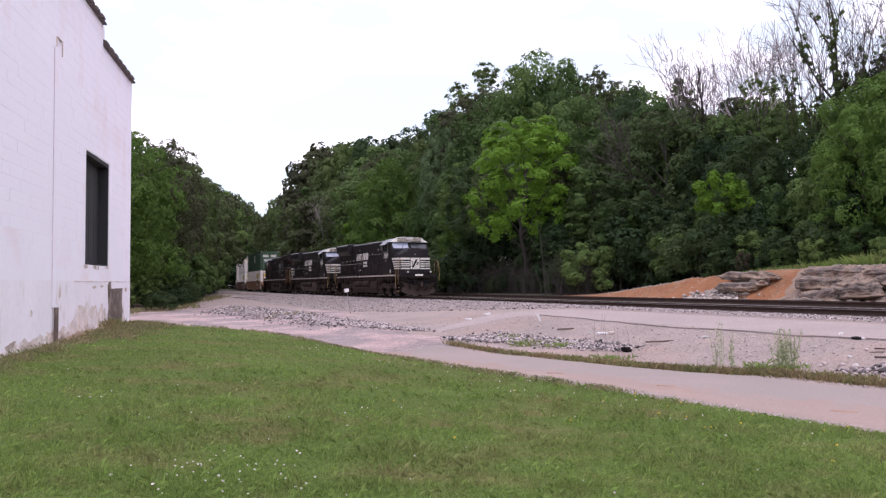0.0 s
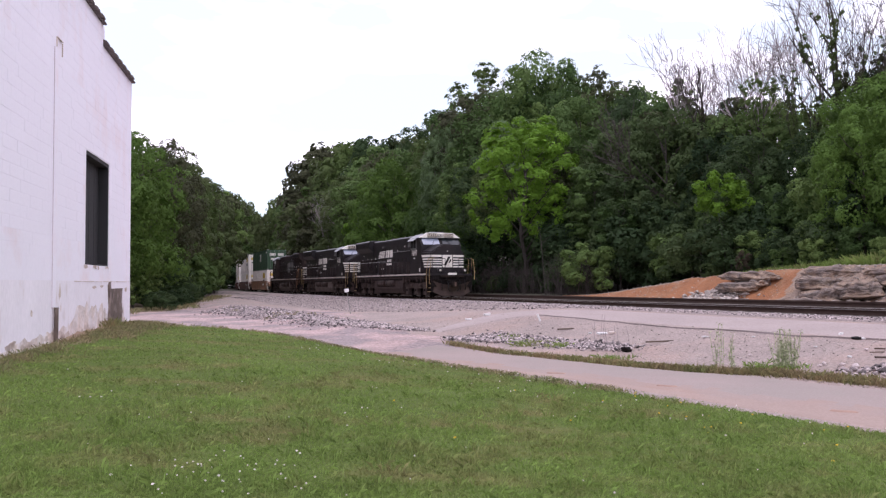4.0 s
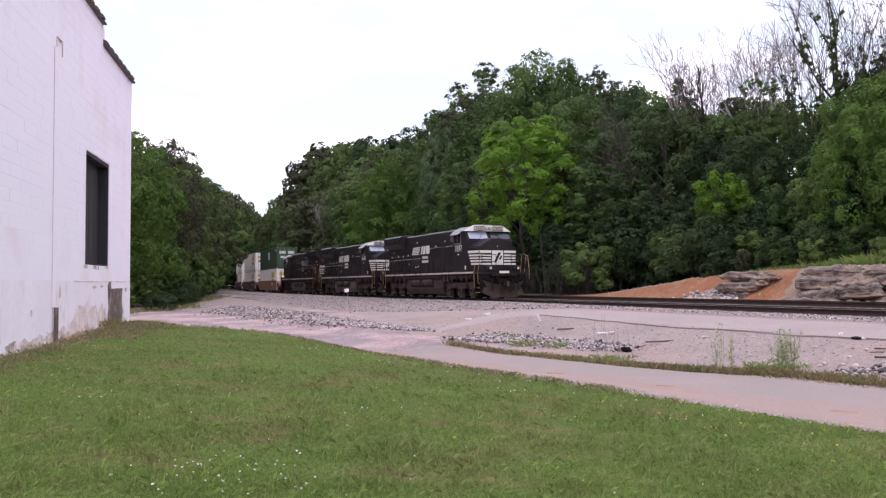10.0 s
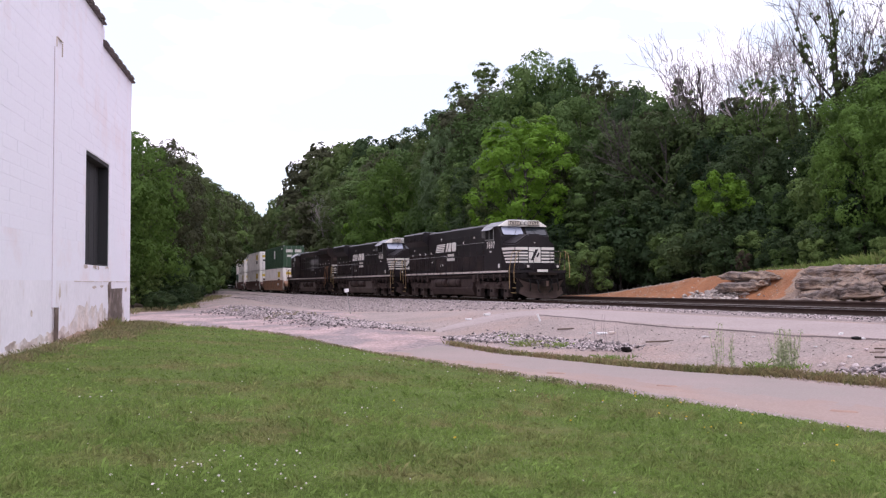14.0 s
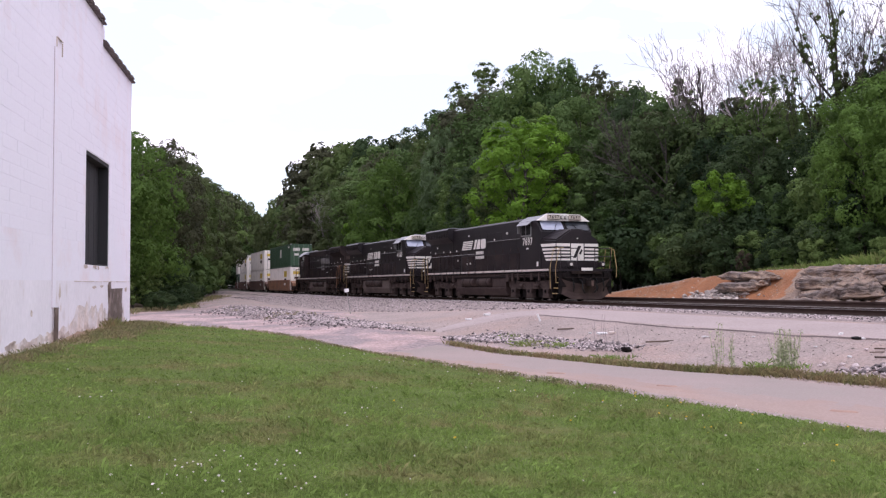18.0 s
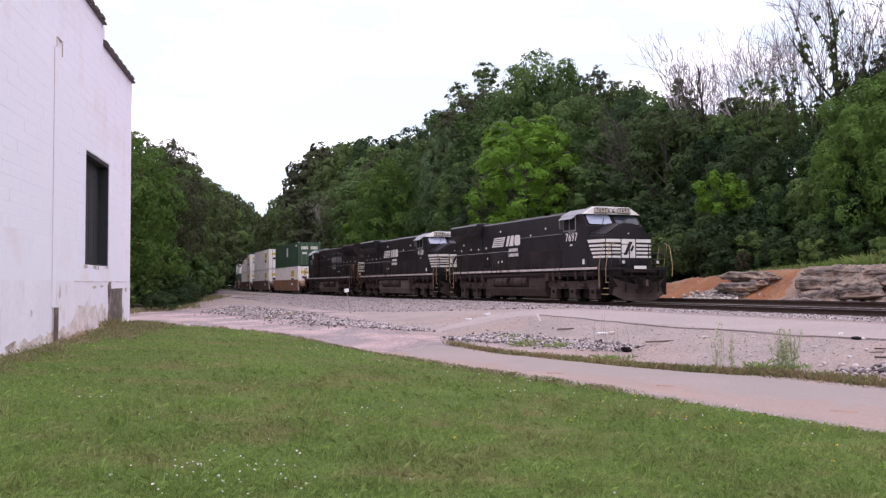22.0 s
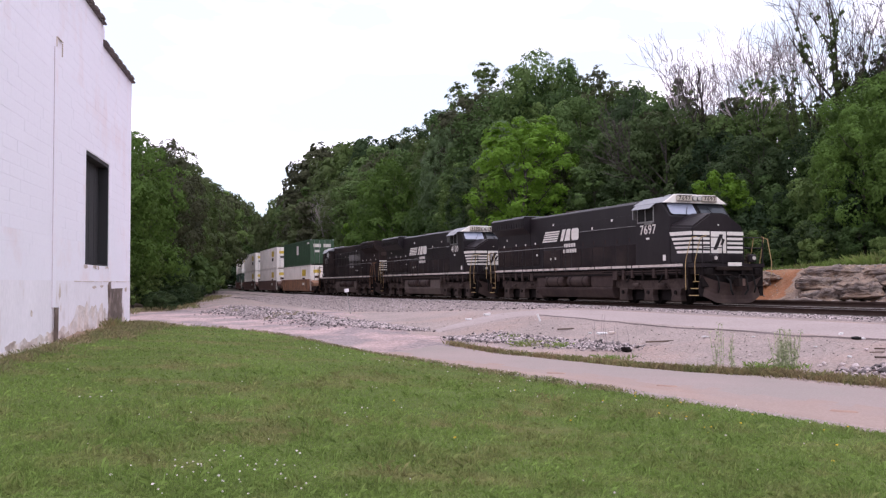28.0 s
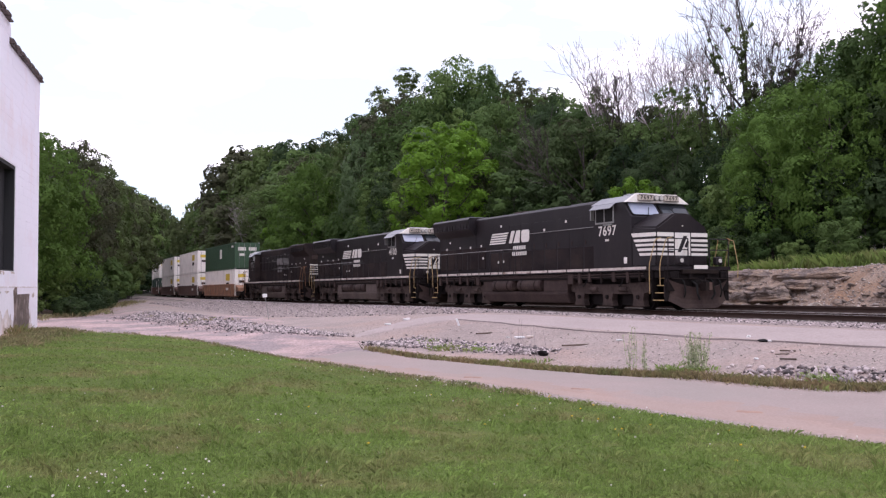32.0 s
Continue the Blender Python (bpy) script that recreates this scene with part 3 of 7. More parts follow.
def make_lobes(r, H, R, count, low):
    """Boughs over an egg-shaped crown, widest below its middle: (place, radius) each."""
    out, half = [], H * (1 - low) / 2
    for i in range(count):
        k = (i + 0.5) / count
        up = -0.8 + 1.72 * k
        reach = math.sqrt(max(0.02, 1 - min(1, abs(up + 0.15) / 1.1) ** 3.0))
        a = i * 2.4 + r.normal(0, 0.35)
        e = 0.72 * R * reach * r.uniform(0.72, 1.18)
        rad = R * r.uniform(0.23, 0.42) * (1 if up < 0.6 else 0.8)
        out.append(((e * math.cos(a), e * math.sin(a), H * low + half * (1 + 0.84 * up) + r.normal(0, 0.04 * R)), rad))
    return out


def trunk_mesh(r, H, R, lobes, thick, low, mat):
    bm = B()
    pts = [Vector((0, 0, -0.5))]
    lean = r.normal(0, 0.03, 2)
    for k in range(1, 6):
        z = H * 0.82 * k / 5
        pts.append(Vector((lean[0] * z + r.normal(0, 0.12), lean[1] * z + r.normal(0, 0.12), z)))
    for k in range(5):
        rod(bm, pts[k], pts[k + 1], thick * (1 - 0.17 * k), 8, thick * (1 - 0.17 * (k + 1)))
    for c, rad in lobes[::2]:
        c = Vector(c)
        z0 = max(0.15 * H, c.z - 0.12 * H - 0.35 * math.hypot(c.x, c.y))
        k = min(4.99, z0 / (H * 0.82) * 5)
        p = pts[int(k)].lerp(pts[int(k) + 1], k - int(k))
        mid = p.lerp(c, 0.55) + Vector(r.normal(0, 0.2, 3))
        rod(bm, p, mid, thick * 0.36, 5, thick * 0.24)
        rod(bm, mid, c, thick * 0.24, 5, thick * 0.08)
    return mesh_of("trunk", bm, mat)


def clump_cloud(r, lobes, count, leaf, clump=0.3):
    """Leaves gathered in clumps on the lobes' shells: bright outer sprays with gaps between them."""
    cc, cd, cr = [], [], []
    for c, rad in lobes:
        m = int(7 + 5 * rad)
        d = r.normal(size=(m, 3))
        d[:, 2] = d[:, 2] * 0.85 + 0.25
        d /= np.linalg.norm(d, axis=1)[:, None]
        cc.append(np.array(c) + d * rad * r.uniform(0.62, 1.0, (m, 1)) * (1, 1, 0.85))
        cd.append(d)
        cr.append(rad * clump * r.uniform(0.65, 1.35, m))
    cc, cd, cr = np.concatenate(cc), np.concatenate(cd), np.concatenate(cr)
    pick = r.choice(len(cc), count, p=cr ** 2 / (cr ** 2).sum())
    d = r.normal(size=(count, 3)) + cd[pick] * 0.7 + (0, 0, 0.5)
    d /= np.linalg.norm(d, axis=1)[:, None]
    p = cc[pick] + d * (cr[pick] * r.uniform(0.35, 1.1, count))[:, None] * (1.2, 1.2, 0.62)
    n = d * 0.45 + cd[pick] * 0.75 + r.normal(0, 0.24, (count, 3)) + (0, 0, 0.5)
    n /= np.linalg.norm(n, axis=1)[:, None]
    t = np.cross(n, r.normal(size=(count, 3)))
    t /= np.linalg.norm(t, axis=1)[:, None]
    b = np.cross(n, t)
    L = (leaf * (0.55 + 0.9 * r.random(count)))[:, None]
    V = np.stack([p - t * L * 0.45 + b * L * 0.42, p - t * L * 0.45 - b * L * 0.42, p + t * L * 0.65 - n * L * 0.12], 1)
    return V.reshape(-1, 3), np.arange(count * 3).reshape(-1, 3)


def crown_cloud(r, lobes, count, leaf, clump=0.3, heads=22):
    """Leaves on the outside of a crown's boughs, gathered in small rounded heads with darker gaps."""
    c, rad = np.array([l[0] for l in lobes]), np.array([l[1] for l in lobes])
    hd = r.normal(size=(len(lobes), heads, 3))
    hd[..., 2] += 0.25
    hd /= np.linalg.norm(hd, axis=2)[..., None]
    size = r.uniform(0.7, 1.3, (len(lobes), heads))
    m = int(count * 4.2)
    pick, head = r.choice(len(lobes), m, p=rad ** 2 / (rad ** 2).sum()), r.integers(heads, size=m)
    off = r.normal(0, clump, (m, 3)) * size[pick, head][:, None]
    bump = np.exp(-(off ** 2).sum(1) / (2 * (clump * 1.25) ** 2))
    d = hd[pick, head] + off
    d /= np.linalg.norm(d, axis=1)[:, None]
    p = c[pick] + d * (rad[pick] * (0.74 + 0.38 * bump * size[pick, head] + r.normal(0, 0.035, m)))[:, None] * (1, 1, 0.86)
    inside = np.zeros(m, bool)
    for k in range(len(lobes)):
        inside |= (((p - c[k]) / (1, 1, 0.86)) ** 2).sum(1) < (0.80 * rad[k]) ** 2
    keep = ~inside & (r.random(m) < 0.1 + 0.9 * bump ** 1.4)
    p, d, off = p[keep][:count], d[keep][:count], off[keep][:count]
    n = d * 1.0 + off * 0.9 + r.normal(0, 0.26, p.shape) + (0, 0, 0.2)
    n /= np.linalg.norm(n, axis=1)[:, None]
    t = np.cross(n, r.normal(size=p.shape))
    t /= np.linalg.norm(t, axis=1)[:, None]
    b = np.cross(n, t)
    L = (leaf * r.uniform(0.6, 1.4, len(p)))[:, None]
    V = np.stack([p - t * L * 0.45 + b * L * 0.45, p - t * L * 0.45 - b * L * 0.45, p + t * L * 0.65 - n * L * 0.12], 1)
    return V.reshape(-1, 3), np.arange(len(p) * 3).reshape(-1, 3)


def tree_kind(seed, H, R, lobes_n, leaves, leaf, low, mat, thick=0.22, clump=0.3, layered=False, heads=22):
    r = np.random.default_rng(seed)
    lobes = make_lobes(r, H, R, lobes_n, low)
    V, T = clump_cloud(r, lobes, leaves, leaf, clump) if layered else crown_cloud(r, lobes, leaves, leaf, clump, heads)
    return trunk_mesh(r, H, R, lobes, thick, low, M_BARK), array_mesh("crown", V, T, mat), H


KINDS = {
    "mid": [tree_kind(11, 18, 4.6, 34, 17000, 0.22, 0.12, LEAF["mid"]), tree_kind(12, 18, 5.2, 38, 19000, 0.22, 0.08, LEAF["mid"], clump=0.36), tree_kind(13, 18, 4.0, 30, 16000, 0.21, 0.16, LEAF["mid"])],
    "dark": [tree_kind(21, 18, 4.5, 34, 17000, 0.22, 0.10, LEAF["dark"], clump=0.36), tree_kind(22, 18, 5.0, 36, 18000, 0.22, 0.12, LEAF["dark"])],
    "olive": [tree_kind(31, 18, 4.5, 34, 17000, 0.22, 0.10, LEAF["olive"]), tree_kind(32, 18, 4.1, 30, 16000, 0.21, 0.14, LEAF["olive"], clump=0.25)],
    "silver": [tree_kind(36, 18, 3.8, 32, 16000, 0.20, 0.12, LEAF["silver"], clump=0.26)],
    "mid_top": [tree_kind(14, 18, 4.8, 24, 9500, 0.26, 0.38, LEAF["mid"])],
    "dark_top": [tree_kind(24, 18, 4.6, 24, 9000, 0.26, 0.38, LEAF["dark"])],
    "olive_top": [tree_kind(34, 18, 4.4, 24, 9000, 0.26, 0.38, LEAF["olive"])],
    "mid_far": [tree_kind(15, 18, 5.0, 30, 6800, 0.40, 0.04, LEAF["mid"])],
    "dark_far": [tree_kind(25, 18, 4.8, 30, 6800, 0.40, 0.04, LEAF["dark"])],
    "olive_far": [tree_kind(35, 18, 4.6, 30, 6800, 0.40, 0.04, LEAF["olive"])],
    "bright": [tree_kind(41, 14, 3.9, 44, 15000, 0.2, 0.2, LEAF["bright"], 0.16, 0.27, heads=9)],
    "fresh": [tree_kind(42, 14, 4.4, 36, 18000, 0.19, 0.06, LEAF["fresh"], 0.16, 0.32)],
    "layered": [tree_kind(45, 10, 2.4, 16, 7000, 0.17, 0.3, LEAF["mid"], 0.1, 0.42, True)],
    "open": [tree_kind(51, 18, 3.2, 20, 6500, 0.20, 0.45, LEAF["olive"], clump=0.30, layered=True)],
    "shrub": [tree_kind(61, 5, 2.3, 16, 5200, 0.17, 0.06, LEAF["mid"], 0.06, 0.36), tree_kind(62, 5, 2.5, 17, 5400, 0.17, 0.04, LEAF["dark"], 0.06, 0.36),
              tree_kind(63, 5, 2.1, 14, 5000, 0.15, 0.06, LEAF["bright"], 0.05, 0.36), tree_kind(64, 4, 1.5, 8, 2600, 0.15, 0.1, LEAF["russet"], 0.05)],
    "young": [tree_kind(67, 7, 1.6, 16, 4600, 0.14, 0.55, LEAF["bright"], 0.06, 0.34)],
    "shrub_far": [tree_kind(65, 5, 2.3, 14, 1700, 0.34, 0.06, LEAF["mid"], 0.06), tree_kind(66, 5, 2.5, 15, 1700, 0.34, 0.04, LEAF["dark"], 0.06)],
}
TREE_WORDS = {"mid": "leafy green broadleaf tree at the wood's edge", "dark": "dark green broadleaf tree in the wood", "olive": "olive green broadleaf tree in the wood",
              "bright": "bright yellow-green maple tree standing out of the wood", "fresh": "fresh green broadleaf tree at the wood's edge", "open": "tall broadleaf tree with an open crown",
              "silver": "grey-green broadleaf tree at the wood's edge", "layered": "slender tree with layered sprays of leaves",
              "young": "bright green young tree at the wood's edge", "shrub": "dense green undergrowth shrub below the trees"}
tree_r = np.random.default_rng(77)


def plant(kind, x, y, height, pick=None, spread=1.0, sink=0.0):
    trunk_me, crown_me, H = KINDS[kind][int(tree_r.integers(len(KINDS[kind]))) if pick is None else pick]
    shrub = kind.startswith("shrub")
    words = kind.split("_")[0]
    label = "dry russet bush on the bank" if kind == "shrub" and pick == 3 else "bright green bush at the wood's edge" if kind == "shrub" and pick == 2 else TREE_WORDS[words]
    t = thing("shrub" if shrub else "tree", label, "shrub" if shrub else "tree", "undergrowth" if shrub else "woodland trees")
    for n, me in (("trunk", trunk_me), ("crown", crown_me)):
        o = new(n, me)
        o.parent = t
    k = height / H
    t.matrix_basis = Matrix.LocRotScale((x, y, land_at(x, y) - sink), Euler((0, 0, tree_r.random() * 6.28)), (k * spread, k * spread, k))
    return t


def clear_of_track(x, y, room):
    return float(np.min(np.hypot(way_x - x, way_y - y))) > room


WOOD_A = [-160, -115, -99, -68, -48, -30, -19, -6.4, 6.6, 17, 25, 32, 40, 47, 52, 90]
WOOD_H = [23.6, 26.2, 28.2, 25.0, 23.2, 22.4, 22.0, 21.4, 18.8, 16.2, 14.0, 12.6, 12.0, 12.2, 13.2, 13.2]
mixes = ["mid", "mid", "mid", "olive", "mid", "mid"]
duller = ["olive", "olive", "mid", "olive", "olive", "dark"]
darker = ["mid", "dark", "mid", "dark", "dark", "dark"]
# darker leaf kinds for the low front row: shade put into leaf colour
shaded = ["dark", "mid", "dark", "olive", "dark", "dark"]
# tall trees behind the track
for row, (q, part_of, step) in enumerate(((-15.5, 0.97, 4.6), (-21.5, 0.98, 5.6), (-11.0, 0.70, 4.4), (-28.0, 0.93, 5.0))):
    a = -150.0
    while a < 84:
        h = np.interp(a, WOOD_A, WOOD_H) * part_of * tree_r.uniform(0.86, 1.07)
        qq = q + tree_r.normal(0, 0.7)
        if row == 2 and a > 27:
            break
        if row == 2 and -28 < a < -2:
            a += step
            continue
        if row == 2 and a > 11:
            qq -= 2.2
        if row == 0 and a > 27:
            qq -= 1.5
            h *= 0.86
        x, y = from_along(a, qq)
        if a < -10:
            x += 0.0013 * (a + 10) ** 2 * 0.6
        if clear_of_track(x, y, 6.0) and h > 2:
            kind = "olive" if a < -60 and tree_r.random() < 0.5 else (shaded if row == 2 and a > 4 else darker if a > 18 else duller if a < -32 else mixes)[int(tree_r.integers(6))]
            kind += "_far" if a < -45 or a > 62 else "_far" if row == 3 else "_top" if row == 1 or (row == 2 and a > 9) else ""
            plant(kind, x, y, h, spread=tree_r.uniform(0.88, 1.1) + 0.25 * (row == 2))
        a += step * tree_r.uniform(0.8, 1.2) * (1.5 if a < -60 else 1)
# undergrowth along the wood's edge, mostly dark-leaved: canopy shade put into the colour
a = -70.0
while a < 84:
    if 8 < a < 26.5:
        a += 2.4
        continue
    q = -8.6 if a < 28 else -11.8 - tree_r.random() if a < 46 else -14.0 - tree_r.random()
    x, y = from_along(a, q + tree_r.normal(0, 0.4))
    if clear_of_track(x, y, 5.5):
        plant("shrub" if a > -12 else "shrub_far", x, y, tree_r.uniform(3.2, 5.4) * (0.75 if a > 28 else 1), int(tree_r.random() < 0.75), 1.2)
    if a > 28:
        x, y = from_along(a + 1, -14.2 if a < 46 else -16.0)
        plant("shrub", x, y, tree_r.uniform(4.5, 7.0), int(tree_r.random() < 0.65), 0.9)
    a += tree_r.uniform(1.9, 3.0)
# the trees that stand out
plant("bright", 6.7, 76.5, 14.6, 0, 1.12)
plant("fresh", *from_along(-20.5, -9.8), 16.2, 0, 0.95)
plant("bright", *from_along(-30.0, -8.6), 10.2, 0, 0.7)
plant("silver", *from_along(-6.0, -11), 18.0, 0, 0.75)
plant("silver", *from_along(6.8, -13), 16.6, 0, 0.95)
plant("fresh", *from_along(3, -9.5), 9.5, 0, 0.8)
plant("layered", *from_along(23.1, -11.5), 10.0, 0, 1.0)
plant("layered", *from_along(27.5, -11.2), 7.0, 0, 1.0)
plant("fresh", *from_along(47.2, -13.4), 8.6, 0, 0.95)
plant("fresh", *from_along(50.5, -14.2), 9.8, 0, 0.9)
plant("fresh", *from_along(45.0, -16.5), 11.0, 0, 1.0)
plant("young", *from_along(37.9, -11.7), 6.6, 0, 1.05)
# dark leaf kind puts the shade below the crowns into these shrubs
a = 9.0
while a < 27:
    plant("shrub", *from_along(a, -9.4 + tree_r.normal(0, 0.4)), tree_r.uniform(1.0, 2.2) * (1.5 if a > 20 else 1), 1 if a < 21 else int(tree_r.integers(2)), 1.0)
    a += tree_r.uniform(1.4, 2.4)
for a_ in range(7, 31, 2):
    plant("shrub", *from_along(a_, -17.5), 5.5, 1, 1.3)
    plant("shrub", *from_along(a_ + 1, -13.0), tree_r.uniform(4.5, 7.0), 1, 1.1)
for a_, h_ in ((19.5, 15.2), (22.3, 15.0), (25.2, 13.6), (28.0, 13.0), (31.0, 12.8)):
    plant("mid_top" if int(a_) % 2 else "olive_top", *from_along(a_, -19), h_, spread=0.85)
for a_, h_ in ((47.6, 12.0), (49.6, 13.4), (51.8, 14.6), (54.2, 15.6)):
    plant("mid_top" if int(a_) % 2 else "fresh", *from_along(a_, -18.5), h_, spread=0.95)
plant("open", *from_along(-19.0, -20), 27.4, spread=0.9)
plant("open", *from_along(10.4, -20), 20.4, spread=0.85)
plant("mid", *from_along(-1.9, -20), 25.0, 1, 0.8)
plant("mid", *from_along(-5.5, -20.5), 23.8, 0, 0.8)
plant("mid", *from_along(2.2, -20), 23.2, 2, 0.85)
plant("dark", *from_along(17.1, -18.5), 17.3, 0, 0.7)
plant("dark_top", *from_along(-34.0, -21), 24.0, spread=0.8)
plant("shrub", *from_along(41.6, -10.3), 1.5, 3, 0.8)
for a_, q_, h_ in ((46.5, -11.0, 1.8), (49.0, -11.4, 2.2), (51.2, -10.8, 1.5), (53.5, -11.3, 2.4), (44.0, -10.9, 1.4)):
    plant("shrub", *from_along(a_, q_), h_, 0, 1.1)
# the camera's side of the track, past the warehouse
LEFT_LINE = [(-19.6, 60), (-23.2, 80), (-27.0, 104), (-32.4, 133), (-38.6, 165), (-46, 200)]
LEFT_H = [12.0, 13.6, 15.4, 16.8, 18.0, 19.0]
for row, (off, k) in enumerate(((0.0, 1.0), (-5.5, 1.03), (-11.5, 1.06))):
    y = 56.0 - 2 * row
    while y < 200:
        ys = [p[1] for p in LEFT_LINE]
        x = np.interp(y, ys, [p[0] for p in LEFT_LINE]) + off + tree_r.normal(0, 0.5)
        h = np.interp(y, ys, LEFT_H) * k * tree_r.uniform(0.88, 1.03)
        if clear_of_track(x, y, 6.5):
            plant("fresh" if row == 0 and y < 66 else ("olive", "olive", "mid")[int(tree_r.integers(3))] + ("_far" if y > 105 or row else ""), x, y, h, spread=0.9)
        if row == 0 and y < 140 and clear_of_track(x, y, 7.0):
            plant("shrub" if y < 80 else "shrub_far", x + 0.5, y - 0.6, tree_r.uniform(2.6, 5.0), 0 if y > 80 or tree_r.random() < 0.6 else 1, 1.2)
        y += tree_r.uniform(4.0, 6.0) * (1 if y < 110 else 1.5)
for x, y, h in ((-26.2, 100, 4.2), (-27.6, 108, 4.6), (-29.2, 116, 5.0), (-31.0, 125, 5.4), (-33.0, 134, 5.8), (-35.2, 143, 6.0), (-37.6, 152, 6.0)):
    plant("shrub_far", x, y, h, int(y) % 2, 0.9)
for k in range(16):
    y = 57.0 + 2.0 * k
    x = np.interp(y, [p[1] for p in LEFT_LINE], [p[0] for p in LEFT_LINE]) + 2.0 + tree_r.normal(0, 0.35)
    plant("shrub", x, y, tree_r.uniform(0.9, 1.8), 1, 1.5)
plant("mid", -21.8, 70.5, 11.8, 1, 0.95)
plant("mid", -25.4, 91.0, 13.4, 0, 1.0)
plant("olive", -23.6, 80.5, 12.4, 0, 1.0)
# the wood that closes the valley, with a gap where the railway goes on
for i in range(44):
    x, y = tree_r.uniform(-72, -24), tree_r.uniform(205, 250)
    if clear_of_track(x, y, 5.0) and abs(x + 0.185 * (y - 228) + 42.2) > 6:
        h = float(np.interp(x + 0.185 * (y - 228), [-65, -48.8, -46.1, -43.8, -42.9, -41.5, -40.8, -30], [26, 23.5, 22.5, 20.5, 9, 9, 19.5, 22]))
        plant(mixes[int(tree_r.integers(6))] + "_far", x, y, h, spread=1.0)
        plant("shrub_far", x + 2, y - 4, tree_r.uniform(5, 8), int(tree_r.integers(2)), 1.6)
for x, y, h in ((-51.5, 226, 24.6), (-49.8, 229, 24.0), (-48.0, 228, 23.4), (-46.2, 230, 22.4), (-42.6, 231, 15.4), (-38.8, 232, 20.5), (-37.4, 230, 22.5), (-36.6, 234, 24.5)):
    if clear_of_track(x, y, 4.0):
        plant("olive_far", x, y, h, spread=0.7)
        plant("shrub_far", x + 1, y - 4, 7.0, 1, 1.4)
# trees round the bend, where the railway turns out of sight
for x, y, h in [(-70.1, 320, 33.4), (-67.9, 320, 31.9), (-65.6, 320, 30.4), (-63.5, 320, 28.1), (-61.6, 320, 25.4), (-59.9, 320, 24.3), (-58.0, 320, 27.0), (-55.8, 320, 31.1)]:
    plant("olive_far", x, y, h - land_at(x, y), 0, 0.62)
    plant("shrub_far", x + 2, y - 5, 9.0, 1, 1.5)


def bare_tree(seed, H, thick, label, vines=0.0, lean=0.0):
    """A leafless tree: forked limbs down to fine twigs; with vines, ivy climbs the stems."""
    r = np.random.default_rng(seed)
    bm, stems = B(), []

    def grow(p, d, length, rad, depth):
        e = p + d * length
        mid = p.lerp(e, 0.5) + Vector(r.normal(0, 0.045 * length, 3))
        sides, r0, r1 = 6 if depth < 2 else 4 if depth < 4 else 3, max(rad * 0.85, 0.013), max(rad * 0.55, 0.009)
        rod(bm, p, mid, r0, sides, (r0 + r1) / 2)
        rod(bm, mid, e, (r0 + r1) / 2, sides, r1)
        if depth < 5:
            stems.append((p, e, rad, depth))
        if depth >= 6:
            return
        for k in range(3 if depth > 0 and depth < 4 else 2):
            n = (d + Vector(r.normal(0, 0.25 + 0.03 * depth, 3)) + Vector((0, 0, 0.16))).normalized()
            grow(p.lerp(e, r.uniform(0.55, 1.0)), n, length * r.uniform(0.55, 0.8), rad * 0.55, depth + 1)

    grow(Vector((0, 0, -0.5)), Vector((lean, 0, 1)).normalized(), H * 0.36, thick, 0)
    k = H / max(v.co.z for v in bm.verts)
    for v in bm.verts:
        v.co *= k
    stems = [(p * k, e * k, rad, depth) for p, e, rad, depth in stems]
    t = thing("bare_tree", label, "tree", "bare trees above the wood")
    part("trunk", bm, M_BARK if vines else M_DEADWOOD, t)
    if vines:
        lobes = []
        for p, e, rad, depth in stems:
            for k in np.arange(0.03, 1.0, 0.06):
                if r.random() < vines * (0.65 + 0.5 * noise.noise(Vector((k * 3, rad * 40, depth)))) * (1.0 if depth < 2 else 0.8 if depth < 3 else 0.16 if depth < 4 else 0.0):
                    lobes.append((tuple(p.lerp(e, float(k)) + Vector(r.normal(0, 0.08, 3))), max(0.14, 0.36 - 0.08 * depth) * r.uniform(0.5, 1.3)))
        V, T = leaf_cloud(r, lobes, 55 * len(lobes), 0.13)
        o = new("climbing_vine", array_mesh("climbing_vine", V, T, LEAF["olive"]))
        o.parent = t
        tagged(o, "dark green ivy climbing the stems")
    return t


bare_one = bare_tree(5, 18, 0.17, "pale leafless tree with fine upright twigs")
bare_two = bare_tree(8, 18, 0.15, "pale leafless tree with a spreading top", lean=-0.15)
vine_one = bare_tree(14, 19, 0.30, "half-bare tree with ivy climbing its stems", vines=1.2)
vine_two = bare_tree(19, 17, 0.17, "slender tree wrapped in dark ivy", vines=1.1, lean=0.1)


def stand(t, a, q, height, H, turn, slim=1.0):
    x, y = from_along(a, q)
    k = height / H
    t.matrix_basis = Matrix.LocRotScale((x, y, land_at(x, y)), Euler((0, 0, turn)), (k * slim, k * slim, k))


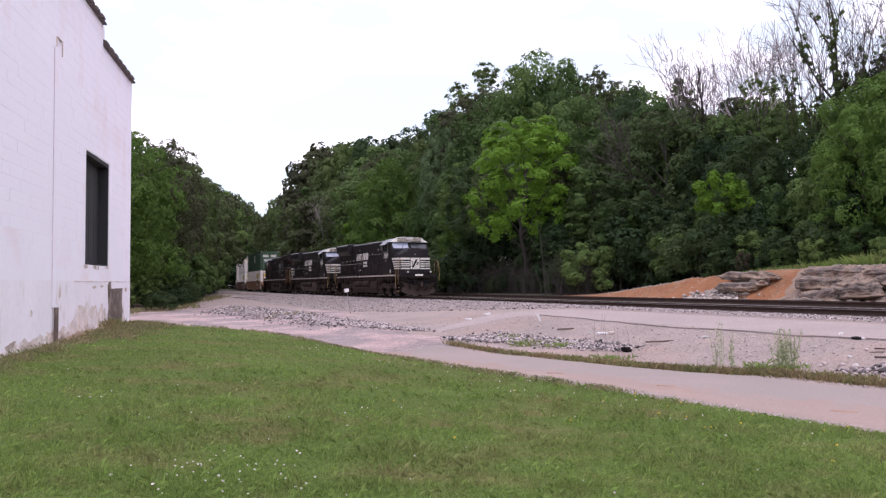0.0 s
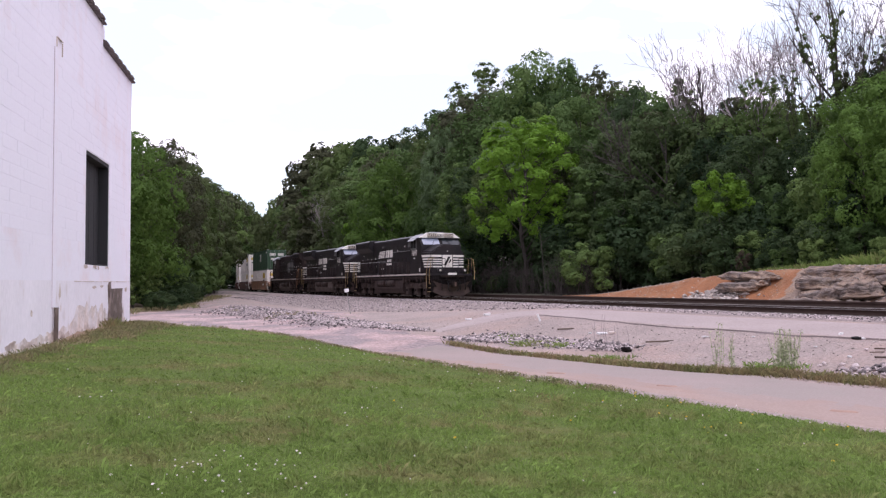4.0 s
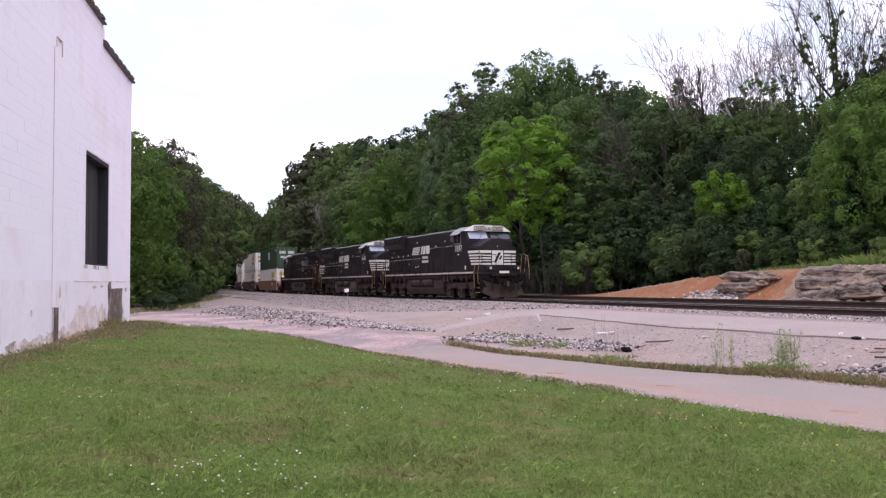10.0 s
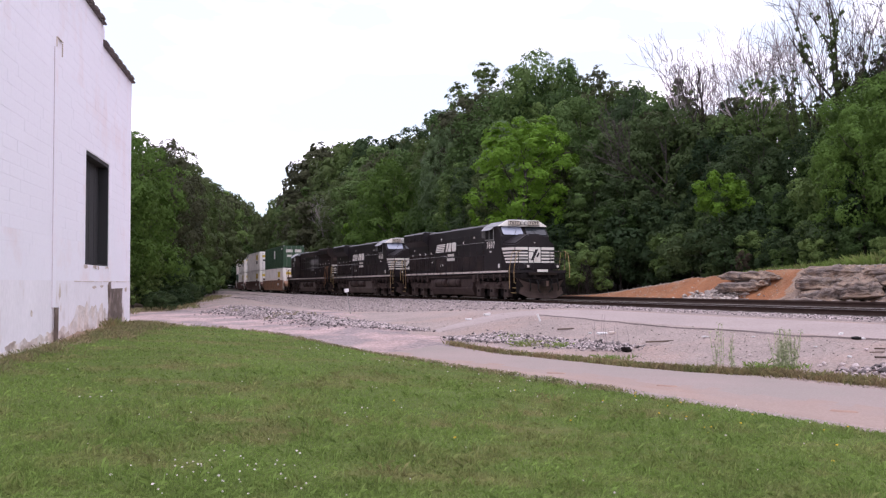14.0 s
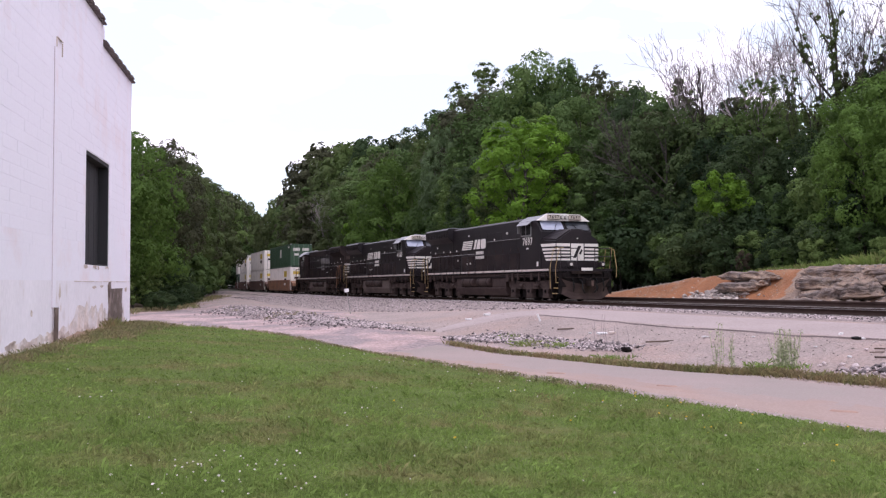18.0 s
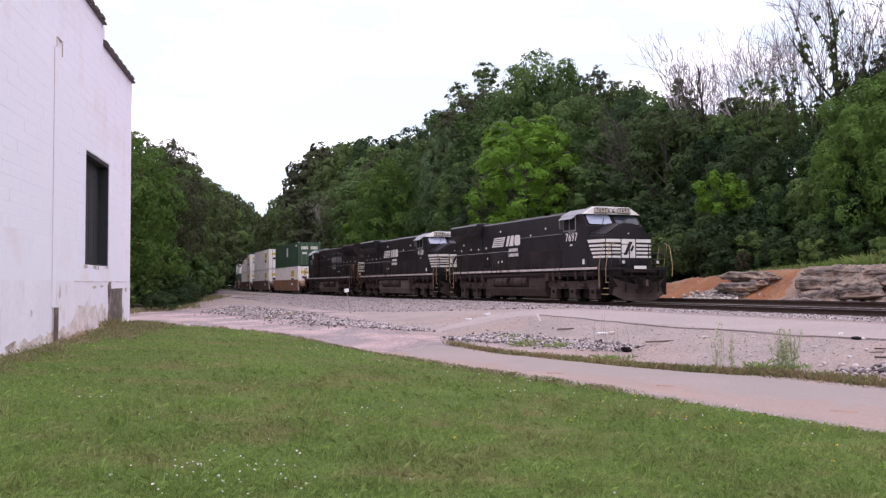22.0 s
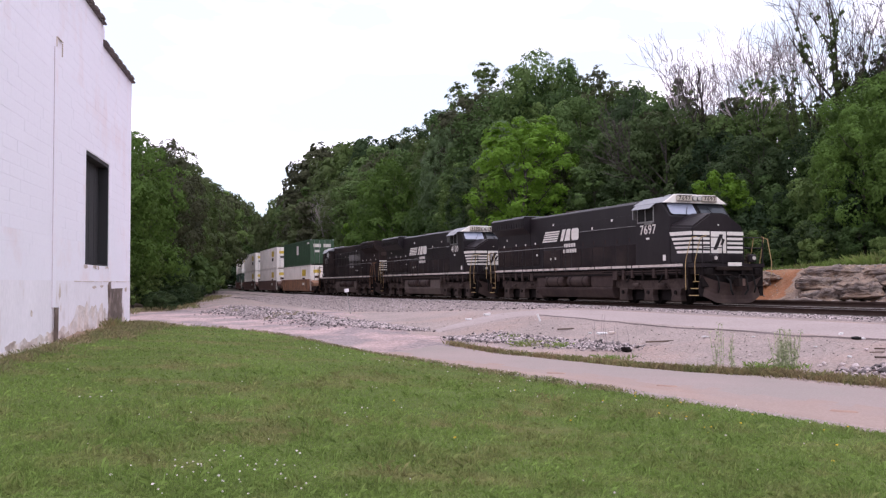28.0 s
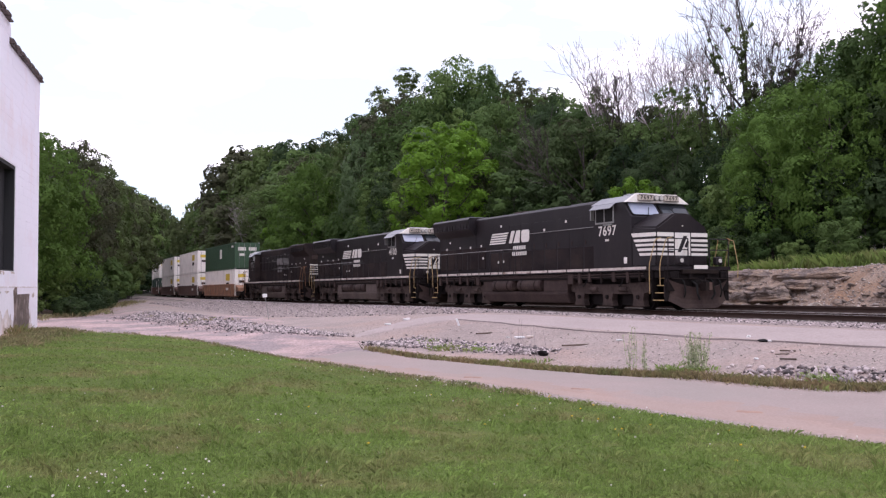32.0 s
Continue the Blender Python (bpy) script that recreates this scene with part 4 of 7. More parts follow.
stand(bare_one, 24.8, -20, 19.4, 18, 0.5)
stand(bare_two, 23.8, -22, 18.0, 18, 0.3, 0.5)
stand(vine_one, 39.2, -19.5, 20.8, 19, 1.0, 0.9)
stand(bare_tree(23, 16, 0.24, "dark leaning tree with a thin broken top", vines=0.5, lean=-0.24), 28.4, -18.6, 16.6, 16, 0.0, 1.0)
stand(vine_two, 35.4, -19.5, 16.8, 17, 0.2, 0.6)
for src, a, q, h, H, turn, slim in ((bare_one, 30.0, -21, 18.8, 18, 2.9, 1.0), (bare_two, 32.7, -21, 18.8, 18, 5.2, 0.8), (bare_one, 27.2, -21, 19.2, 18, 4.4, 0.9), (bare_two, 36.8, -20.5, 18.8, 18, 1.2, 0.8), (vine_two, 37.6, -19.8, 15.2, 17, 2.0, 1.0), (vine_two, 40.6, -20.0, 17.5, 17, 4.0, 1.0),
                                    (vine_two, 28.3, -19.5, 15.8, 17, 3.3, 0.6), (vine_two, 26.0, -19.0, 14.6, 17, 5.6, 1.0), (vine_two, 41.8, -19.5, 13.6, 17, 3.0, 0.7), (vine_two, 43.6, -19.5, 15.4, 17, 2.4, 0.6),
                                    (vine_two, 46.8, -19.5, 15.6, 17, 5.1, 0.8), (bare_one, -45.0, -9.2, 14.0, 18, 1.7, 1.0), (bare_two, -41.0, -9.6, 12.0, 18, 0.7, 1.0)):
    c = copy_thing(src, Matrix())
    stand(c, a, q, h, H, turn, slim)
for a_, h_, k_ in ((23.3, 17.0, 0.5), (32.7, 14.6, 0.7), (29.6, 13.8, 0.6)):
    plant("open", *from_along(a_, -19.2), h_, spread=k_)
for a_, h_, k_ in ((40.4, 12.4, 0.45), (41.8, 11.8, 0.45)):
    plant("olive_top", *from_along(a_, -19.6), h_, spread=k_)


def sapling(a, q, high, seed):
    """A slender pale stem with a thin head of leaves."""
    r = np.random.default_rng(seed)
    t = thing("sapling", "slender dark sapling below the wood", "tree", "saplings by the cut")
    top = Vector((r.normal(0, 0.35), r.normal(0, 0.35), high))
    bm = B()
    rod(bm, (0, 0, -0.2), top * 0.55, 0.035, 6, 0.026)
    rod(bm, top * 0.55, top, 0.032, 6, 0.012)
    lobes = [(tuple(top), 0.55)]
    for k in range(4):
        p = top * r.uniform(0.5, 0.9)
        e = p + Vector((r.normal(0, 0.7), r.normal(0, 0.7), 0.5))
        rod(bm, p, e, 0.016, 4, 0.006)
        lobes.append((tuple(e), 0.4))
    part("trunk", bm, M_BARK, t)
    V, T = leaf_cloud(r, lobes, 90, 0.16)
    o = new("crown", array_mesh("crown", V, T, LEAF["dark"]))
    o.parent = t
    x, y = from_along(a, q)
    t.location = (x, y, land_at(x, y))


for i in range(4):
    sapling(22.6 + i * 1.5 + tree_r.normal(0, 0.3), -7.6 + tree_r.normal(0, 0.4), tree_r.uniform(2.8, 5.2), 100 + i)
def thicket(seed):
    """A tangle of thin leafless stems."""
    r = np.random.default_rng(seed)
    bm = B()
    for k in range(34):
        p = Vector((r.normal(0, 0.8), r.normal(0, 0.5), -0.1))
        h = r.uniform(1.0, 3.2)
        e = p + Vector((r.normal(0, 0.45), r.normal(0, 0.45), h))
        m = p.lerp(e, 0.5) + Vector(r.normal(0, 0.12, 3))
        rod(bm, p, m, 0.016, 4, 0.011)
        rod(bm, m, e, 0.011, 4, 0.006)
        for j in range(4):
            q = m.lerp(e, r.uniform(0, 0.9))
            rod(bm, q, q + Vector((r.normal(0, 0.4), r.normal(0, 0.4), r.uniform(0.1, 0.6))), 0.009, 3, 0.006)
    return mesh_of("brushwood", bm, M_BARK)


thicket_me = [thicket(71), thicket(72)]
for k in range(26):
    t = thing("thicket", "tangle of bare brown stems below the trees", "shrub", "undergrowth")
    o = new("brushwood", thicket_me[k % 2])
    o.parent = t
    o["kind"] = "stuff"
    x, y = from_along(5.0 + k * 0.9 + tree_r.normal(0, 0.3), -9.6 + tree_r.normal(0, 0.6))
    t.matrix_basis = Matrix.LocRotScale((x, y, land_at(x, y)), Euler((0, 0, tree_r.random() * 6)), Vector((1, 1, 1)) * tree_r.uniform(0.7, 1.15))
# ---------------------------------------------------------------- warehouse
# local x runs along the wall from its far corner towards the camera, y out of the wall
WALL_AT = Matrix.Translation((-8.63, 26.5, 0)) @ pose(0, 0, 0, 0, 0, -90 + 9.3)
house = thing("warehouse", "white painted block warehouse with a stepped parapet", "building")
house.matrix_basis = WALL_AT
LEN, LOW, HIGH = 30.0, 6.62, 7.10
STEP = 4.05
DOOR = (3.25, 6.03, 1.47, 3.94)   # along, along, sill, head
COURSE, BLOCK = 0.203, 0.406
wall = B()
# core of the wall round the opening, set back behind the block face
box(wall, 0.03, DOOR[0], -0.30, -0.005, -0.6, LOW)
box(wall, DOOR[0], DOOR[1], -0.30, -0.005, -0.6, DOOR[2])
box(wall, DOOR[0], DOOR[1], -0.30, -0.005, DOOR[3], HIGH if DOOR[0] > STEP else LOW)
box(wall, DOOR[1], LEN, -0.30, -0.005, -0.6, HIGH)
box(wall, STEP, DOOR[1], -0.30, -0.005, LOW, HIGH)
wall_core = part("wall", wall, M_WALL, house)
part("end_wall", box(B(), 0.0, 0.03, -14.0, 0.0, -0.6, LOW), M_WALL, house)
part("back_wall", box(B(), 0.03, LEN, -14.3, -14.0, -0.6, HIGH), M_WALL, house)
part("near_wall", box(B(), LEN, LEN + 0.25, -14.3, 0.0, -0.6, HIGH), M_WALL, house)
part("roof", box(B(), 0.05, LEN, -14.0, -0.3, LOW - 0.7, LOW - 0.55), M_GREYROOF, house)
# painted plinth and door reveal
base = B()
box(base, 0.0, LEN, -0.009, 0.004, -0.6, 1.12)
part("plinth", base, M_WALLBASE, house, "stained painted plinth")
leaf_door = part("loading_door", box(B(), DOOR[0] + 0.08, DOOR[1] - 0.08, -0.29, -0.272, DOOR[2] + 0.03, DOOR[3] - 0.08), M_DOOR, house, "dark weathered board loading door")
for k in range(9):
    w = (DOOR[1] - DOOR[0] - 0.16) / 9
    part("board", box(B(), DOOR[0] + 0.08 + k * w + 0.006, DOOR[0] + 0.08 + (k + 1) * w - 0.006, -0.27, -0.235 + 0.004 * (k % 2), DOOR[2] + 0.03, DOOR[3] - 0.08), M_DOOR, leaf_door)
fr = B()
box(fr, DOOR[0], DOOR[0] + 0.08, -0.29, -0.02, DOOR[2], DOOR[3])
box(fr, DOOR[1] - 0.08, DOOR[1], -0.29, -0.02, DOOR[2], DOOR[3])
box(fr, DOOR[0] + 0.08, DOOR[1] - 0.08, -0.29, -0.02, DOOR[3] - 0.08, DOOR[3])
box(fr, DOOR[0] + 0.08, DOOR[1] - 0.08, -0.29, -0.01, DOOR[2], DOOR[2] + 0.03)
part("door_frame", fr, M_DOOR, house, "rusty dark steel door frame")
# pilaster, downpipe scar and overflow box
part("pilaster", soft_edges(box(B(), 8.72, 8.98, -0.009, 0.018, 0.62, 5.4), 0.01), M_WALL, house)
part("downpipe", pipe(B(), [(8.85, 0.06, -0.3), (8.85, 0.06, 0.62)], 0.04, 10), M_CONCRETE, house, "rusty stub of a downpipe")
ob_ = B()
box(ob_, 8.40, 8.408, 0.0, 0.025, 5.38, 5.64)
box(ob_, 8.845, 8.852, 0.0, 0.025, 5.48, 5.66)
box(ob_, 8.40, 8.855, 0.0, 0.03, 5.657, 5.665)
part("overflow_hood", ob_, M_BARE, house, "thin weathered overflow hood")
part("conduit", pipe(B(), [(8.99, 0.012, 0.6), (8.99, 0.008, 5.45)], 0.008, 6), M_CONDUIT, house, "thin pinkish painted conduit")
# rough dark masonry laid bare below the door's far end
pier = prism(B(), [(1.42, -0.7), (3.32, -0.7), (3.36, 0.2), (3.25, 0.5), (3.38, 1.02), (3.2, 1.1), (3.14, 0.93), (1.5, 0.94), (1.62, 0.6), (1.45, 0.35), (1.6, 0.1)], "y", -0.02, 0.05)
part("bare_masonry", pier, M_CONCRETE, house, "dark stained masonry laid bare")
ledge_r = random.Random(9)
lb = B()
for k in range(16):
    x = 0.1 + k * 0.45
    box(lb, x, x + ledge_r.uniform(0.2, 0.44), 0.002, 0.010 + ledge_r.uniform(0, 0.008), 1.098, 1.113 + ledge_r.uniform(-0.006, 0.006))
part("plinth_ledge", lb, M_BARE, house, "chipped ledge above the plinth")


def bare_patch(x, z, w, h):
    """A patch where the paint has come away, with a ragged outline."""
    n = 12
    ring = [(x + w * math.cos(6.283 * k / n) * ledge_r.uniform(0.45, 1.1), z + h * math.sin(6.283 * k / n) * ledge_r.uniform(0.45, 1.1)) for k in range(n)]
    part("bare_patch", prism(B(), ring, "y", 0.003, 0.0072), M_BARE, house, "patch of peeled brownish plaster")


for x, z, w, h in ((8.35, 0.9, 0.1, 0.16), (8.25, 0.6, 0.03, 0.12), (10.4, 0.55, 0.1, 0.08), (0.7, 0.9, 0.24, 0.08), (4.1, 1.0, 0.3, 0.04), (5.0, 0.98, 0.25, 0.04), (3.7, 0.35, 0.1, 0.22)):
    bare_patch(x, z, w, h)
for k in range(60):
    x = 0.9 + 13.5 * ledge_r.random() ** 1.5
    bare_patch(x, 0.0 + abs(ledge_r.gauss(0, 0.07)) * (1.6 if x < 6 else 1), ledge_r.uniform(0.06, 0.3), ledge_r.uniform(0.03, 0.09) * (1.6 if x < 6 else 1))
for k in range(9):
    x = ledge_r.uniform(DOOR[0] + 0.2, DOOR[1])
    h = ledge_r.uniform(0.015, 0.06)
    bare_patch(x, DOOR[2] - h * 0.8, ledge_r.uniform(0.06, 0.3), h)
splash, h_ = [(0.3, -0.5)], 0.1
for k in range(64):
    x = 0.3 + k * 0.25
    h_ = 0.75 * h_ + 0.25 * ledge_r.uniform(0.02, 0.26) + (0.13 if 3.2 < x < 6.6 else 0.05 if x < 7.5 else 0)
    splash.append((x, -0.06 + h_ * ledge_r.uniform(0.6, 1.25)))
splash.append((splash[-1][0], -0.5))
part("splash_band", prism(B(), splash, "y", 0.003, 0.0058), M_SPLASH, house, "brown mud splashes along the wall's foot")
part("corner_lamp", soft_edges(box(B(), -0.09, 0.0, -0.2, -0.02, 5.5, 5.95), 0.03), M_COPING, house, "small rusty bracket lamp")
# clay coping tiles along the parapet
tile_me = B()
prism(tile_me, [(-0.22, 0.0), (0.10, 0.0), (0.12, 0.02), (0.06, 0.05), (-0.06, 0.08), (-0.20, 0.07), (-0.26, 0.02)], "x", 0.0, 0.40)
prism(tile_me, [(-0.24, 0.0), (0.13, 0.0), (0.15, 0.04), (0.11, 0.12), (0.0, 0.17), (-0.18, 0.15), (-0.28, 0.04)], "x", 0.40, 0.60)
soft_edges(tile_me, 0.03, 2)
tile_me = mesh_of("coping_tile", tile_me, M_COPING)
for i in range(48):
    x = -0.1 + i * 0.62
    o = new("coping_tile", tile_me)
    o.parent = house
    o.location = (x, -0.02, (LOW if x < STEP - 0.3 else HIGH) + 0.004)
# the block face: the courses towards the track are pieces of their own, the rest is joined
wall_r = random.Random(3)
block_me = mesh_of("wall_block", box(B(), 0.0004, BLOCK - 0.0004, -0.005, 0.0, 0.0012, COURSE - 0.0012), M_WALL)
rest, pieces = B(), 0
for c in range(0, 30):
    z = 1.12 + c * COURSE
    for b in range(-1, int(LEN / BLOCK)):
        x0 = b * BLOCK + (BLOCK / 2 if c % 2 else 0)
        x1 = x0 + BLOCK
        x0 = max(x0, 0.0)
        top = LOW if x0 < STEP - 0.1 else HIGH
        if z + COURSE > top + 0.12 or x1 <= 0.05:
            continue
        if z + COURSE > DOOR[2] + 0.05 and z < DOOR[3] - 0.05 and x1 > DOOR[0] + 0.02 and x0 < DOOR[1] - 0.02:
            if x0 < DOOR[0] - 0.05:
                x1 = DOOR[0]
            elif x1 > DOOR[1] + 0.05:
                x0 = DOOR[1]
            else:
                continue
        dy = wall_r.uniform(-0.0015, 0.0015)
        if x1 - x0 > BLOCK - 0.01 and pieces < 300 and 5.9 < x0 < 14 and 1.9 < z < 6.0:
            o = new("wall_block", block_me)
            o.parent = wall_core
            o.location = (x0, dy, z)
            pieces += 1
        else:
            box(rest, x0 + 0.0004, x1 - 0.0004, -0.005, dy, z + 0.0012, min(z + COURSE, top) - 0.0012)
rest = part("block_face", rest, M_WALL, wall_core)
rest["kind"] = "stuff"
# ---------------------------------------------------------------- ground cover, stones and rocks
def lumps(r, place, size, flat=0.7):
    """Rough stones as deformed octahedra: places (n, 3), sizes (n,)."""
    n = len(place)
    base = np.array([(1, 0, 0), (-1, 0, 0), (0, 1, 0), (0, -1, 0), (0, 0, 1), (0, 0, -0.6)], float)
    face = np.array([(0, 2, 4), (2, 1, 4), (1, 3, 4), (3, 0, 4), (2, 0, 5), (1, 2, 5), (3, 1, 5), (0, 3, 5)])
    k = base[None] * r.uniform(0.6, 1.25, (n, 6, 1)) + r.normal(0, 0.16, (n, 6, 3))
    a = r.random(n) * 6.28
    c, s = np.cos(a)[:, None], np.sin(a)[:, None]
    x, y, z = k[..., 0], k[..., 1], k[..., 2] * flat
    tilt = r.normal(0, 0.35, (n, 1))
    z = z + x * tilt
    v = np.stack([c * x - s * y, s * x + c * y, z], -1) * size[:, None, None] + place[:, None, :]
    return v.reshape(-1, 3), (face[None] + (np.arange(n) * 6)[:, None, None]).reshape(-1, 3)


def scatter_stones(name, r, x, y, size, mat, label, sink=0.15):
    p = np.stack([x, y, land(x, y) + size * (0.35 - sink) + 0.03], -1)
    V, T = lumps(r, p, size)
    return tagged(new(name, array_mesh(name, V, T, mat)), label, "stones", kind="stuff")


def along_many(a, q):
    return T40[0] + (a - 40) * ALONG[0] + q * ACROSS[0], T40[1] + (a - 40) * ALONG[1] + q * ACROSS[1]


sr = np.random.default_rng(21)
# stony apron beside the ballast
apron_near = [from_along(a, q) for a, q in ((-75, 4), (-45, 5.5), (-20, 7.5), (0, 9.5), (18, 11.6), (30, 11.6), (42, 9.0), (47, 6.4), (50, 4.9), (58, 5.0), (70, 4.8), (85, 4.7), (100, 4.7))]
apron_far = [from_along(a, 1.0) for a in (-75, -45, -20, 0, 18, 34, 44, 47, 50, 58, 70, 85, 100)]
ribbon("ballast_apron", apron_near, apron_far, 160, 14, M_BALLAST, 0.05, "spread of grey crushed stone beside the track", "ballast", wobble=0.15, seed=8)
# ballast stones on the shoulder of the main track
n = 17000
s_ = 84 - 104 * sr.random(n) ** 1.35
v_ = 1.48 + sr.random(n) * np.interp(s_, [36, 48], [2.2, 3.3])
base_xy = np.array([np.interp(s_, way_s, way_x), np.interp(s_, way_s, way_y), np.interp(s_, way_s, way_th)])
px, py = base_xy[0] + v_ * np.sin(base_xy[2]), base_xy[1] - v_ * np.cos(base_xy[2])
bed_z = 0.003 * s_ + np.interp(v_, [1.15, 1.5, 2.0, 3.6, 3.7, 5.0], [-0.2, -0.2, -0.24, -0.55, -0.56, -0.6])
size_ = sr.uniform(0.025, 0.058, n)
V, T = lumps(sr, np.stack([px, py, np.maximum(bed_z, land(px, py) + 0.03) + 0.01], -1), size_)
tagged(new("ballast_stones", array_mesh("ballast_stones", V, T, M_STONE)), "loose grey ballast stones on the track's shoulder", "ballast", kind="stuff")
# stones on the apron
n = 11000
a_ = sr.uniform(-20, 50, n)
q_ = 1.5 + 9.5 * sr.random(n) * np.interp(a_, [-20, 34, 47, 50], [0.75, 1, 0.65, 0.4])
x_, y_ = along_many(a_, q_)
scatter_stones("apron_stones", sr, x_, y_, 0.02 + 0.045 * sr.random(n) ** 1.6, M_STONE, "loose grey crushed stones beside the track", 0.0)
# the low berm of coarse broken stone by the dirt drive
n = 14000
k_ = sr.random(n)
bx = np.interp(k_, [0, 0.25, 0.55, 0.85, 1], [-13.4, -9.6, -4.6, -2.2, -0.7]) + sr.normal(0, 0.45, n) * np.interp(k_, [0.5, 1], [1, 0.4])
by = np.interp(k_, [0, 0.25, 0.55, 0.85, 1], [58.5, 50.5, 38.2, 34.2, 31.9]) + sr.normal(0, 1.0, n) * np.interp(k_, [0, 0.5, 1], [2.2, 1.3, 0.35])
scatter_stones("stone_berm", sr, bx, by, 0.02 + 0.06 * sr.random(n) ** 2.4, M_STONE, "low berm of coarse broken grey stone", 0.0)
# coarse stones at the foot of the bank, beside the asphalt
n = 6000
k_ = sr.random(n)
bx = np.interp(k_, [0, 0.35, 0.7, 1], [0.35, 1.5, 2.7, 4.3]) + sr.normal(0, 0.22, n)
by = np.interp(k_, [0, 0.35, 0.7, 1], [27.4, 27.8, 25.6, 22.6]) + sr.normal(0, 0.7, n) * np.interp(k_, [0, 0.35, 1], [0.5, 1.2, 0.4])
scatter_stones("bank_stones", sr, bx, by, 0.018 + 0.06 * sr.random(n) ** 2.4, M_STONE, "coarse grey stones at the foot of the bank", 0.0)
n = 900
bx, by = sr.uniform(6.6, 8.6, n), sr.uniform(12.5, 16.6, n)
keep = (by > 16.4 - 1.9 * (bx - 6.4)) & (by < 18.0 - 1.2 * (bx - 6.4))
scatter_stones("bank_rubble", sr, bx[keep], by[keep], 0.03 + 0.065 * sr.random(keep.sum()) ** 2, M_STONE, "coarse grey rubble beside the asphalt", 0.0)
# pebbles over the dirt
n = 6000
a_, q_ = sr.uniform(50, 80, n), sr.uniform(8.6, 12.9, n)
x_, y_ = along_many(a_, q_)
scatter_stones("dirt_pebbles", sr, x_, y_, 0.008 + 0.022 * sr.random(n) ** 4, M_RUBBLE, "small pebbles in the dirt bank", 0.0)


# broken edge of the upper lane, its step's shadow put into the strip's colour
def drop_edge(line, width, name):
    p = np.array(line, float)
    d = np.r_[0, np.cumsum(np.hypot(*np.diff(p, axis=0).T))]
    t = np.arange(0, d[-1], 0.35)
    q = np.stack([np.interp(t, d, p[:, 0]), np.interp(t, d, p[:, 1])], -1)
    q += np.convolve(sr.normal(0, 0.05, len(q) + 2), np.ones(3) / 1.7, "valid")[:, None] * ACROSS
    w = np.clip(np.convolve(sr.normal(width * 0.7, width * 1.3, len(q) + 4), np.ones(5) / 5, "valid"), 0.004, None)[:, None]
    a, b = q, q + ACROSS * w
    za, zb = land(a[:, 0], a[:, 1]) + 0.068, land(b[:, 0], b[:, 1]) + 0.036
    m = len(q)
    V = np.concatenate([np.c_[a, za], np.c_[b, zb]])
    i = np.arange(m - 1)
    T = np.concatenate([np.stack([i, i + m, i + m + 1], -1), np.stack([i, i + m + 1, i + 1], -1)])
    tagged(new(name, array_mesh(name, V, T, M_CRACK)), "broken edge of the lane's surface, darkened for its step's shadow", "road", kind="structure")


drop_edge(LANE_NEAR[4:], 0.02, "lane_edge")


# ---------------------------------------------------------------- grass and weeds
def blades(r, x, y, z, height, width, lean=0.45):
    """Bent grass blades of two triangles each."""
    n = len(x)
    a = r.random(n) * 6.28
    d = np.stack([np.cos(a), np.sin(a), np.zeros(n)], -1)
    s = np.stack([-d[:, 1], d[:, 0], np.zeros(n)], -1)
    h = height[:, None]
    root = np.stack([x, y, z], -1)
    w = width[:, None]
    k = np.abs(r.normal(0, lean, n))[:, None]
    mid = root + d * h * k * 0.35 + np.array((0, 0, 1)) * h * 0.6
    tip = root + d * h * k + np.array((0, 0, 1)) * h * (1 - 0.25 * k)
    V = np.stack([root - s * w, root + s * w, mid + s * w * 0.7, tip], 1).reshape(-1, 3)
    i = (np.arange(n) * 4)[:, None]
    return V, np.concatenate([i + (0, 1, 2), i + (0, 2, 3)])


gr = np.random.default_rng(31)
n = 540000
yy = 4.5 + 23.5 * gr.random(n) ** 1.75
xx = (gr.random(n) * 2 - 1) * (0.62 * yy + 1.0)
keep = (lawn_depth(xx, yy) > 0.0 + gr.normal(0, 0.1, n)) & ((xx + 8.63) * 0.9869 + (yy - 26.5) * 0.1616 > 0.1)
xx, yy = xx[keep], yy[keep]
zz = land(xx, yy) - 0.01
patch = np.array([noise.noise(Vector((x * 0.9, y * 0.9, 0.3))) for x, y in zip(xx[::16], yy[::16])]).repeat(16)[:len(xx)]
patch = np.r_[patch, np.zeros(len(xx) - len(patch))]
hh = (0.022 + 0.04 * gr.random(len(xx)) ** 2) * (1 + 0.5 * patch)
V, T = blades(gr, xx, yy, zz, hh, 0.0010 + 0.00017 * yy, 0.7)
tagged(new("lawn_grass", array_mesh("lawn_grass", V, T, M_GRASS)), "short mown green lawn grass with yellowed patches", "grass", kind="stuff")


def tufts(name, centres, per, spread, hmin, hmax, width, mat, label, lean=0.35):
    c = np.array(centres, float).repeat(per, 0)
    x = c[:, 0] + gr.normal(0, spread, len(c))
    y = c[:, 1] + gr.normal(0, spread, len(c))
    V, T = blades(gr, x, y, land(x, y) + 0.02, gr.uniform(hmin, hmax, len(c)), np.full(len(c), width), lean)
    return tagged(new(name, array_mesh(name, V, T, mat)), label, "grass", kind="stuff")


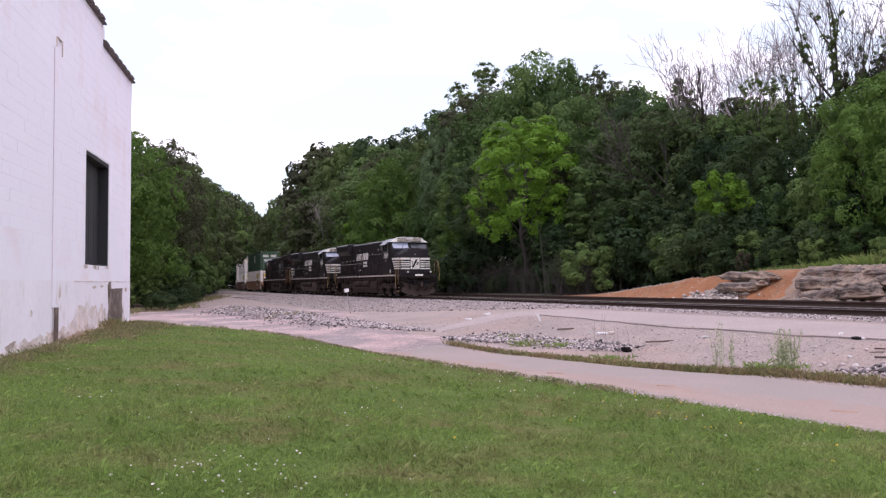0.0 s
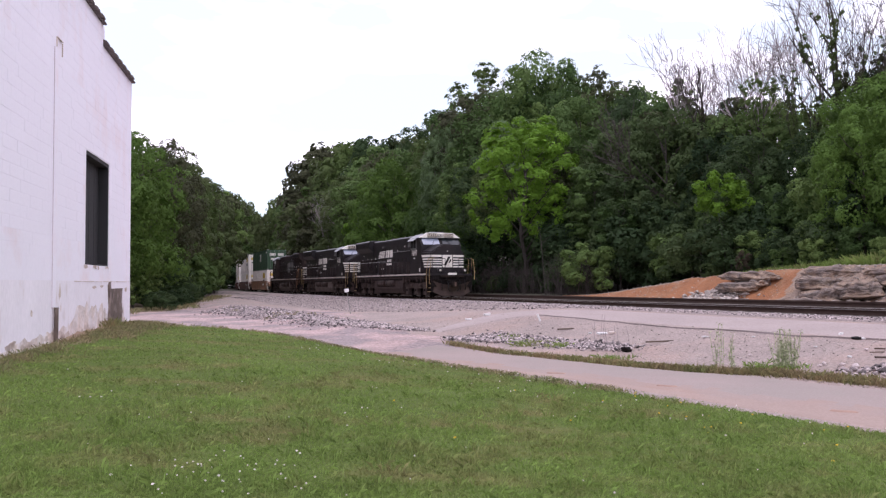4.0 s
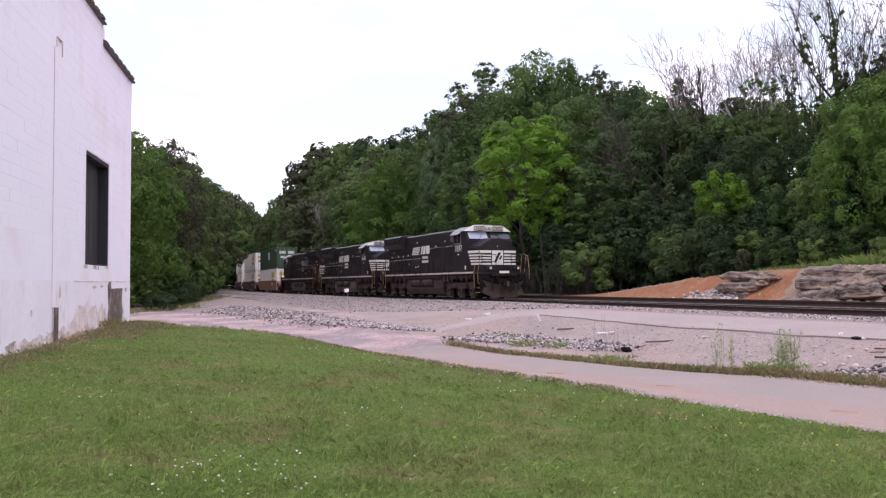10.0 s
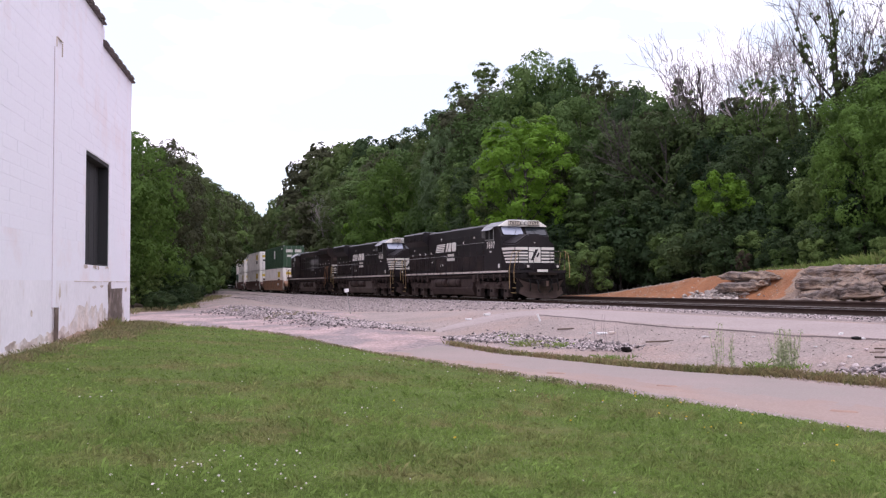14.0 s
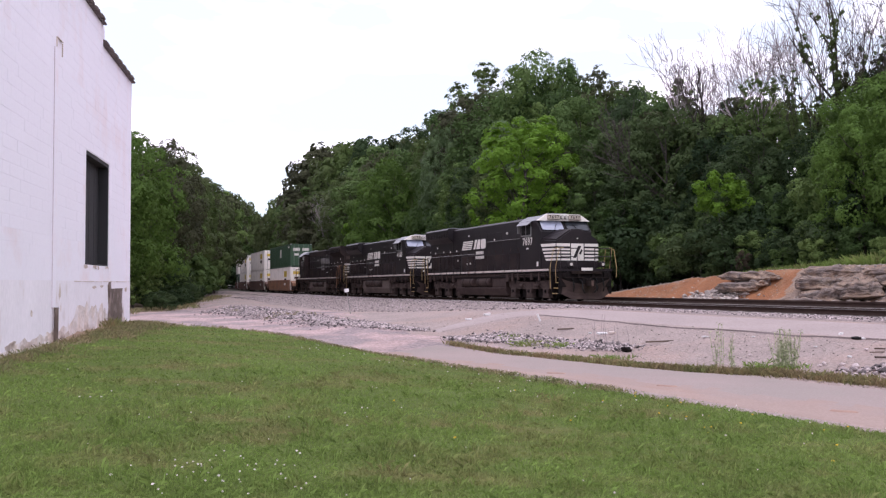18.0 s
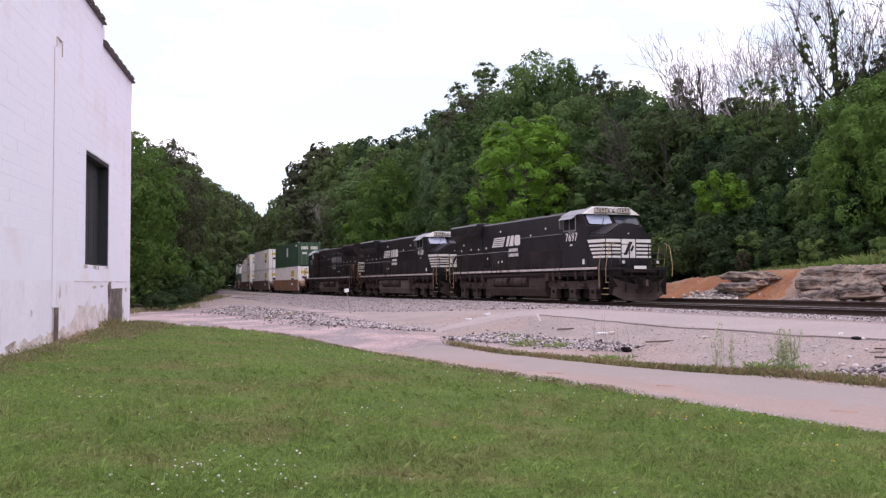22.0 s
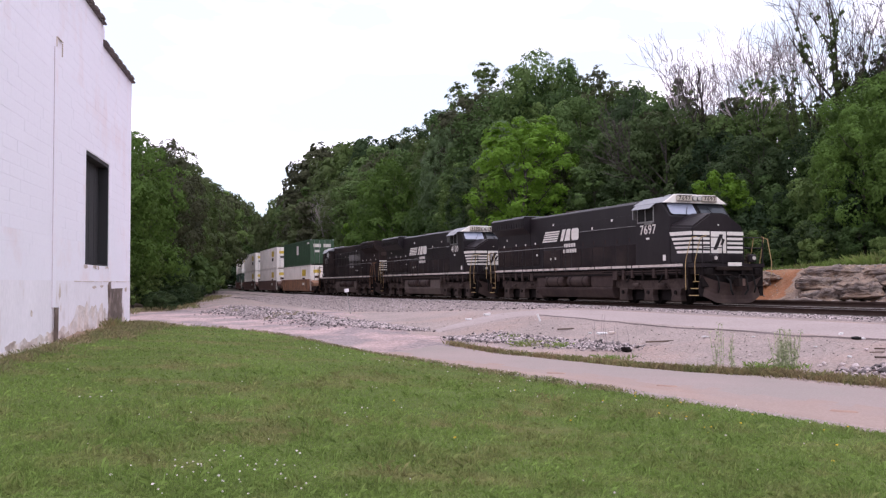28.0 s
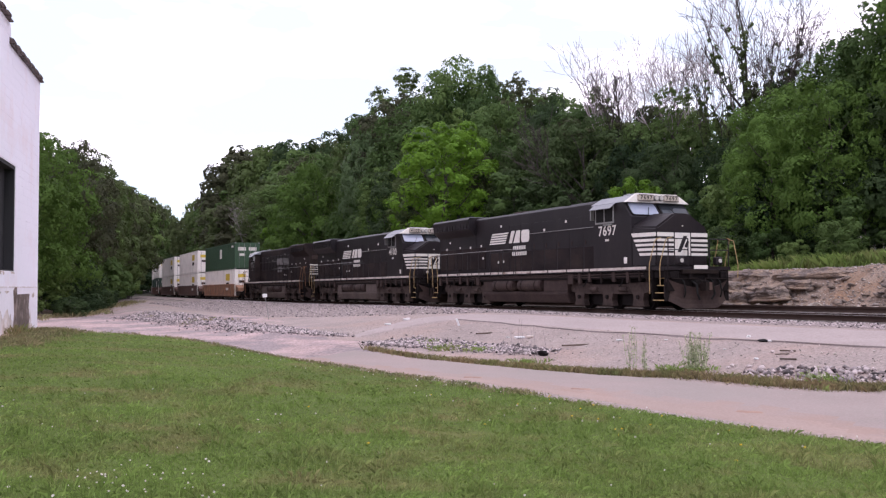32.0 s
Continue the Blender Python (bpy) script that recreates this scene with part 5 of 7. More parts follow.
# taller tufts in the lawn and rough grass along the wall
cx = [(gr.uniform(-3.2, 5.0), 6.2 + 9 * gr.random() ** 1.3) for i in range(420)]
cx = [c for c in cx if lawn_depth(np.array([c[0]]), np.array([c[1]]))[0] > 0.5]
tufts("lawn_tufts", cx, 22, 0.05, 0.05, 0.11, 0.0024, M_GRASS, "longer tufts in the lawn", 0.5)
wall_c = [(-8.63 + 0.1616 * e + 0.18 + abs(gr.normal(0, 0.22)), 26.5 - 0.9869 * e) for e in gr.uniform(-0.2, 17, 330)]
tufts("wall_weeds", wall_c, 14, 0.1, 0.03, 0.10, 0.004, M_DRYGRASS, "rough yellowing grass along the wall's foot", 0.5)
corner_c = [(-8.63 + 0.1616 * e + 0.2 + abs(gr.normal(0, 0.5)), 26.5 - 0.9869 * e) for e in gr.uniform(0.6, 7.5, 300)]
tufts("dock_weeds", corner_c, 18, 0.12, 0.03, 0.13, 0.004, M_DRYGRASS, "tall dry grass round the dock pier", 0.5)
# leaf mould and dry grass where the wood meets the drive
foot = [(np.interp(y, [p[1] for p in LEFT_LINE], [p[0] for p in LEFT_LINE]), y) for y in (54, 60, 66, 74, 82, 92, 104)]
ribbon("wood_edge", [(x + 3.6, y) for x, y in foot], [(x - 2, y) for x, y in foot], 60, 16, M_SOIL, 0.07, "brown leaf mould at the foot of the wood", "ground", wobble=0.12, seed=12, fade=2)
foot_c = [(x + gr.uniform(1.6, 3.4), y + gr.uniform(-4, 4)) for x, y in foot for k in range(26)]
tufts("wood_edge_grass", foot_c, 14, 0.25, 0.1, 0.4, 0.012, M_DRYGRASS, "dry brown grass at the foot of the wood", 0.5)
# soil heaped against the wall's foot
heap_v, heap_t = [], []
for i, e in enumerate(np.linspace(0.9, 9.5, 60)):
    for j, v in enumerate(np.linspace(0, 1, 9)):
        x, y = -8.63 + 0.1616 * e + 1.15 * v, 26.5 - 0.9869 * e + 0.15 * v
        swell = max(0, math.sin(math.pi * i / 59)) * (0.75 + 0.6 * noise.noise(Vector((e * 1.1, 2.0, 0))))
        heap_v.append((x, y, land_at(x, y) - 0.02 + 0.15 * swell * (1 - v) ** 1.4 + 0.05 * noise.noise(Vector((x * 5, y * 5, 1))) * (1 - v)))
        if i and j:
            p0 = i * 9 + j
            heap_t += [(p0, p0 - 1, p0 - 10), (p0, p0 - 10, p0 - 9)]
tagged(new("soil_heap", array_mesh("soil_heap", heap_v, heap_t, M_SOIL)), "brown soil banked against the foot of the white wall", "ground", kind="structure")
fringe = np.array(DIRT_NEAR[2:9], float)
fd = np.r_[0, np.cumsum(np.hypot(*np.diff(fringe, axis=0).T))]
ft = gr.uniform(0, fd[-1], 420)
fringe_c = np.stack([np.interp(ft, fd, fringe[:, 0]), np.interp(ft, fd, fringe[:, 1])], -1) - np.abs(gr.normal(0, 0.22, 420))[:, None] * np.array((0.55, 0.83)) + 0.05
tufts("lawn_fringe", fringe_c, 14, 0.09, 0.02, 0.08, 0.005, M_DRYGRASS, "dry brown grass along the lawn's worn edge", 0.6)
pier_c = [(-8.63 + 0.1616 * e + 0.15 + abs(gr.normal(0, 0.1)), 26.5 - 0.9869 * e) for e in gr.normal(3.8, 0.3, 12)]
tufts("pier_weeds", pier_c, 16, 0.12, 0.08, 0.34, 0.0028, M_ROADGRASS, "tall yellowish weeds beside the dark masonry", 0.3)
# verge between the asphalt and the bank
edge = np.array(ROAD_FAR, float)
ed = np.r_[0, np.cumsum(np.hypot(*np.diff(edge, axis=0).T))]
tt = gr.uniform(0.3, 17.5, 1500)
verge = np.stack([np.interp(tt, ed, edge[:, 0]), np.interp(tt, ed, edge[:, 1])], -1) + np.array((0.42, 0.42)) * np.abs(gr.normal(0.0, 0.33, 1500))[:, None]
verge = np.array([p for p, t_ in zip(verge, tt) if noise.noise(Vector((p[0] * 1.3, p[1] * 1.3, 4.0))) > gr.uniform(-0.75, 0.25) and gr.random() < np.interp(t_, [0, 5, 8], [0.25, 0.5, 1])])
tufts("verge_weeds", verge, 16, 0.08, 0.05, 0.15, 0.006, M_ROADGRASS, "brown and green weeds along the asphalt's edge", 0.5)
green_c = [(gr.normal(2.25, 0.22), gr.normal(25.5, 0.45)) for i in range(60)] + [(gr.normal(2.92, 0.14), gr.normal(24.3, 0.3)) for i in range(30)] + [(gr.normal(3.65, 0.2), gr.normal(20.7, 0.25)) for i in range(30)] + [(gr.normal(1.9, 0.15), gr.normal(27.4, 0.3)) for i in range(20)] \
    + [(gr.normal(5.9, 0.25), gr.normal(17.6, 0.4)) for i in range(40)] + [(gr.normal(7.35, 0.2), gr.normal(15.1, 0.4)) for i in range(30)]
tufts("green_weeds", green_c[::2], 16, 0.1, 0.04, 0.15, 0.006, M_GRASS, "fresh green weeds on the bank", 0.6)
berm_c = [(gr.normal(-7.2, 0.5), gr.normal(44.5, 1.2)) for i in range(10)] + [(-11.6, 53.5), (-12.9, 57.5), (-4.4, 38.6)]
tufts("berm_weeds", berm_c, 16, 0.14, 0.06, 0.2, 0.006, M_ROADGRASS, "small green weeds among the stones", 0.6)
# long grass on top of the cut
n = 16000
a_, q_ = gr.uniform(38, 75, n), gr.uniform(-13.5, -9.7, n)
x_, y_ = along_many(a_, q_)
V, T = blades(gr, x_, y_, land(x_, y_), gr.uniform(0.15, 0.55, n) * np.interp(a_, [38, 47, 52], [0.5, 1.0, 1.7]), np.full(n, 0.014), 0.5)
tagged(new("bank_grass", array_mesh("bank_grass", V, T, M_GRASS)), "long green grass above the rock cut", "grass", kind="stuff")


def tall_weed(x, y, stems, high, spread, label, dry=False):
    """A clump of upright stems with small leaves and pale heads."""
    t = thing("tall_weed", label, "weed", "tall weeds by the road")
    r = np.random.default_rng(int(abs(x * 100)) + int(y * 10))
    sb, tops, leaves = B(), [], []
    for i in range(stems):
        p = Vector((r.normal(0, spread), r.normal(0, spread), -0.05))
        h = high * r.uniform(0.6, 1.05)
        q = p + Vector((r.normal(0, 0.06), r.normal(0, 0.06), h)) * 1.0
        m = p.lerp(q, 0.5) + Vector((r.normal(0, 0.015), r.normal(0, 0.015), 0))
        pipe(sb, [p, m, q], 0.0045, 4)
        tops.append((tuple(q), 0.05))
        tops.append((tuple(m.lerp(q, 0.6)), 0.045))
        for k in (0.2, 0.35, 0.5, 0.65):
            leaves.append((tuple(p.lerp(q, k)), 0.05))
    part("stem", sb, M_PALEWEED if not dry else M_DEADWOOD, t)["kind"] = "stuff"
    if not dry:
        V, T = leaf_cloud(r, leaves, 4 * len(leaves), 0.032)
        o = new("foliage", array_mesh("foliage", V, T, M_PALEWEED))
        o["kind"] = "stuff"
        o.parent = t
        V, T = leaf_cloud(r, tops, 7 * len(tops), 0.022)
        o = new("seed_head", array_mesh("seed_head", V, T, M_SEED))
        o["kind"] = "stuff"
        o.parent = t
    t.location = (x, y, land_at(x, y) + 0.02)
    return t


tall_weed(6.18, 17.45, 40, 0.74, 0.10, "clump of tall green weeds with pale heads")
tall_weed(5.2, 18.2, 7, 0.86, 0.05, "slender green weeds with pale seed heads")
tall_weed(5.42, 18.1, 5, 0.66, 0.05, "slender green weeds with pale seed heads")
tall_weed(4.1, 22.4, 5, 0.75, 0.22, "dry brown weed stalks by the bank", dry=True)
tall_weed(3.7, 23.2, 4, 0.9, 0.2, "dry brown weed stalks by the bank", dry=True)
tall_weed(7.3, 15.0, 6, 0.28, 0.1, "low green weed with small pale flowers")


# clover and dandelion blooms
def bloom(kind, x, y, r_, high):
    t = thing(kind, "white clover bloom in the lawn" if kind == "clover" else "yellow dandelion bloom in the lawn", "flower", "blooms in the lawn")
    me = flower_me[kind]
    for nm, m_ in me:
        o = new(nm, m_)
        o.parent = t
    t.matrix_basis = Matrix.LocRotScale((x, y, land_at(x, y)), Euler((0, 0, x * 9)), (r_, r_, high))


def bloom_meshes(mat, seed):
    r = np.random.default_rng(seed)
    V, T = leaf_cloud(r, [((0, 0, 1.0), 0.75)], 60, 0.7)
    V = V * np.array((1, 1, 0.2)) + np.array((0, 0, 0.8))
    return [("stem", mesh_of("stem", rod(B(), (0, 0, -0.1), (0, 0, 0.95), 0.1, 5), M_GRASS)), ("petals", array_mesh("petals", V, T, mat))]


flower_me = {"clover": bloom_meshes(M_FLOWER, 2), "dandelion": bloom_meshes(M_DANDELION, 3)}
fr_ = random.Random(12)
CLOVER = [(-1.95, 6.5), (-1.84, 7.25), (-1.22, 8.05), (-1.18, 7.95), (-1.06, 10.45), (-0.92, 10.95), (-0.86, 10.95), (-5.0, 12.85), (-3.9, 10.35), (-3.8, 10.4), (-3.7, 10.45), (-2.3, 6.7), (-1.6, 6.9)]
for x, y in CLOVER:
    bloom("clover", x, y, 0.014, 0.055)
while len(CLOVER) < 95:
    if fr_.random() < 0.55:
        x, y = fr_.gauss(-1.5, 0.42), fr_.gauss(6.9, 0.45)
    else:
        y = fr_.uniform(6.8, 15)
        x = fr_.uniform(-0.42, 0.42) * y
    if lawn_depth(np.array([x]), np.array([y]))[0] > 0.3:
        CLOVER.append((x, y))
        bloom("clover", x, y, fr_.uniform(0.006, 0.0115), fr_.uniform(0.035, 0.055))
for x, y in [(0.11, 9.2), (2.66, 9.7), (3.66, 9.0), (2.5, 11.2), (1.4, 10.6), (3.2, 10.4), (-0.6, 11.8), (2.05, 12.4), (1.0, 13.5), (3.0, 12.2), (3.9, 9.9), (3.3, 8.2), (4.2, 8.8)]:
    bloom("dandelion", x, y, 0.016, 0.05)

for k in range(190):
    x, y = fr_.uniform(-3.0, 5.0), fr_.uniform(8.0, 20.5)
    if 0.12 < lawn_depth(np.array([x]), np.array([y]))[0] < 2.2:
        bloom("clover", x, y, fr_.uniform(0.009, 0.014), fr_.uniform(0.06, 0.075))
for k in range(16):
    x, y = fr_.uniform(2.2, 4.3), fr_.uniform(9.5, 14.5)
    if lawn_depth(np.array([x]), np.array([y]))[0] > 0.2:
        bloom("dandelion", x, y, fr_.uniform(0.009, 0.014), 0.045)


# ---------------------------------------------------------------- the cut behind the track
def cut_relief(A, K):
    """Bumps and gullies of the cut's slope: metres along, and 0 at its foot to 1 at its top."""
    rough = np.array([noise.fractal(Vector((u * 0.45, w * 2.2, 1.7)), 0.8, 2.0, 4) for u, w in zip(A.ravel(), K.ravel())]).reshape(A.shape)
    gully = np.array([noise.noise(Vector((u * 0.55 + w * 1.6, 3.1, w * 0.3))) for u, w in zip(A.ravel(), K.ravel())]).reshape(A.shape)
    fade = np.sin(np.pi * np.clip(K, 0.02, 0.98))
    lift = np.maximum(0.08 + 0.20 * rough + 0.14 * gully + 0.12 * np.abs(np.sin(A * 1.9 + 3 * gully + K * 2.5)), 0)
    return 0.06 + lift * fade * (1 - 0.5 * K) * np.clip(np.interp(A, CUT_A, CUT_Z), 0, 1.0), rough * fade


def cut_sheet():
    A, K = np.meshgrid(np.arange(26.5, 92, 0.2), np.linspace(0, 1, 30))
    lift, side = cut_relief(A, K)
    x, y = along_many(A, -5.6 - 4.2 * K + 0.15 * side)
    z = land(x, y) + lift - 0.15 * (K < 0.01) - 0.15 * (K > 0.99)
    m, w = A.shape
    i = np.arange(m * w).reshape(m, w)
    qd = np.stack([i[:-1, :-1], i[:-1, 1:], i[1:, 1:], i[1:, :-1]], -1).reshape(-1, 4)
    me = array_mesh("clay_bank", np.stack([x, y, z], -1).reshape(-1, 3), np.concatenate([qd[:, (0, 1, 2)], qd[:, (0, 2, 3)]]), M_CLAY)
    me.materials.append(M_TALUS)
    Ac, Kc = (A[:-1, :-1] + 0.1).ravel(), K[:-1, :-1].ravel()
    edge = np.array([0.35 * noise.noise(Vector((0.3, k * 9.0, 1.0))) for k in Kc])
    stony = ((Ac > 49.3 - 1.6 * Kc + edge) | (Kc > np.interp(Ac, [30, 38, 44, 48], [0.55, 0.68, 0.78, 0.84]) + edge * 0.25)).astype(np.int32)
    me.polygons.foreach_set("material_index", np.concatenate([stony, stony]))
    return tagged(new("clay_bank", me), "orange clay and gravel bank cut beside the track", "bank", kind="structure")


def cut_stones(name, a, q, size, mat, label):
    """Stones lying on the cut's slope."""
    x, y = along_many(a, q)
    lift, side = cut_relief(a, np.clip((-5.6 - q) / 4.2, 0, 1))
    V, T = lumps(sr, np.stack([x, y, land(x, y) + lift + size * 0.2], -1), size, 0.5)
    return tagged(new(name, array_mesh(name, V, T, mat)), label, "stones", kind="stuff")


cut_sheet()


def ledge(a, q, z, length, deep, tall, layers, seed, dip=0.05, label="weathered brown-grey rock outcrop with worn layers"):
    """A weathered outcrop: a broken lump whose strata are eaten back unevenly."""
    r = np.random.default_rng(seed)
    nu, nv = 72, 34
    off = float(r.uniform(0, 50))
    V = []
    for h in np.linspace(0, 1, nv):
        for t_ in np.linspace(0, 2 * math.pi, nu, endpoint=False):
            c, s2 = math.cos(t_), math.sin(t_)
            shoulder = (1 - max(0, h - 0.55) ** 2 * 2.6) ** 0.5
            x = math.copysign(abs(c) ** 0.75, c) * length / 2
            y = math.copysign(abs(s2) ** 0.75, s2) * deep / 2
            low = noise.fractal(Vector((x * 0.7 + off, y * 0.9, h * tall * 0.9)), 0.75, 2.0, 6)
            bed = h * layers + 0.5 * noise.noise(Vector((x * 0.5 + off, y * 0.5, 2.0))) + 0.25 * low
            cut = noise.noise(Vector((off * 3.1, bed * 1.3, 0.4))) + 0.5 * noise.noise(Vector((x * 0.7, bed * 3.1, off)))
            joint = max(0, noise.noise(Vector((x * 1.7 + off, 9.0, y * 1.7))) - 0.32)
            rag = noise.fractal(Vector((x * 2.6 + off, y * 2.6, h * tall * 3.4)), 0.9, 2.1, 4)
            k = shoulder * (1 + 0.40 * low + 0.15 * cut - 1.0 * joint + 0.20 * rag)
            V.append((x * (1 + 0.5 * (k - 1)) * (0.7 + 0.3 * shoulder), y * k, h * tall * (1 + 0.35 * noise.noise(Vector((x * 0.9 + off, y, 0)))) + dip * x + 0.05 * low + 0.05 * rag * h))
    V.append((0, 0, tall * 1.02))
    V.append((0, 0, -0.1))
    T = []
    for j in range(nv - 1):
        for i in range(nu):
            p0, p1 = j * nu + i, j * nu + (i + 1) % nu
            T += [(p0, p1, p1 + nu), (p0, p1 + nu, p0 + nu)]
    for i in range(nu):
        T += [((nv - 1) * nu + i, (nv - 1) * nu + (i + 1) % nu, nv * nu), ((i + 1) % nu, i, nv * nu + 1)]
    t = tagged(new("rock_outcrop", array_mesh("rock_outcrop", V, T, M_ROCK)), label, "rock", "rock outcrops in the cut")
    x, y = from_along(a, q)
    t.matrix_basis = Matrix.Translation((x, y, z - 0.1)) @ pose(0, 0, 0, 0, 0, math.degrees(math.atan2(ALONG[1], ALONG[0])) + r.normal(0, 4))
    return t


# the upper ledges
for a, q, z, ln, dp, tl, ly, sd, dp2 in (
        (45.4, -7.9, 1.28, 3.8, 1.3, 0.36, 2, 1, -0.01), (45.3, -7.1, 0.72, 2.8, 1.1, 0.42, 4, 2, 0.02), (46.4, -7.5, 1.0, 1.4, 0.9, 0.28, 2, 3, 0.03),
        (50.3, -8.5, 1.32, 3.6, 1.2, 0.56, 2, 4, 0.0), (54.6, -8.6, 1.5, 4.8, 1.2, 0.36, 2, 15, 0.02), (53.3, -6.9, 0.5, 2.8, 1.2, 0.66, 5, 5, 0.03), (54.7, -7.5, 1.05, 1.2, 0.8, 0.34, 2, 8, 0.0),
        (50.4, -7.4, 0.85, 1.7, 1.0, 0.5, 3, 31, 0.03), (51.5, -6.7, 0.3, 2.2, 1.0, 0.5, 3, 32, 0.04)):
    ledge(a, q, z, ln, dp, tl, ly, sd, dp2)
# the lower ledges and those further along
for a, q, z, ln, dp, tl, ly, sd, dp2 in (
        (51.2, -6.1, 0.0, 2.6, 0.9, 0.4, 2, 6, 0.0), (54.0, -5.9, 0.0, 2.4, 0.8, 0.3, 2, 7, 0.0), (57.0, -5.9, 0.0, 2.8, 0.9, 0.34, 2, 9, 0.0), (59.6, -6.0, 0.0, 2.2, 0.9, 0.36, 2, 16, 0.0),
        (61.8, -7.6, 0.5, 5.4, 1.8, 1.1, 3, 10, 0.0), (59.8, -8.5, 1.55, 2.0, 1.1, 0.26, 2, 11, 0.02), (67.5, -7.2, 0.3, 6.0, 2.0, 1.3, 4, 12, 0.0),
        (73, -7.2, 0.3, 5.5, 1.6, 1.2, 5, 13, 0.0)):
    ledge(a, q, z, ln, dp, tl, ly, sd, dp2)
n = 330
rx = np.where(sr.random(n) < 0.3, sr.normal(44.4, 0.7, n), sr.uniform(50.4, 62, n))
rq = sr.uniform(-8.0, -5.7, n)
cut_stones("fallen_rock", rx, rq, 0.06 + 0.28 * sr.random(n) ** 2.5, M_ROCK, "angular blocks fallen from the rock face")
n = 3000
rx, rq = sr.uniform(49.8, 60, n), sr.uniform(-9.0, -5.9, n)
cut_stones("talus_gravel", rx, rq, 0.025 + 0.06 * sr.random(n) ** 2.5, M_RUBBLE, "pale gravel talus between the rock ledges")
n = 900
rx = sr.normal(44.2, 1.0, n)
rq = -5.6 - 1.7 * sr.random(n)
cut_stones("pale_rubble", rx, rq, 0.05 + 0.24 * sr.random(n) ** 2.2, M_RUBBLE, "pale broken rubble at the foot of the cut")

def rubble_block(a, q, size, turn, mat):
    """A broken angular slab."""
    bm = B()
    for k in range(14):
        bm.verts.new((float(sr.uniform(-1, 1)) * size, float(sr.uniform(-1, 1)) * size * 0.7, float(sr.uniform(-1, 1)) * size * 0.45))
    hull = bmesh.ops.convex_hull(bm, input=bm.verts)
    bmesh.ops.delete(bm, geom=[v for v in hull["geom_interior"] if isinstance(v, bmesh.types.BMVert)], context="VERTS")
    o = tagged(part("rubble_block", bm, mat), "pale angular block of broken rock below the ledge", "rock", "broken blocks in the cut")
    x, y = from_along(a, q)
    lift, side_ = cut_relief(np.array([a]), np.clip(np.array([(-5.6 - q) / 4.2]), 0, 1))
    o.matrix_basis = Matrix.Translation((x, y, land_at(x, y) + float(lift[0]) + size * 0.2)) @ pose(0, 0, 0, float(sr.normal(0, 14)), float(sr.normal(0, 14)), turn)


for k in range(46):
    near_foot = k < 30
    rubble_block(float(sr.normal(44.4, 0.75)) if near_foot else float(sr.uniform(49.8, 60)), float(sr.uniform(-7.0, -5.6)), 0.12 + 0.26 * float(sr.random()) ** 1.6, float(sr.uniform(0, 180)),
                 M_RUBBLE if k % 3 else M_PALEROCK)
n = 3600
rx = sr.uniform(28, 75, n)
rq = np.where(sr.random(n) < 0.55, sr.normal(-9.2, 0.28, n), sr.uniform(-9.6, -5.6, n))
cut_stones("cut_gravel", rx, rq, 0.02 + 0.05 * sr.random(n) ** 3, M_RUBBLE, "pale gravel strewn over the cut")


# ---------------------------------------------------------------- small things by the track
def plank(x, y, length, turn, wide, thick, mat, label, name="plank", tilt=3):
    o = part(name, soft_edges(box(B(), -length / 2, length / 2, -wide / 2, wide / 2, 0, thick), 0.006), mat)
    tagged(o, label, "debris")
    o.matrix_basis = Matrix.Translation((x, y, land_at(x, y) + 0.05)) @ pose(0, 0, 0, tilt, 0, turn)
    return o


plank(5.17, 23.0, 0.84, 28, 0.05, 0.035, M_PLANK, "dark weathered board lying on the bank")
plank(3.6, 28.3, 0.66, 40, 0.06, 0.04, M_PLANK, "brown weathered board lying on the bank")
def crumple(name, x, y, size, flat, mat, label, seed):
    """A crumpled or broken scrap lying on the ground."""
    r = np.random.default_rng(seed)
    bm = B()
    bmesh.ops.create_icosphere(bm, subdivisions=2, radius=size)
    for v in bm.verts:
        k = 1 + 0.55 * noise.fractal(v.co * (2.2 / size) + Vector((seed, 0, 0)), 0.8, 2.0, 3)
        v.co = Vector((v.co.x * k * 1.4, v.co.y * k * 0.9, v.co.z * k * flat))
    o = tagged(part(name, bm, mat), label, "debris")
    o.matrix_basis = Matrix.Translation((x, y, land_at(x, y) + 0.04 + size * flat * 0.6)) @ pose(0, 0, 0, 0, 0, float(r.uniform(0, 180)))


for x, y, size, flat in ((8.78, 21.26, 0.075, 0.5), (8.7, 19.95, 0.065, 0.45), (6.28, 23.1, 0.08, 0.35), (7.15, 22.2, 0.06, 0.3), (7.57, 19.6, 0.05, 0.3), (7.52, 17.85, 0.055, 0.5), (4.05, 26.6, 0.06, 0.4)):
    crumple("litter", x, y, size * 0.6, flat * 1.4, M_LITTER, "crumpled white scrap of litter", int(x * 100))
crumple("scrap", 8.62, 20.1, 0.085, 0.4, M_RUBBER, "black scrap of rubber by the lane", 5)
for x, y, size in ((6.5, 17.3, 0.09), (6.75, 17.1, 0.11), (6.95, 16.8, 0.1), (6.62, 16.95, 0.07), (5.78, 18.8, 0.06), (6.05, 19.1, 0.08), (8.0, 18.2, 0.09), (8.3, 18.0, 0.07), (4.22, 22.1, 0.15), (1.7, 37.6, 0.16), (7.05, 16.5, 0.12), (6.3, 17.6, 0.08)):
    crumple("stone_block", x + 0.1, y + 0.25, size * 0.42, 0.7, M_STONE, "rough grey block of stone by the verge", int(x * 70))
plank(8.1, 18.0, 0.32, 15, 0.035, 0.02, M_PLANK, "brown broken board by the lane")
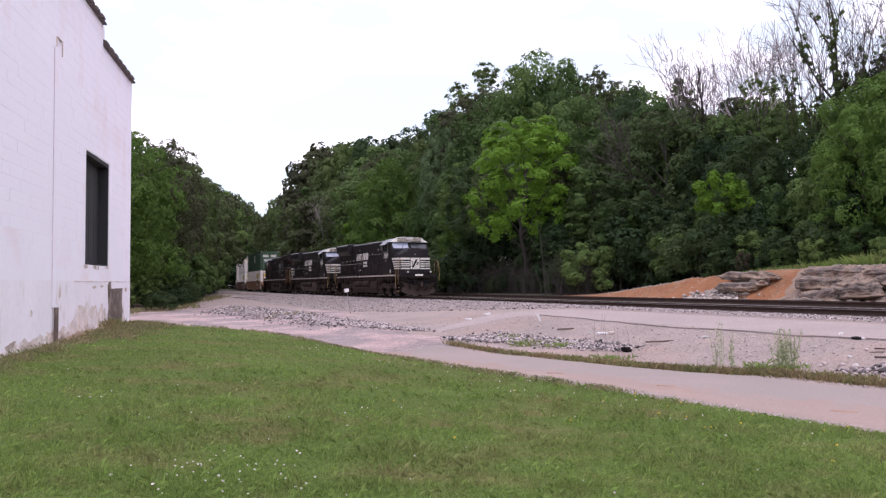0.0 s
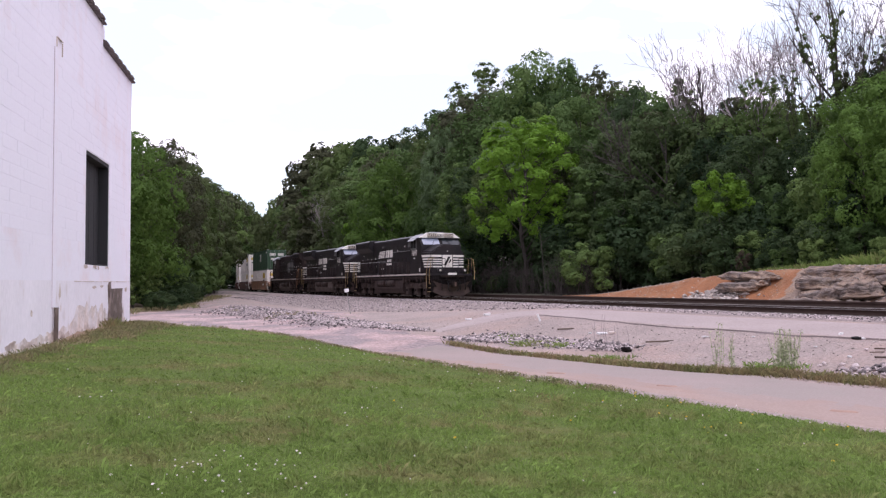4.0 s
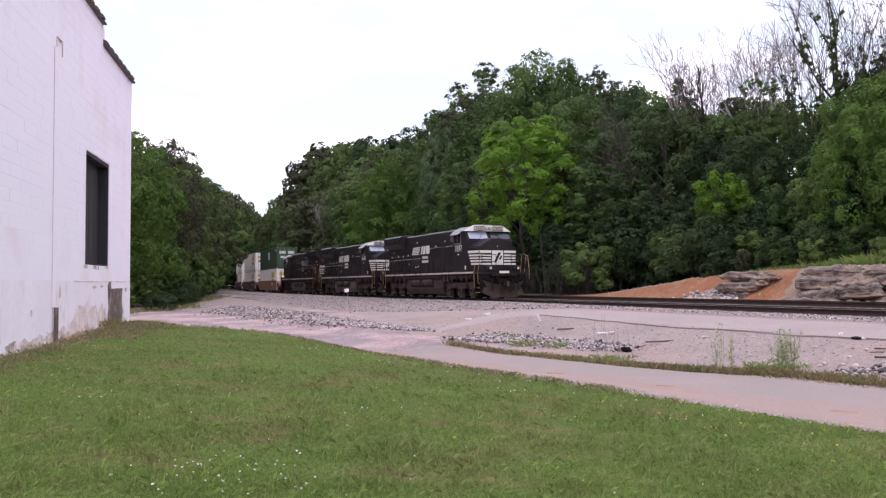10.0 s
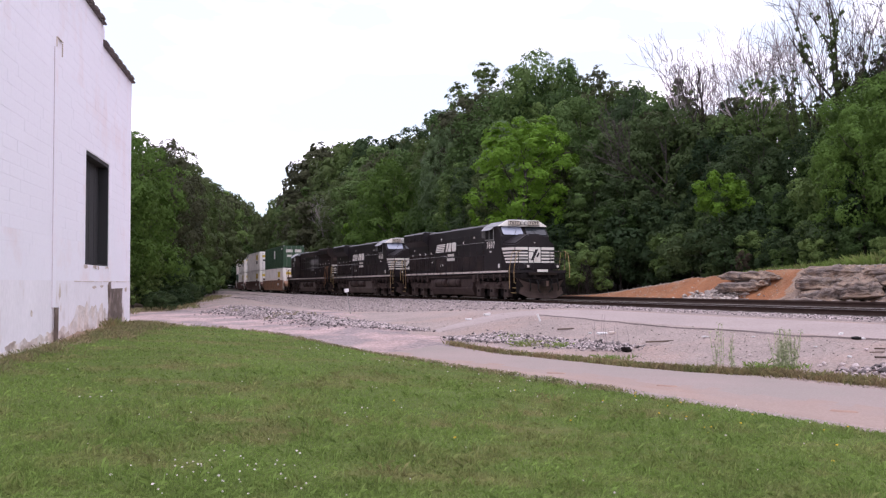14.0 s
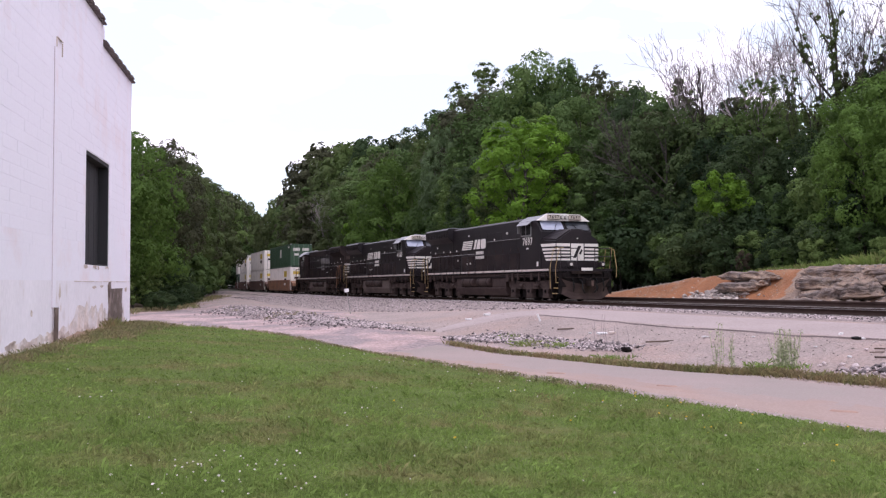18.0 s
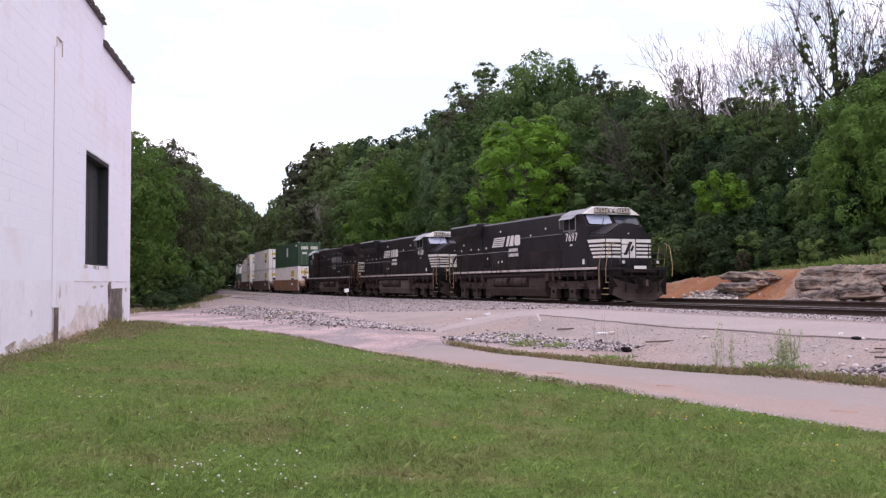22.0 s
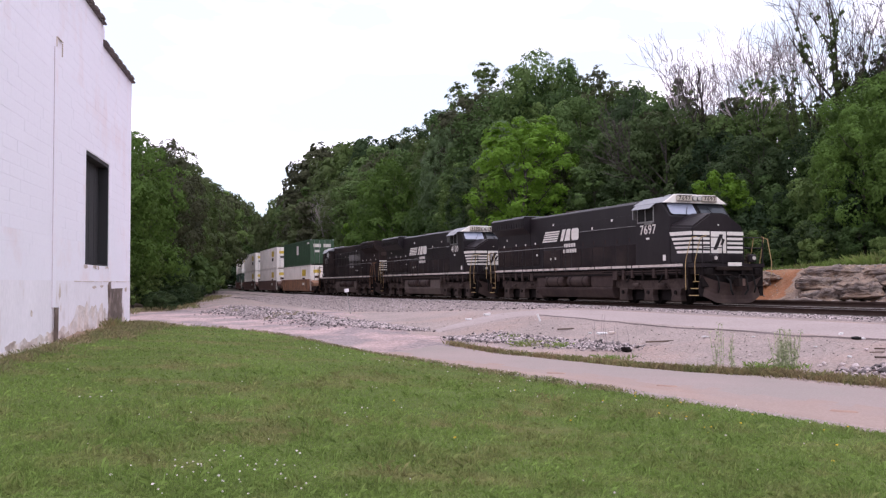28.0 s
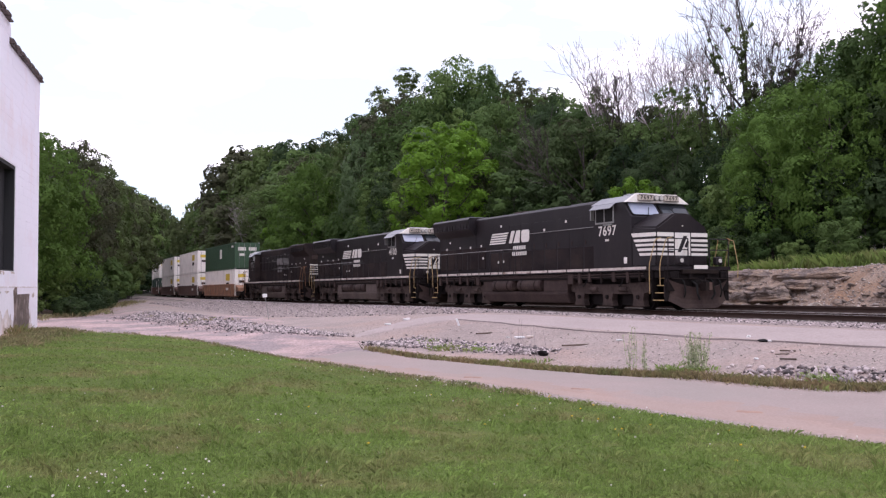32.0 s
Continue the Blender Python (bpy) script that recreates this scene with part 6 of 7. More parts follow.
plank(8.35, 18.3, 0.3, -30, 0.04, 0.03, M_PLANK, "brown broken board by the lane")
plank(7.9, 17.3, 0.3, -20, 0.05, 0.03, M_PLANK, "brown scrap of board on the bank")
sign = thing("marker_post", "small white marker sign on a leaning thin grey post", "sign")
part("post", rod(B(), (0, 0, -0.3), (-0.22, 0, 1.08), 0.018, 6), M_STEEL, sign)
plate = part("plate", soft_edges(box(B(), -0.11, 0.11, -0.02, 0.0, -0.085, 0.085), 0.008), M_LITTER, sign, "white plate")
plate.matrix_basis = pose(-0.24, -0.02, 1.16, 0, -8, 0)
sign.matrix_basis = Matrix.Translation((-4.5, 47.3, land_at(-4.5, 47.3) + 0.03))
shard = part("plank", soft_edges(box(B(), -0.035, 0.035, -0.012, 0.012, -0.05, 0.27), 0.006), M_LITTER)
tagged(shard, "broken white board standing in the dirt", "debris")
shard.matrix_basis = Matrix.Translation((3.25, 32.2, land_at(3.25, 32.2) + 0.02)) @ pose(0, 0, 0, 0, -22, 10)
plank(4.3, 26.1, 0.34, 35, 0.09, 0.04, M_LITTER, "split white board lying on the bank", tilt=12)
plank(4.55, 25.95, 0.28, 50, 0.09, 0.05, M_BARE, "split pinkish board lying on the bank", tilt=8)
plank(0.95, 36.0, 0.24, 35, 0.1, 0.05, M_LITTER, "white scrap of board in the dirt")
plank(1.7, 37.3, 0.24, 20, 0.12, 0.06, M_LITTER, "white scrap of board in the dirt")
crumple("stone_block", 4.18, 21.95, 0.1, 0.7, M_GEAR, "black scorched block by the verge", 77)
# ---------------------------------------------------------------- the train
# a vehicle's local x points forwards, y to its left, z up from the rail heads; u counts metres back from the front coupler
LOCO = 22.3
HALF = LOCO / 2


def ub(bm, u0, u1, y0, y1, z0, z1):
    return box(bm, HALF - u1, HALF - u0, y0, y1, z0, z1)


def lettering(words, size, mat, parent, place, name, depth=0.004):
    """Raised letters with the built-in font, as a mesh part."""
    cu = bpy.data.curves.new(name, "FONT")
    cu.body, cu.size, cu.extrude, cu.align_x, cu.align_y = words, size, depth, "CENTER", "CENTER"
    cu.offset = 0.014 * size
    tmp = bpy.data.objects.new(name, cu)
    me = bpy.data.meshes.new_from_object(tmp)
    bpy.data.objects.remove(tmp)
    me.name = name
    bm = B()
    bm.from_mesh(me)
    bmesh.ops.remove_doubles(bm, verts=bm.verts, dist=0.0005)
    bm.to_mesh(me)
    bm.free()
    me.materials.clear()
    me.materials.append(mat)
    o = new(name, me)
    o.parent, o.matrix_basis = parent, place
    return o


def wheelset(parent, x, r, gauge=0.7525):
    bm = B()
    rod(bm, (0, -1.0, 0), (0, 1.0, 0), 0.09, 8)
    for sg in (1, -1):
        rod(bm, (0, sg * (gauge - 0.05), 0), (0, sg * (gauge + 0.085), 0), r, 20)
        rod(bm, (0, sg * (gauge - 0.085), 0), (0, sg * (gauge - 0.05), 0), r + 0.03, 20)
        rod(bm, (0, sg * (gauge + 0.085), 0), (0, sg * (gauge + 0.16), 0), r * 0.36, 10)
        for k in range(5):
            a = k * 2 * math.pi / 5
            rod(bm, (r * 0.62 * math.cos(a), sg * (gauge + 0.08), r * 0.62 * math.sin(a)), (r * 0.62 * math.cos(a), sg * (gauge + 0.10), r * 0.62 * math.sin(a)), r * 0.1, 6)
    o = part("wheelset", bm, M_GEAR, parent, "steel wheels on an axle")
    o.location = (x, 0, r + 0.002)
    rolling.append((o, x, r))
    return o


rolling = []


def loco_truck(parent, uc):
    """A three-axle truck: side frames with pedestals, springs and brake gear."""
    cx = HALF - uc
    tr = part("truck", soft_edges(box(B(), cx - 1.2, cx + 1.2, -0.8, 0.8, 0.55, 0.85), 0.03), M_GEAR, parent)
    for sg in (1, -1):
        y0, y1 = sorted((sg * 1.0, sg * 1.22))
        out = [(-2.75, 0.92), (-2.62, 1.08), (-1.5, 1.06), (-1.2, 0.98), (1.2, 0.98), (1.5, 1.06), (2.62, 1.08), (2.75, 0.92), (2.7, 0.72), (2.35, 0.66), (1.45, 0.62),
               (0.55, 0.62), (-0.55, 0.62), (-1.45, 0.62), (-2.35, 0.66), (-2.7, 0.72)]
        part("side_frame", soft_edges(prism(B(), [(cx + a, b) for a, b in out], "y", y0, y1), 0.02), M_TRUCK, tr, "cast steel side frame")
        for dx in (-2.0, 0.0, 2.0):
            y2 = sg * 1.28
            bm = prism(B(), [(cx + dx - 0.36, 0.66), (cx + dx - 0.27, 0.4), (cx + dx - 0.40, 0.14), (cx + dx + 0.40, 0.14), (cx + dx + 0.27, 0.4), (cx + dx + 0.36, 0.66)], "y", *sorted((sg * 1.02, y2)))
            part("pedestal", soft_edges(bm, 0.02), M_TRUCK, tr)
            bm = rod(B(), (cx + dx, sg * 1.27, 0.5), (cx + dx, sg * 1.34, 0.5), 0.085, 10)
            part("journal_cap", bm, M_GEAR, tr)
        for dx in (-1.0, 1.0):
            bm = B()
            rod(bm, (cx + dx - 0.18, sg * 1.26, 0.80), (cx + dx + 0.28, sg * 1.26, 0.80), 0.10, 10)
            rod(bm, (cx + dx + 0.28, sg * 1.26, 0.80), (cx + dx + 0.5, sg * 1.24, 0.66), 0.03, 6)
            part("brake_cylinder", bm, M_TRUCK, tr)
        for dx in (-2.45, 2.45):
            bm = B()
            for k in range(5):
                rod(bm, (cx + dx, sg * 1.12, 1.06 + k * 0.035), (cx + dx, sg * 1.12, 1.08 + k * 0.035), 0.12, 10)
            part("spring", bm, M_TRUCK, tr)
    for dx in (-1.05, 0.95):
        part("traction_motor", soft_edges(box(B(), cx + dx - 0.75, cx + dx + 0.75, -0.64, 0.64, 0.14, 1.2), 0.05), M_GEAR, tr)
    for dx in (-2.62, 2.62):
        part("sand_pipe", pipe(B(), [(cx + dx, -0.95, 1.1), (cx + dx, -0.85, 0.5), (cx + dx * 0.97, -0.76, 0.12)], 0.03, 6), M_GEAR, tr)
    # black plates added between the wheels to darken the shaded gaps
    for dx in (-1.0, 1.0):
        part("brake_rigging", soft_edges(box(B(), cx + dx - 0.42, cx + dx + 0.42, -0.98, -0.86, 0.16, 0.62), 0.03), M_GEAR, tr)
    part("bolster", box(B(), cx - 2.7, cx + 2.7, -0.9, 0.9, 0.86, 1.215), M_GEAR, tr)
    for dx in (-2.0, 0.0, 2.0):
        wheelset(tr, cx + dx, 0.53)
    return tr


def locomotive(number, group, rail_paint, tank_paint, dim=False):
    """A six-axle road locomotive with a wide nose."""
    t = thing("locomotive", "dusty black diesel freight locomotive with white nose stripes" if not dim else "grimy black diesel freight locomotive running long hood first", "locomotive", group)
    white = M_WHITE
    paint_name = M_FADED if dim else M_WHITE
    coat = M_DUSTED if dim else M_BLACK
    # underframe and pilot
    part("underframe", soft_edges(ub(B(), 1.1, 21.2, -1.42, 1.42, 1.22, 1.50), 0.02), M_GEAR, t)
    part("walkway", ub(B(), 0.95, 21.35, -1.5, 1.5, 1.50, 1.64), M_BLACK, t)
    for end in (0, 1):
        def U(u):
            return u if end == 0 else LOCO - u
        pb = B()
        prism(pb, [(-1.42, 0.72), (1.42, 0.72), (1.46, 1.55), (-1.46, 1.55)], "x", *sorted((HALF - U(1.0), HALF - U(1.14))))
        part("pilot_sheet", soft_edges(pb, 0.02), M_GEAR, t)
        sgn = 1 if end == 0 else -1
        pl = B()
        sheets = []
        for back in (0.0, 0.05):
            rows_ = []
            for k in range(6):
                row = []
                for m in range(15):
                    y = -1.46 + 2.92 * m / 14
                    w = abs(y) / 1.46
                    lo, hi = 0.10 + max(0, abs(y) - 0.8) * 0.5, 0.84 + 0.34 * w * w
                    u = 0.68 + 0.34 * w ** 1.6 + 0.13 * math.sin(math.pi * min(1, k / 5 * 0.8 + 0.2)) + back
                    row.append(pl.verts.new((HALF - U(u), y, lo + (hi - lo) * k / 5)))
                rows_.append(row)
            sheets.append(rows_)
        for rows_ in sheets:
            for k in range(5):
                for m in range(14):
                    pl.faces.new((rows_[k][m], rows_[k][m + 1], rows_[k + 1][m + 1], rows_[k + 1][m]))
        f_, b_ = sheets
        for m in range(14):
            pl.faces.new((f_[0][m], f_[0][m + 1], b_[0][m + 1], b_[0][m]))
            pl.faces.new((f_[5][m], f_[5][m + 1], b_[5][m + 1], b_[5][m]))
        for k in range(5):
            pl.faces.new((f_[k][0], f_[k + 1][0], b_[k + 1][0], b_[k][0]))
            pl.faces.new((f_[k][14], f_[k + 1][14], b_[k + 1][14], b_[k][14]))
        part("snow_plow", pl, M_GRIME, t, "black scraped snow plow with brown dust")
        for y, z in ((-1.3, 1.3), (-0.45, 1.28), (0.4, 1.28), (1.25, 1.32)):
            part("pipe_bracket", soft_edges(ub(B(), U(0.86), U(1.0), y - 0.07, y + 0.07, z - 0.1, z + 0.12), 0.02), M_GEAR, t)
        for y in (-0.36, 0.32):
            part("brake_hose", pipe(B(), [(HALF - U(0.95), y, 1.1), (HALF - U(0.62), y * 1.1, 0.95), (HALF - U(0.55), y * 1.2, 0.62), (HALF - U(0.6), y * 0.8, 0.42)], 0.035, 6), M_RUBBER, t)
        cb = B()
        ub(cb, U(0.5), U(1.2), -0.13, 0.13, 0.76, 1.02)
        soft_edges(cb, 0.03)
        box(cb, *sorted((HALF - U(0.35), HALF - U(0.66))), -0.2, 0.02, 0.74, 1.04)
        box(cb, *sorted((HALF - U(0.4), HALF - U(0.56))), 0.06, 0.2, 0.74, 1.04)
        part("coupler", cb, M_RUSTY, t, "dark rusty coupler")
        for y in (-0.8, 0.55, 0.9):
            x = HALF - U(1.0)
            hb = pipe(B(), [(x, y, 1.2), (x + sgn * 0.16, y, 1.05), (x + sgn * 0.2, y + 0.03, 0.7), (x + sgn * 0.1, y + 0.05, 0.5)], 0.028, 6)
            part("air_hose", hb, M_RUBBER, t)
        part("coupler_box", soft_edges(ub(B(), U(0.8), U(1.05), -0.3, 0.3, 0.62, 1.14), 0.03), M_GEAR, t)
        part("uncoupling_lever", pipe(B(), [(HALF - U(0.9), -1.3, 1.18), (HALF - U(0.84), -0.2, 1.2), (HALF - U(0.7), -0.05, 1.06)], 0.016, 6), M_RUSTY, t)
        part("uncoupling_lever", pipe(B(), [(HALF - U(0.9), 1.3, 1.18), (HALF - U(0.84), 0.2, 1.2), (HALF - U(0.7), 0.05, 1.06)], 0.016, 6), M_RUSTY, t)
        for y in (-1.12, 1.12):
            part("jumper_box", soft_edges(ub(B(), U(0.9), U(1.02), y - 0.13, y + 0.13, 1.2, 1.46), 0.02), M_GEAR, t)
        part("knuckle", rod(B(), (HALF - U(0.42), 0.02, 0.76), (HALF - U(0.42), 0.02, 1.04), 0.1, 10), M_COUPLER, t)
        part("anticlimber", soft_edges(ub(B(), U(0.84), U(1.0), -0.85, 0.85, 1.36, 1.52), 0.02), M_RUSTY, t)
        part("end_plate", ub(B(), U(0.82), U(0.835), -0.34, 0.3, 1.54, 1.68), white, t, "white plate")
        for y in (-0.9, 0.9):
            lamp = part("ditch_light", soft_edges(ub(B(), U(0.84), U(1.08), y - 0.15, y + 0.15, 1.70, 2.0), 0.04), M_BLACK, t)
            x = HALF - U(0.84)
            part("lens", rod(B(), (x, y, 1.85), (x + sgn * 0.03, y, 1.85), 0.075, 14), M_LAMP, lamp)
        # end handrails
        x = HALF - U(0.96)
        for y in (-1.42, -0.5, 0.5, 1.42):
            part("end_post", rod(B(), (x, y, 1.64), (x, y, 2.66), 0.022, 6), M_BLACK, t)
        for z in (2.66, 2.25):
            part("end_rail", rod(B(), (x, -1.42, z), (x, -0.5, z), 0.02, 6), M_BLACK, t)
            part("end_rail", rod(B(), (x, 0.5, z), (x, 1.42, z), 0.02, 6), M_BLACK, t)
        for sg in (1, -1):
            # corner steps with their grab rails
            sw = B()
            ys = sorted((sg * 0.98, sg * 1.5))
            prism(sw, [(sg * 1.04, 1.64), (sg * 1.5, 1.64), (sg * 1.5, 0.36), (sg * 1.36, 0.36)], "x", *sorted((HALF - U(1.80), HALF - U(1.84))))
            prism(sw, [(sg * 1.04, 1.64), (sg * 1.5, 1.64), (sg * 1.5, 0.36), (sg * 1.36, 0.36)], "x", *sorted((HALF - U(1.06), HALF - U(1.10))))
            ub(sw, U(1.10), U(1.80), sg * 0.96 - 0.015, sg * 0.96 + 0.015, 0.6, 1.64)
            steps = part("corner_steps", sw, M_GEAR, t, "grimy recessed corner steps")
            for k in range(5):
                out_y = 1.50 - 0.10 * k
                part("tread", ub(B(), U(1.10), U(1.80), *sorted((sg * (out_y - 0.2), sg * (out_y - 0.01))), 0.38 + k * 0.27, 0.41 + k * 0.27), M_GRIME, steps)
                part("step_edge", ub(B(), U(1.14), U(1.76), sg * out_y - 0.010, sg * out_y + 0.010, 0.378 + k * 0.27, 0.413 + k * 0.27), rail_paint, steps, "worn yellow step edge")
            for u, low_z in ((1.30, 0.95), (1.92, 0.62)):
                gx = HALF - U(u)
                gb = pipe(B(), [(gx, sg * 1.53, low_z), (gx, sg * 1.54, 1.55), (gx + sgn * 0.03, sg * 1.54, 1.78), (gx + sgn * 0.30, sg * 1.5, 2.58), (gx + sgn * 0.36, sg * 1.46, 2.67), (gx + sgn * 0.42, sg * 1.3, 2.70)], 0.016, 6)
                part("grab_rail", gb, rail_paint, t, "yellow grab rail" if rail_paint is M_YELLOW else "rusty orange grab rail")
            if end == 0 and sg < 0:
                continue
            gx = HALF - U(0.96)
            part("corner_rail", pipe(B(), [(gx, sg * 1.42, 2.66), (gx + sgn * 0.2, sg * 1.5, 2.6), (gx + sgn * 0.42, sg * 1.5, 1.7), (gx + sgn * 0.42, sg * 1.48, 1.2)], 0.015, 6), rail_paint, t)
    # sill stripes and side railings
    for sg in (1, -1):
        cuts = [2.1, 5.9, 6.35, 7.6, 9.1, 10.6, 12.1, 13.6, 15.0, 16.4, 17.8, 19.2, 20.5]
        for c0, c1 in zip(cuts, cuts[1:]):
            part("sill_stripe", ub(B(), c0 + 0.05, c1 - 0.05, sg * 1.505 - 0.008, sg * 1.505 + 0.008, 1.545, 1.65), M_SILL, t, "worn white sill stripe")
        for k in range(8):
            u = 11.9 + k * 1.22
            part("stanchion", pipe(B(), [(HALF - u, sg * 1.52, 1.45), (HALF - u, sg * 1.52, 2.68)], 0.02, 6), M_BLACK, t)
        part("handrail", pipe(B(), [(HALF - 11.85, sg * 1.5, 2.64), (HALF - 11.95, sg * 1.52, 2.70), (HALF - 20.5, sg * 1.52, 2.70), (HALF - 21.0, sg * 1.5, 2.5)], 0.015, 6), M_STEEL, t, "dull steel side handrail")
    # engine hood, with doors and panels
    hood = prism(B(), [(-0.98, 1.64), (0.98, 1.64), (0.98, 4.37), (0.90, 4.46), (-0.90, 4.46), (-0.98, 4.37)], "x", HALF - 16.9, HALF - 5.6)
    hood = part("engine_hood", soft_edges(hood, 0.015), coat, t)
    rad = prism(B(), [(-0.98, 1.64), (0.98, 1.64), (0.98, 3.60), (1.38, 3.92), (1.42, 4.44), (1.30, 4.54), (-1.30, 4.54), (-1.42, 4.44), (-1.38, 3.92), (-0.98, 3.60)], "x", HALF - 21.2, HALF - 16.9)
    rad = part("radiator_hood", soft_edges(rad, 0.02), coat, t)
    # paler slab: skylight on the radiator's front end put into colour
    part("radiator_top", ub(B(), 17.0, 18.6, -1.25, 1.25, 4.54, 4.57), M_GREYROOF, rad, "radiator top coloured a skylit grey")
    for sg in (1, -1):
        g = B()
        for k in range(12):
            ub(g, 17.15 + k * 0.32, 17.37 + k * 0.32, sg * 1.405 - 0.015, sg * 1.405 + 0.015, 3.98, 4.24)
        part("radiator_grille", g, M_BLACK, rad)
        for k in range(9):
            u = 6.0 + k * 1.05
            dr = soft_edges(ub(B(), u + 0.04, u + 1.0, sg * 0.98 - 0.006, sg * 0.98 + 0.006, 2.62, 3.9), 0.003)
            d = part("hood_door", dr, M_BLACK, hood)
            part("lower_door", soft_edges(ub(B(), u + 0.04, u + 1.0, sg * 0.98 - 0.006, sg * 0.98 + 0.006, 1.66, 2.60), 0.003), M_DUSTED, hood, "hood door dusted brown near the walkway")
            part("latch", ub(B(), u + 0.86, u + 0.92, sg * 0.992 - 0.01, sg * 0.992 + 0.01, 2.7, 2.9), M_GRIME, d)
        for k in range(6):
            u = 15.8 + k * 0.88
            bm = B()
            soft_edges(ub(bm, u + 0.04, u + 0.84, sg * 0.985 - 0.012, sg * 0.985 + 0.012, 1.85, 2.95), 0.008)
            for j in range(8):
                ub(bm, u + 0.1, u + 0.78, sg * 1.0 - 0.01, sg * 1.0 + 0.014, 1.98 + j * 0.11, 2.03 + j * 0.11)
            part("louvre_door", bm, M_DUSTED, rad)
        # painted emblem as plain bars and blocks, name as bars
        for k in range(5):
            z = 3.58 - k * 0.115
            sl = 0.07 * k
            q = [(HALF - 15.05 - sl, z), (HALF - 13.45 - sl, z), (HALF - 13.52 - sl, z - 0.075), (HALF - 15.12 - sl, z - 0.075)]
            part("emblem_bar", prism(B(), q, "y", *sorted((sg * 1.0, sg * 1.012))), paint_name, hood, "white painted bar")
        for q in ([(13.42, 3.04), (13.14, 3.04), (12.82, 3.62), (13.16, 3.62)], [(12.98, 3.04), (12.40, 3.04), (12.32, 3.62), (12.68, 3.62)],
                  [(12.24, 3.12), (12.12, 3.04), (11.62, 3.04), (11.50, 3.14), (11.50, 3.54), (11.60, 3.62), (12.12, 3.62), (12.22, 3.54)]):
            part("emblem_block", prism(B(), [(HALF - a, b) for a, b in q], "y", *sorted((sg * 1.0, sg * 1.012))), paint_name, hood, "white painted block")
        for z, (b0, b1), n in ((2.80, (13.0, 11.8), 7), (2.52, (13.1, 11.7), 8)):
            w = (b0 - b1) / n
            for j in range(n):
                part("name_bar", ub(B(), b0 - (j + 0.66) * w, b0 - j * w, sg * 1.006 - 0.006, sg * 1.006 + 0.006, z - 0.09, z + 0.09), paint_name, hood, "white painted bar")
        # small notices and lifting eyes along the hood
        for u, z in ((10.1, 3.45), (8.3, 3.72), (14.1, 3.86), (16.2, 2.98), (17.4, 2.95), (18.6, 2.98), (16.0, 2.35), (14.4, 2.1), (13.9, 2.12), (19.8, 3.3), (20.2, 2.95)):
            part("notice", ub(B(), u, u + 0.13, sg * 1.008 - 0.006, sg * 1.008 + 0.006, z, z + 0.11), white, hood, "small white notice")
        part("grab_line", rod(B(), (HALF - 5.75, sg * 1.03, 3.40), (HALF - 11.4, sg * 1.03, 3.40), 0.014, 6), M_STEEL, hood, "thin steel rail along the hood")
    roofbits = B()
    ub(roofbits, 6.2, 8.6, -0.6, 0.6, 4.44, 4.53)
    ub(roofbits, 9.2, 12.4, -0.7, 0.7, 4.44, 4.51)
    soft_edges(roofbits, 0.02)
    part("roof_hatch", roofbits, M_BLACK, hood)
    part("exhaust_stack", soft_edges(ub(B(), 12.9, 14.1, -0.35, 0.35, 4.44, 4.60), 0.03), M_GRIME, hood)
    part("hood_end_board", ub(B(), 21.2, 21.215, -0.8, 0.8, 3.3, 3.6), M_GRIME, rad)
    for k in range(5):
        part("end_stripe", ub(B(), 21.2, 21.21, -0.96, 0.96, 2.80 - k * 0.18, 2.89 - k * 0.18), white, rad, "white painted stripe")
    # cab
    cb = B()
    prism(cb, [(HALF - 5.6, 1.64), (HALF - 3.05, 1.64), (HALF - 3.05, 3.62), (HALF - 3.55, 4.22), (HALF - 5.6, 4.22)], "y", -1.5, 1.5)
    cab = part("cab", soft_edges(cb, 0.025), coat, t)
    rf = loft(B(), [(HALF - 3.42, -1.56, 4.20), (HALF - 3.42, 1.56, 4.20), (HALF - 3.46, 0.98, 4.51), (HALF - 3.46, -0.98, 4.51)],
              [(HALF - 5.7, -1.56, 4.20), (HALF - 5.7, 1.56, 4.20), (HALF - 5.7, 0.98, 4.51), (HALF - 5.7, -0.98, 4.51)])
    part("cab_roof", soft_edges(rf, 0.02), M_GREYROOF, cab, "sunlit grey cab roof")
    vz = loft(B(), [(HALF - 3.30, -1.52, 4.19), (HALF - 3.30, 1.52, 4.19), (HALF - 3.36, 0.98, 4.55), (HALF - 3.36, -0.98, 4.55)],
              [(HALF - 3.415, -1.58, 4.19), (HALF - 3.415, 1.58, 4.19), (HALF - 3.45, 1.0, 4.55), (HALF - 3.45, -1.0, 4.55)])
    part("visor", vz, white, cab, "white painted cab front visor")
    for sg in (1, -1):
        nb = part("number_board", soft_edges(ub(B(), 3.22, 3.34, sg * 0.62 - 0.36, sg * 0.62 + 0.36, 4.25, 4.50), 0.02), M_BOARD, cab, "pale number board with dark digits")
        board = ub(B(), 3.214, 3.222, sg * 0.62 - 0.36, sg * 0.62 + 0.36, 4.25, 4.275)
        ub(board, 3.214, 3.222, sg * 0.62 - 0.36, sg * 0.62 + 0.36, 4.475, 4.50)
        part("board_rim", board, M_BLACK, nb)
        for k, ch in enumerate(number):
            lettering(ch, 0.22, M_BLACK, nb, pose(HALF - 3.219, sg * 0.62, 4.375, 90, 0, 90) @ pose((k - 1.5) * 0.15, 0, 0), "board_digit")
        hl = part("headlight", rod(B(), (HALF - 3.36, sg * 0.12, 4.38), (HALF - 3.22, sg * 0.12, 4.38), 0.11, 14), M_STEEL, cab)
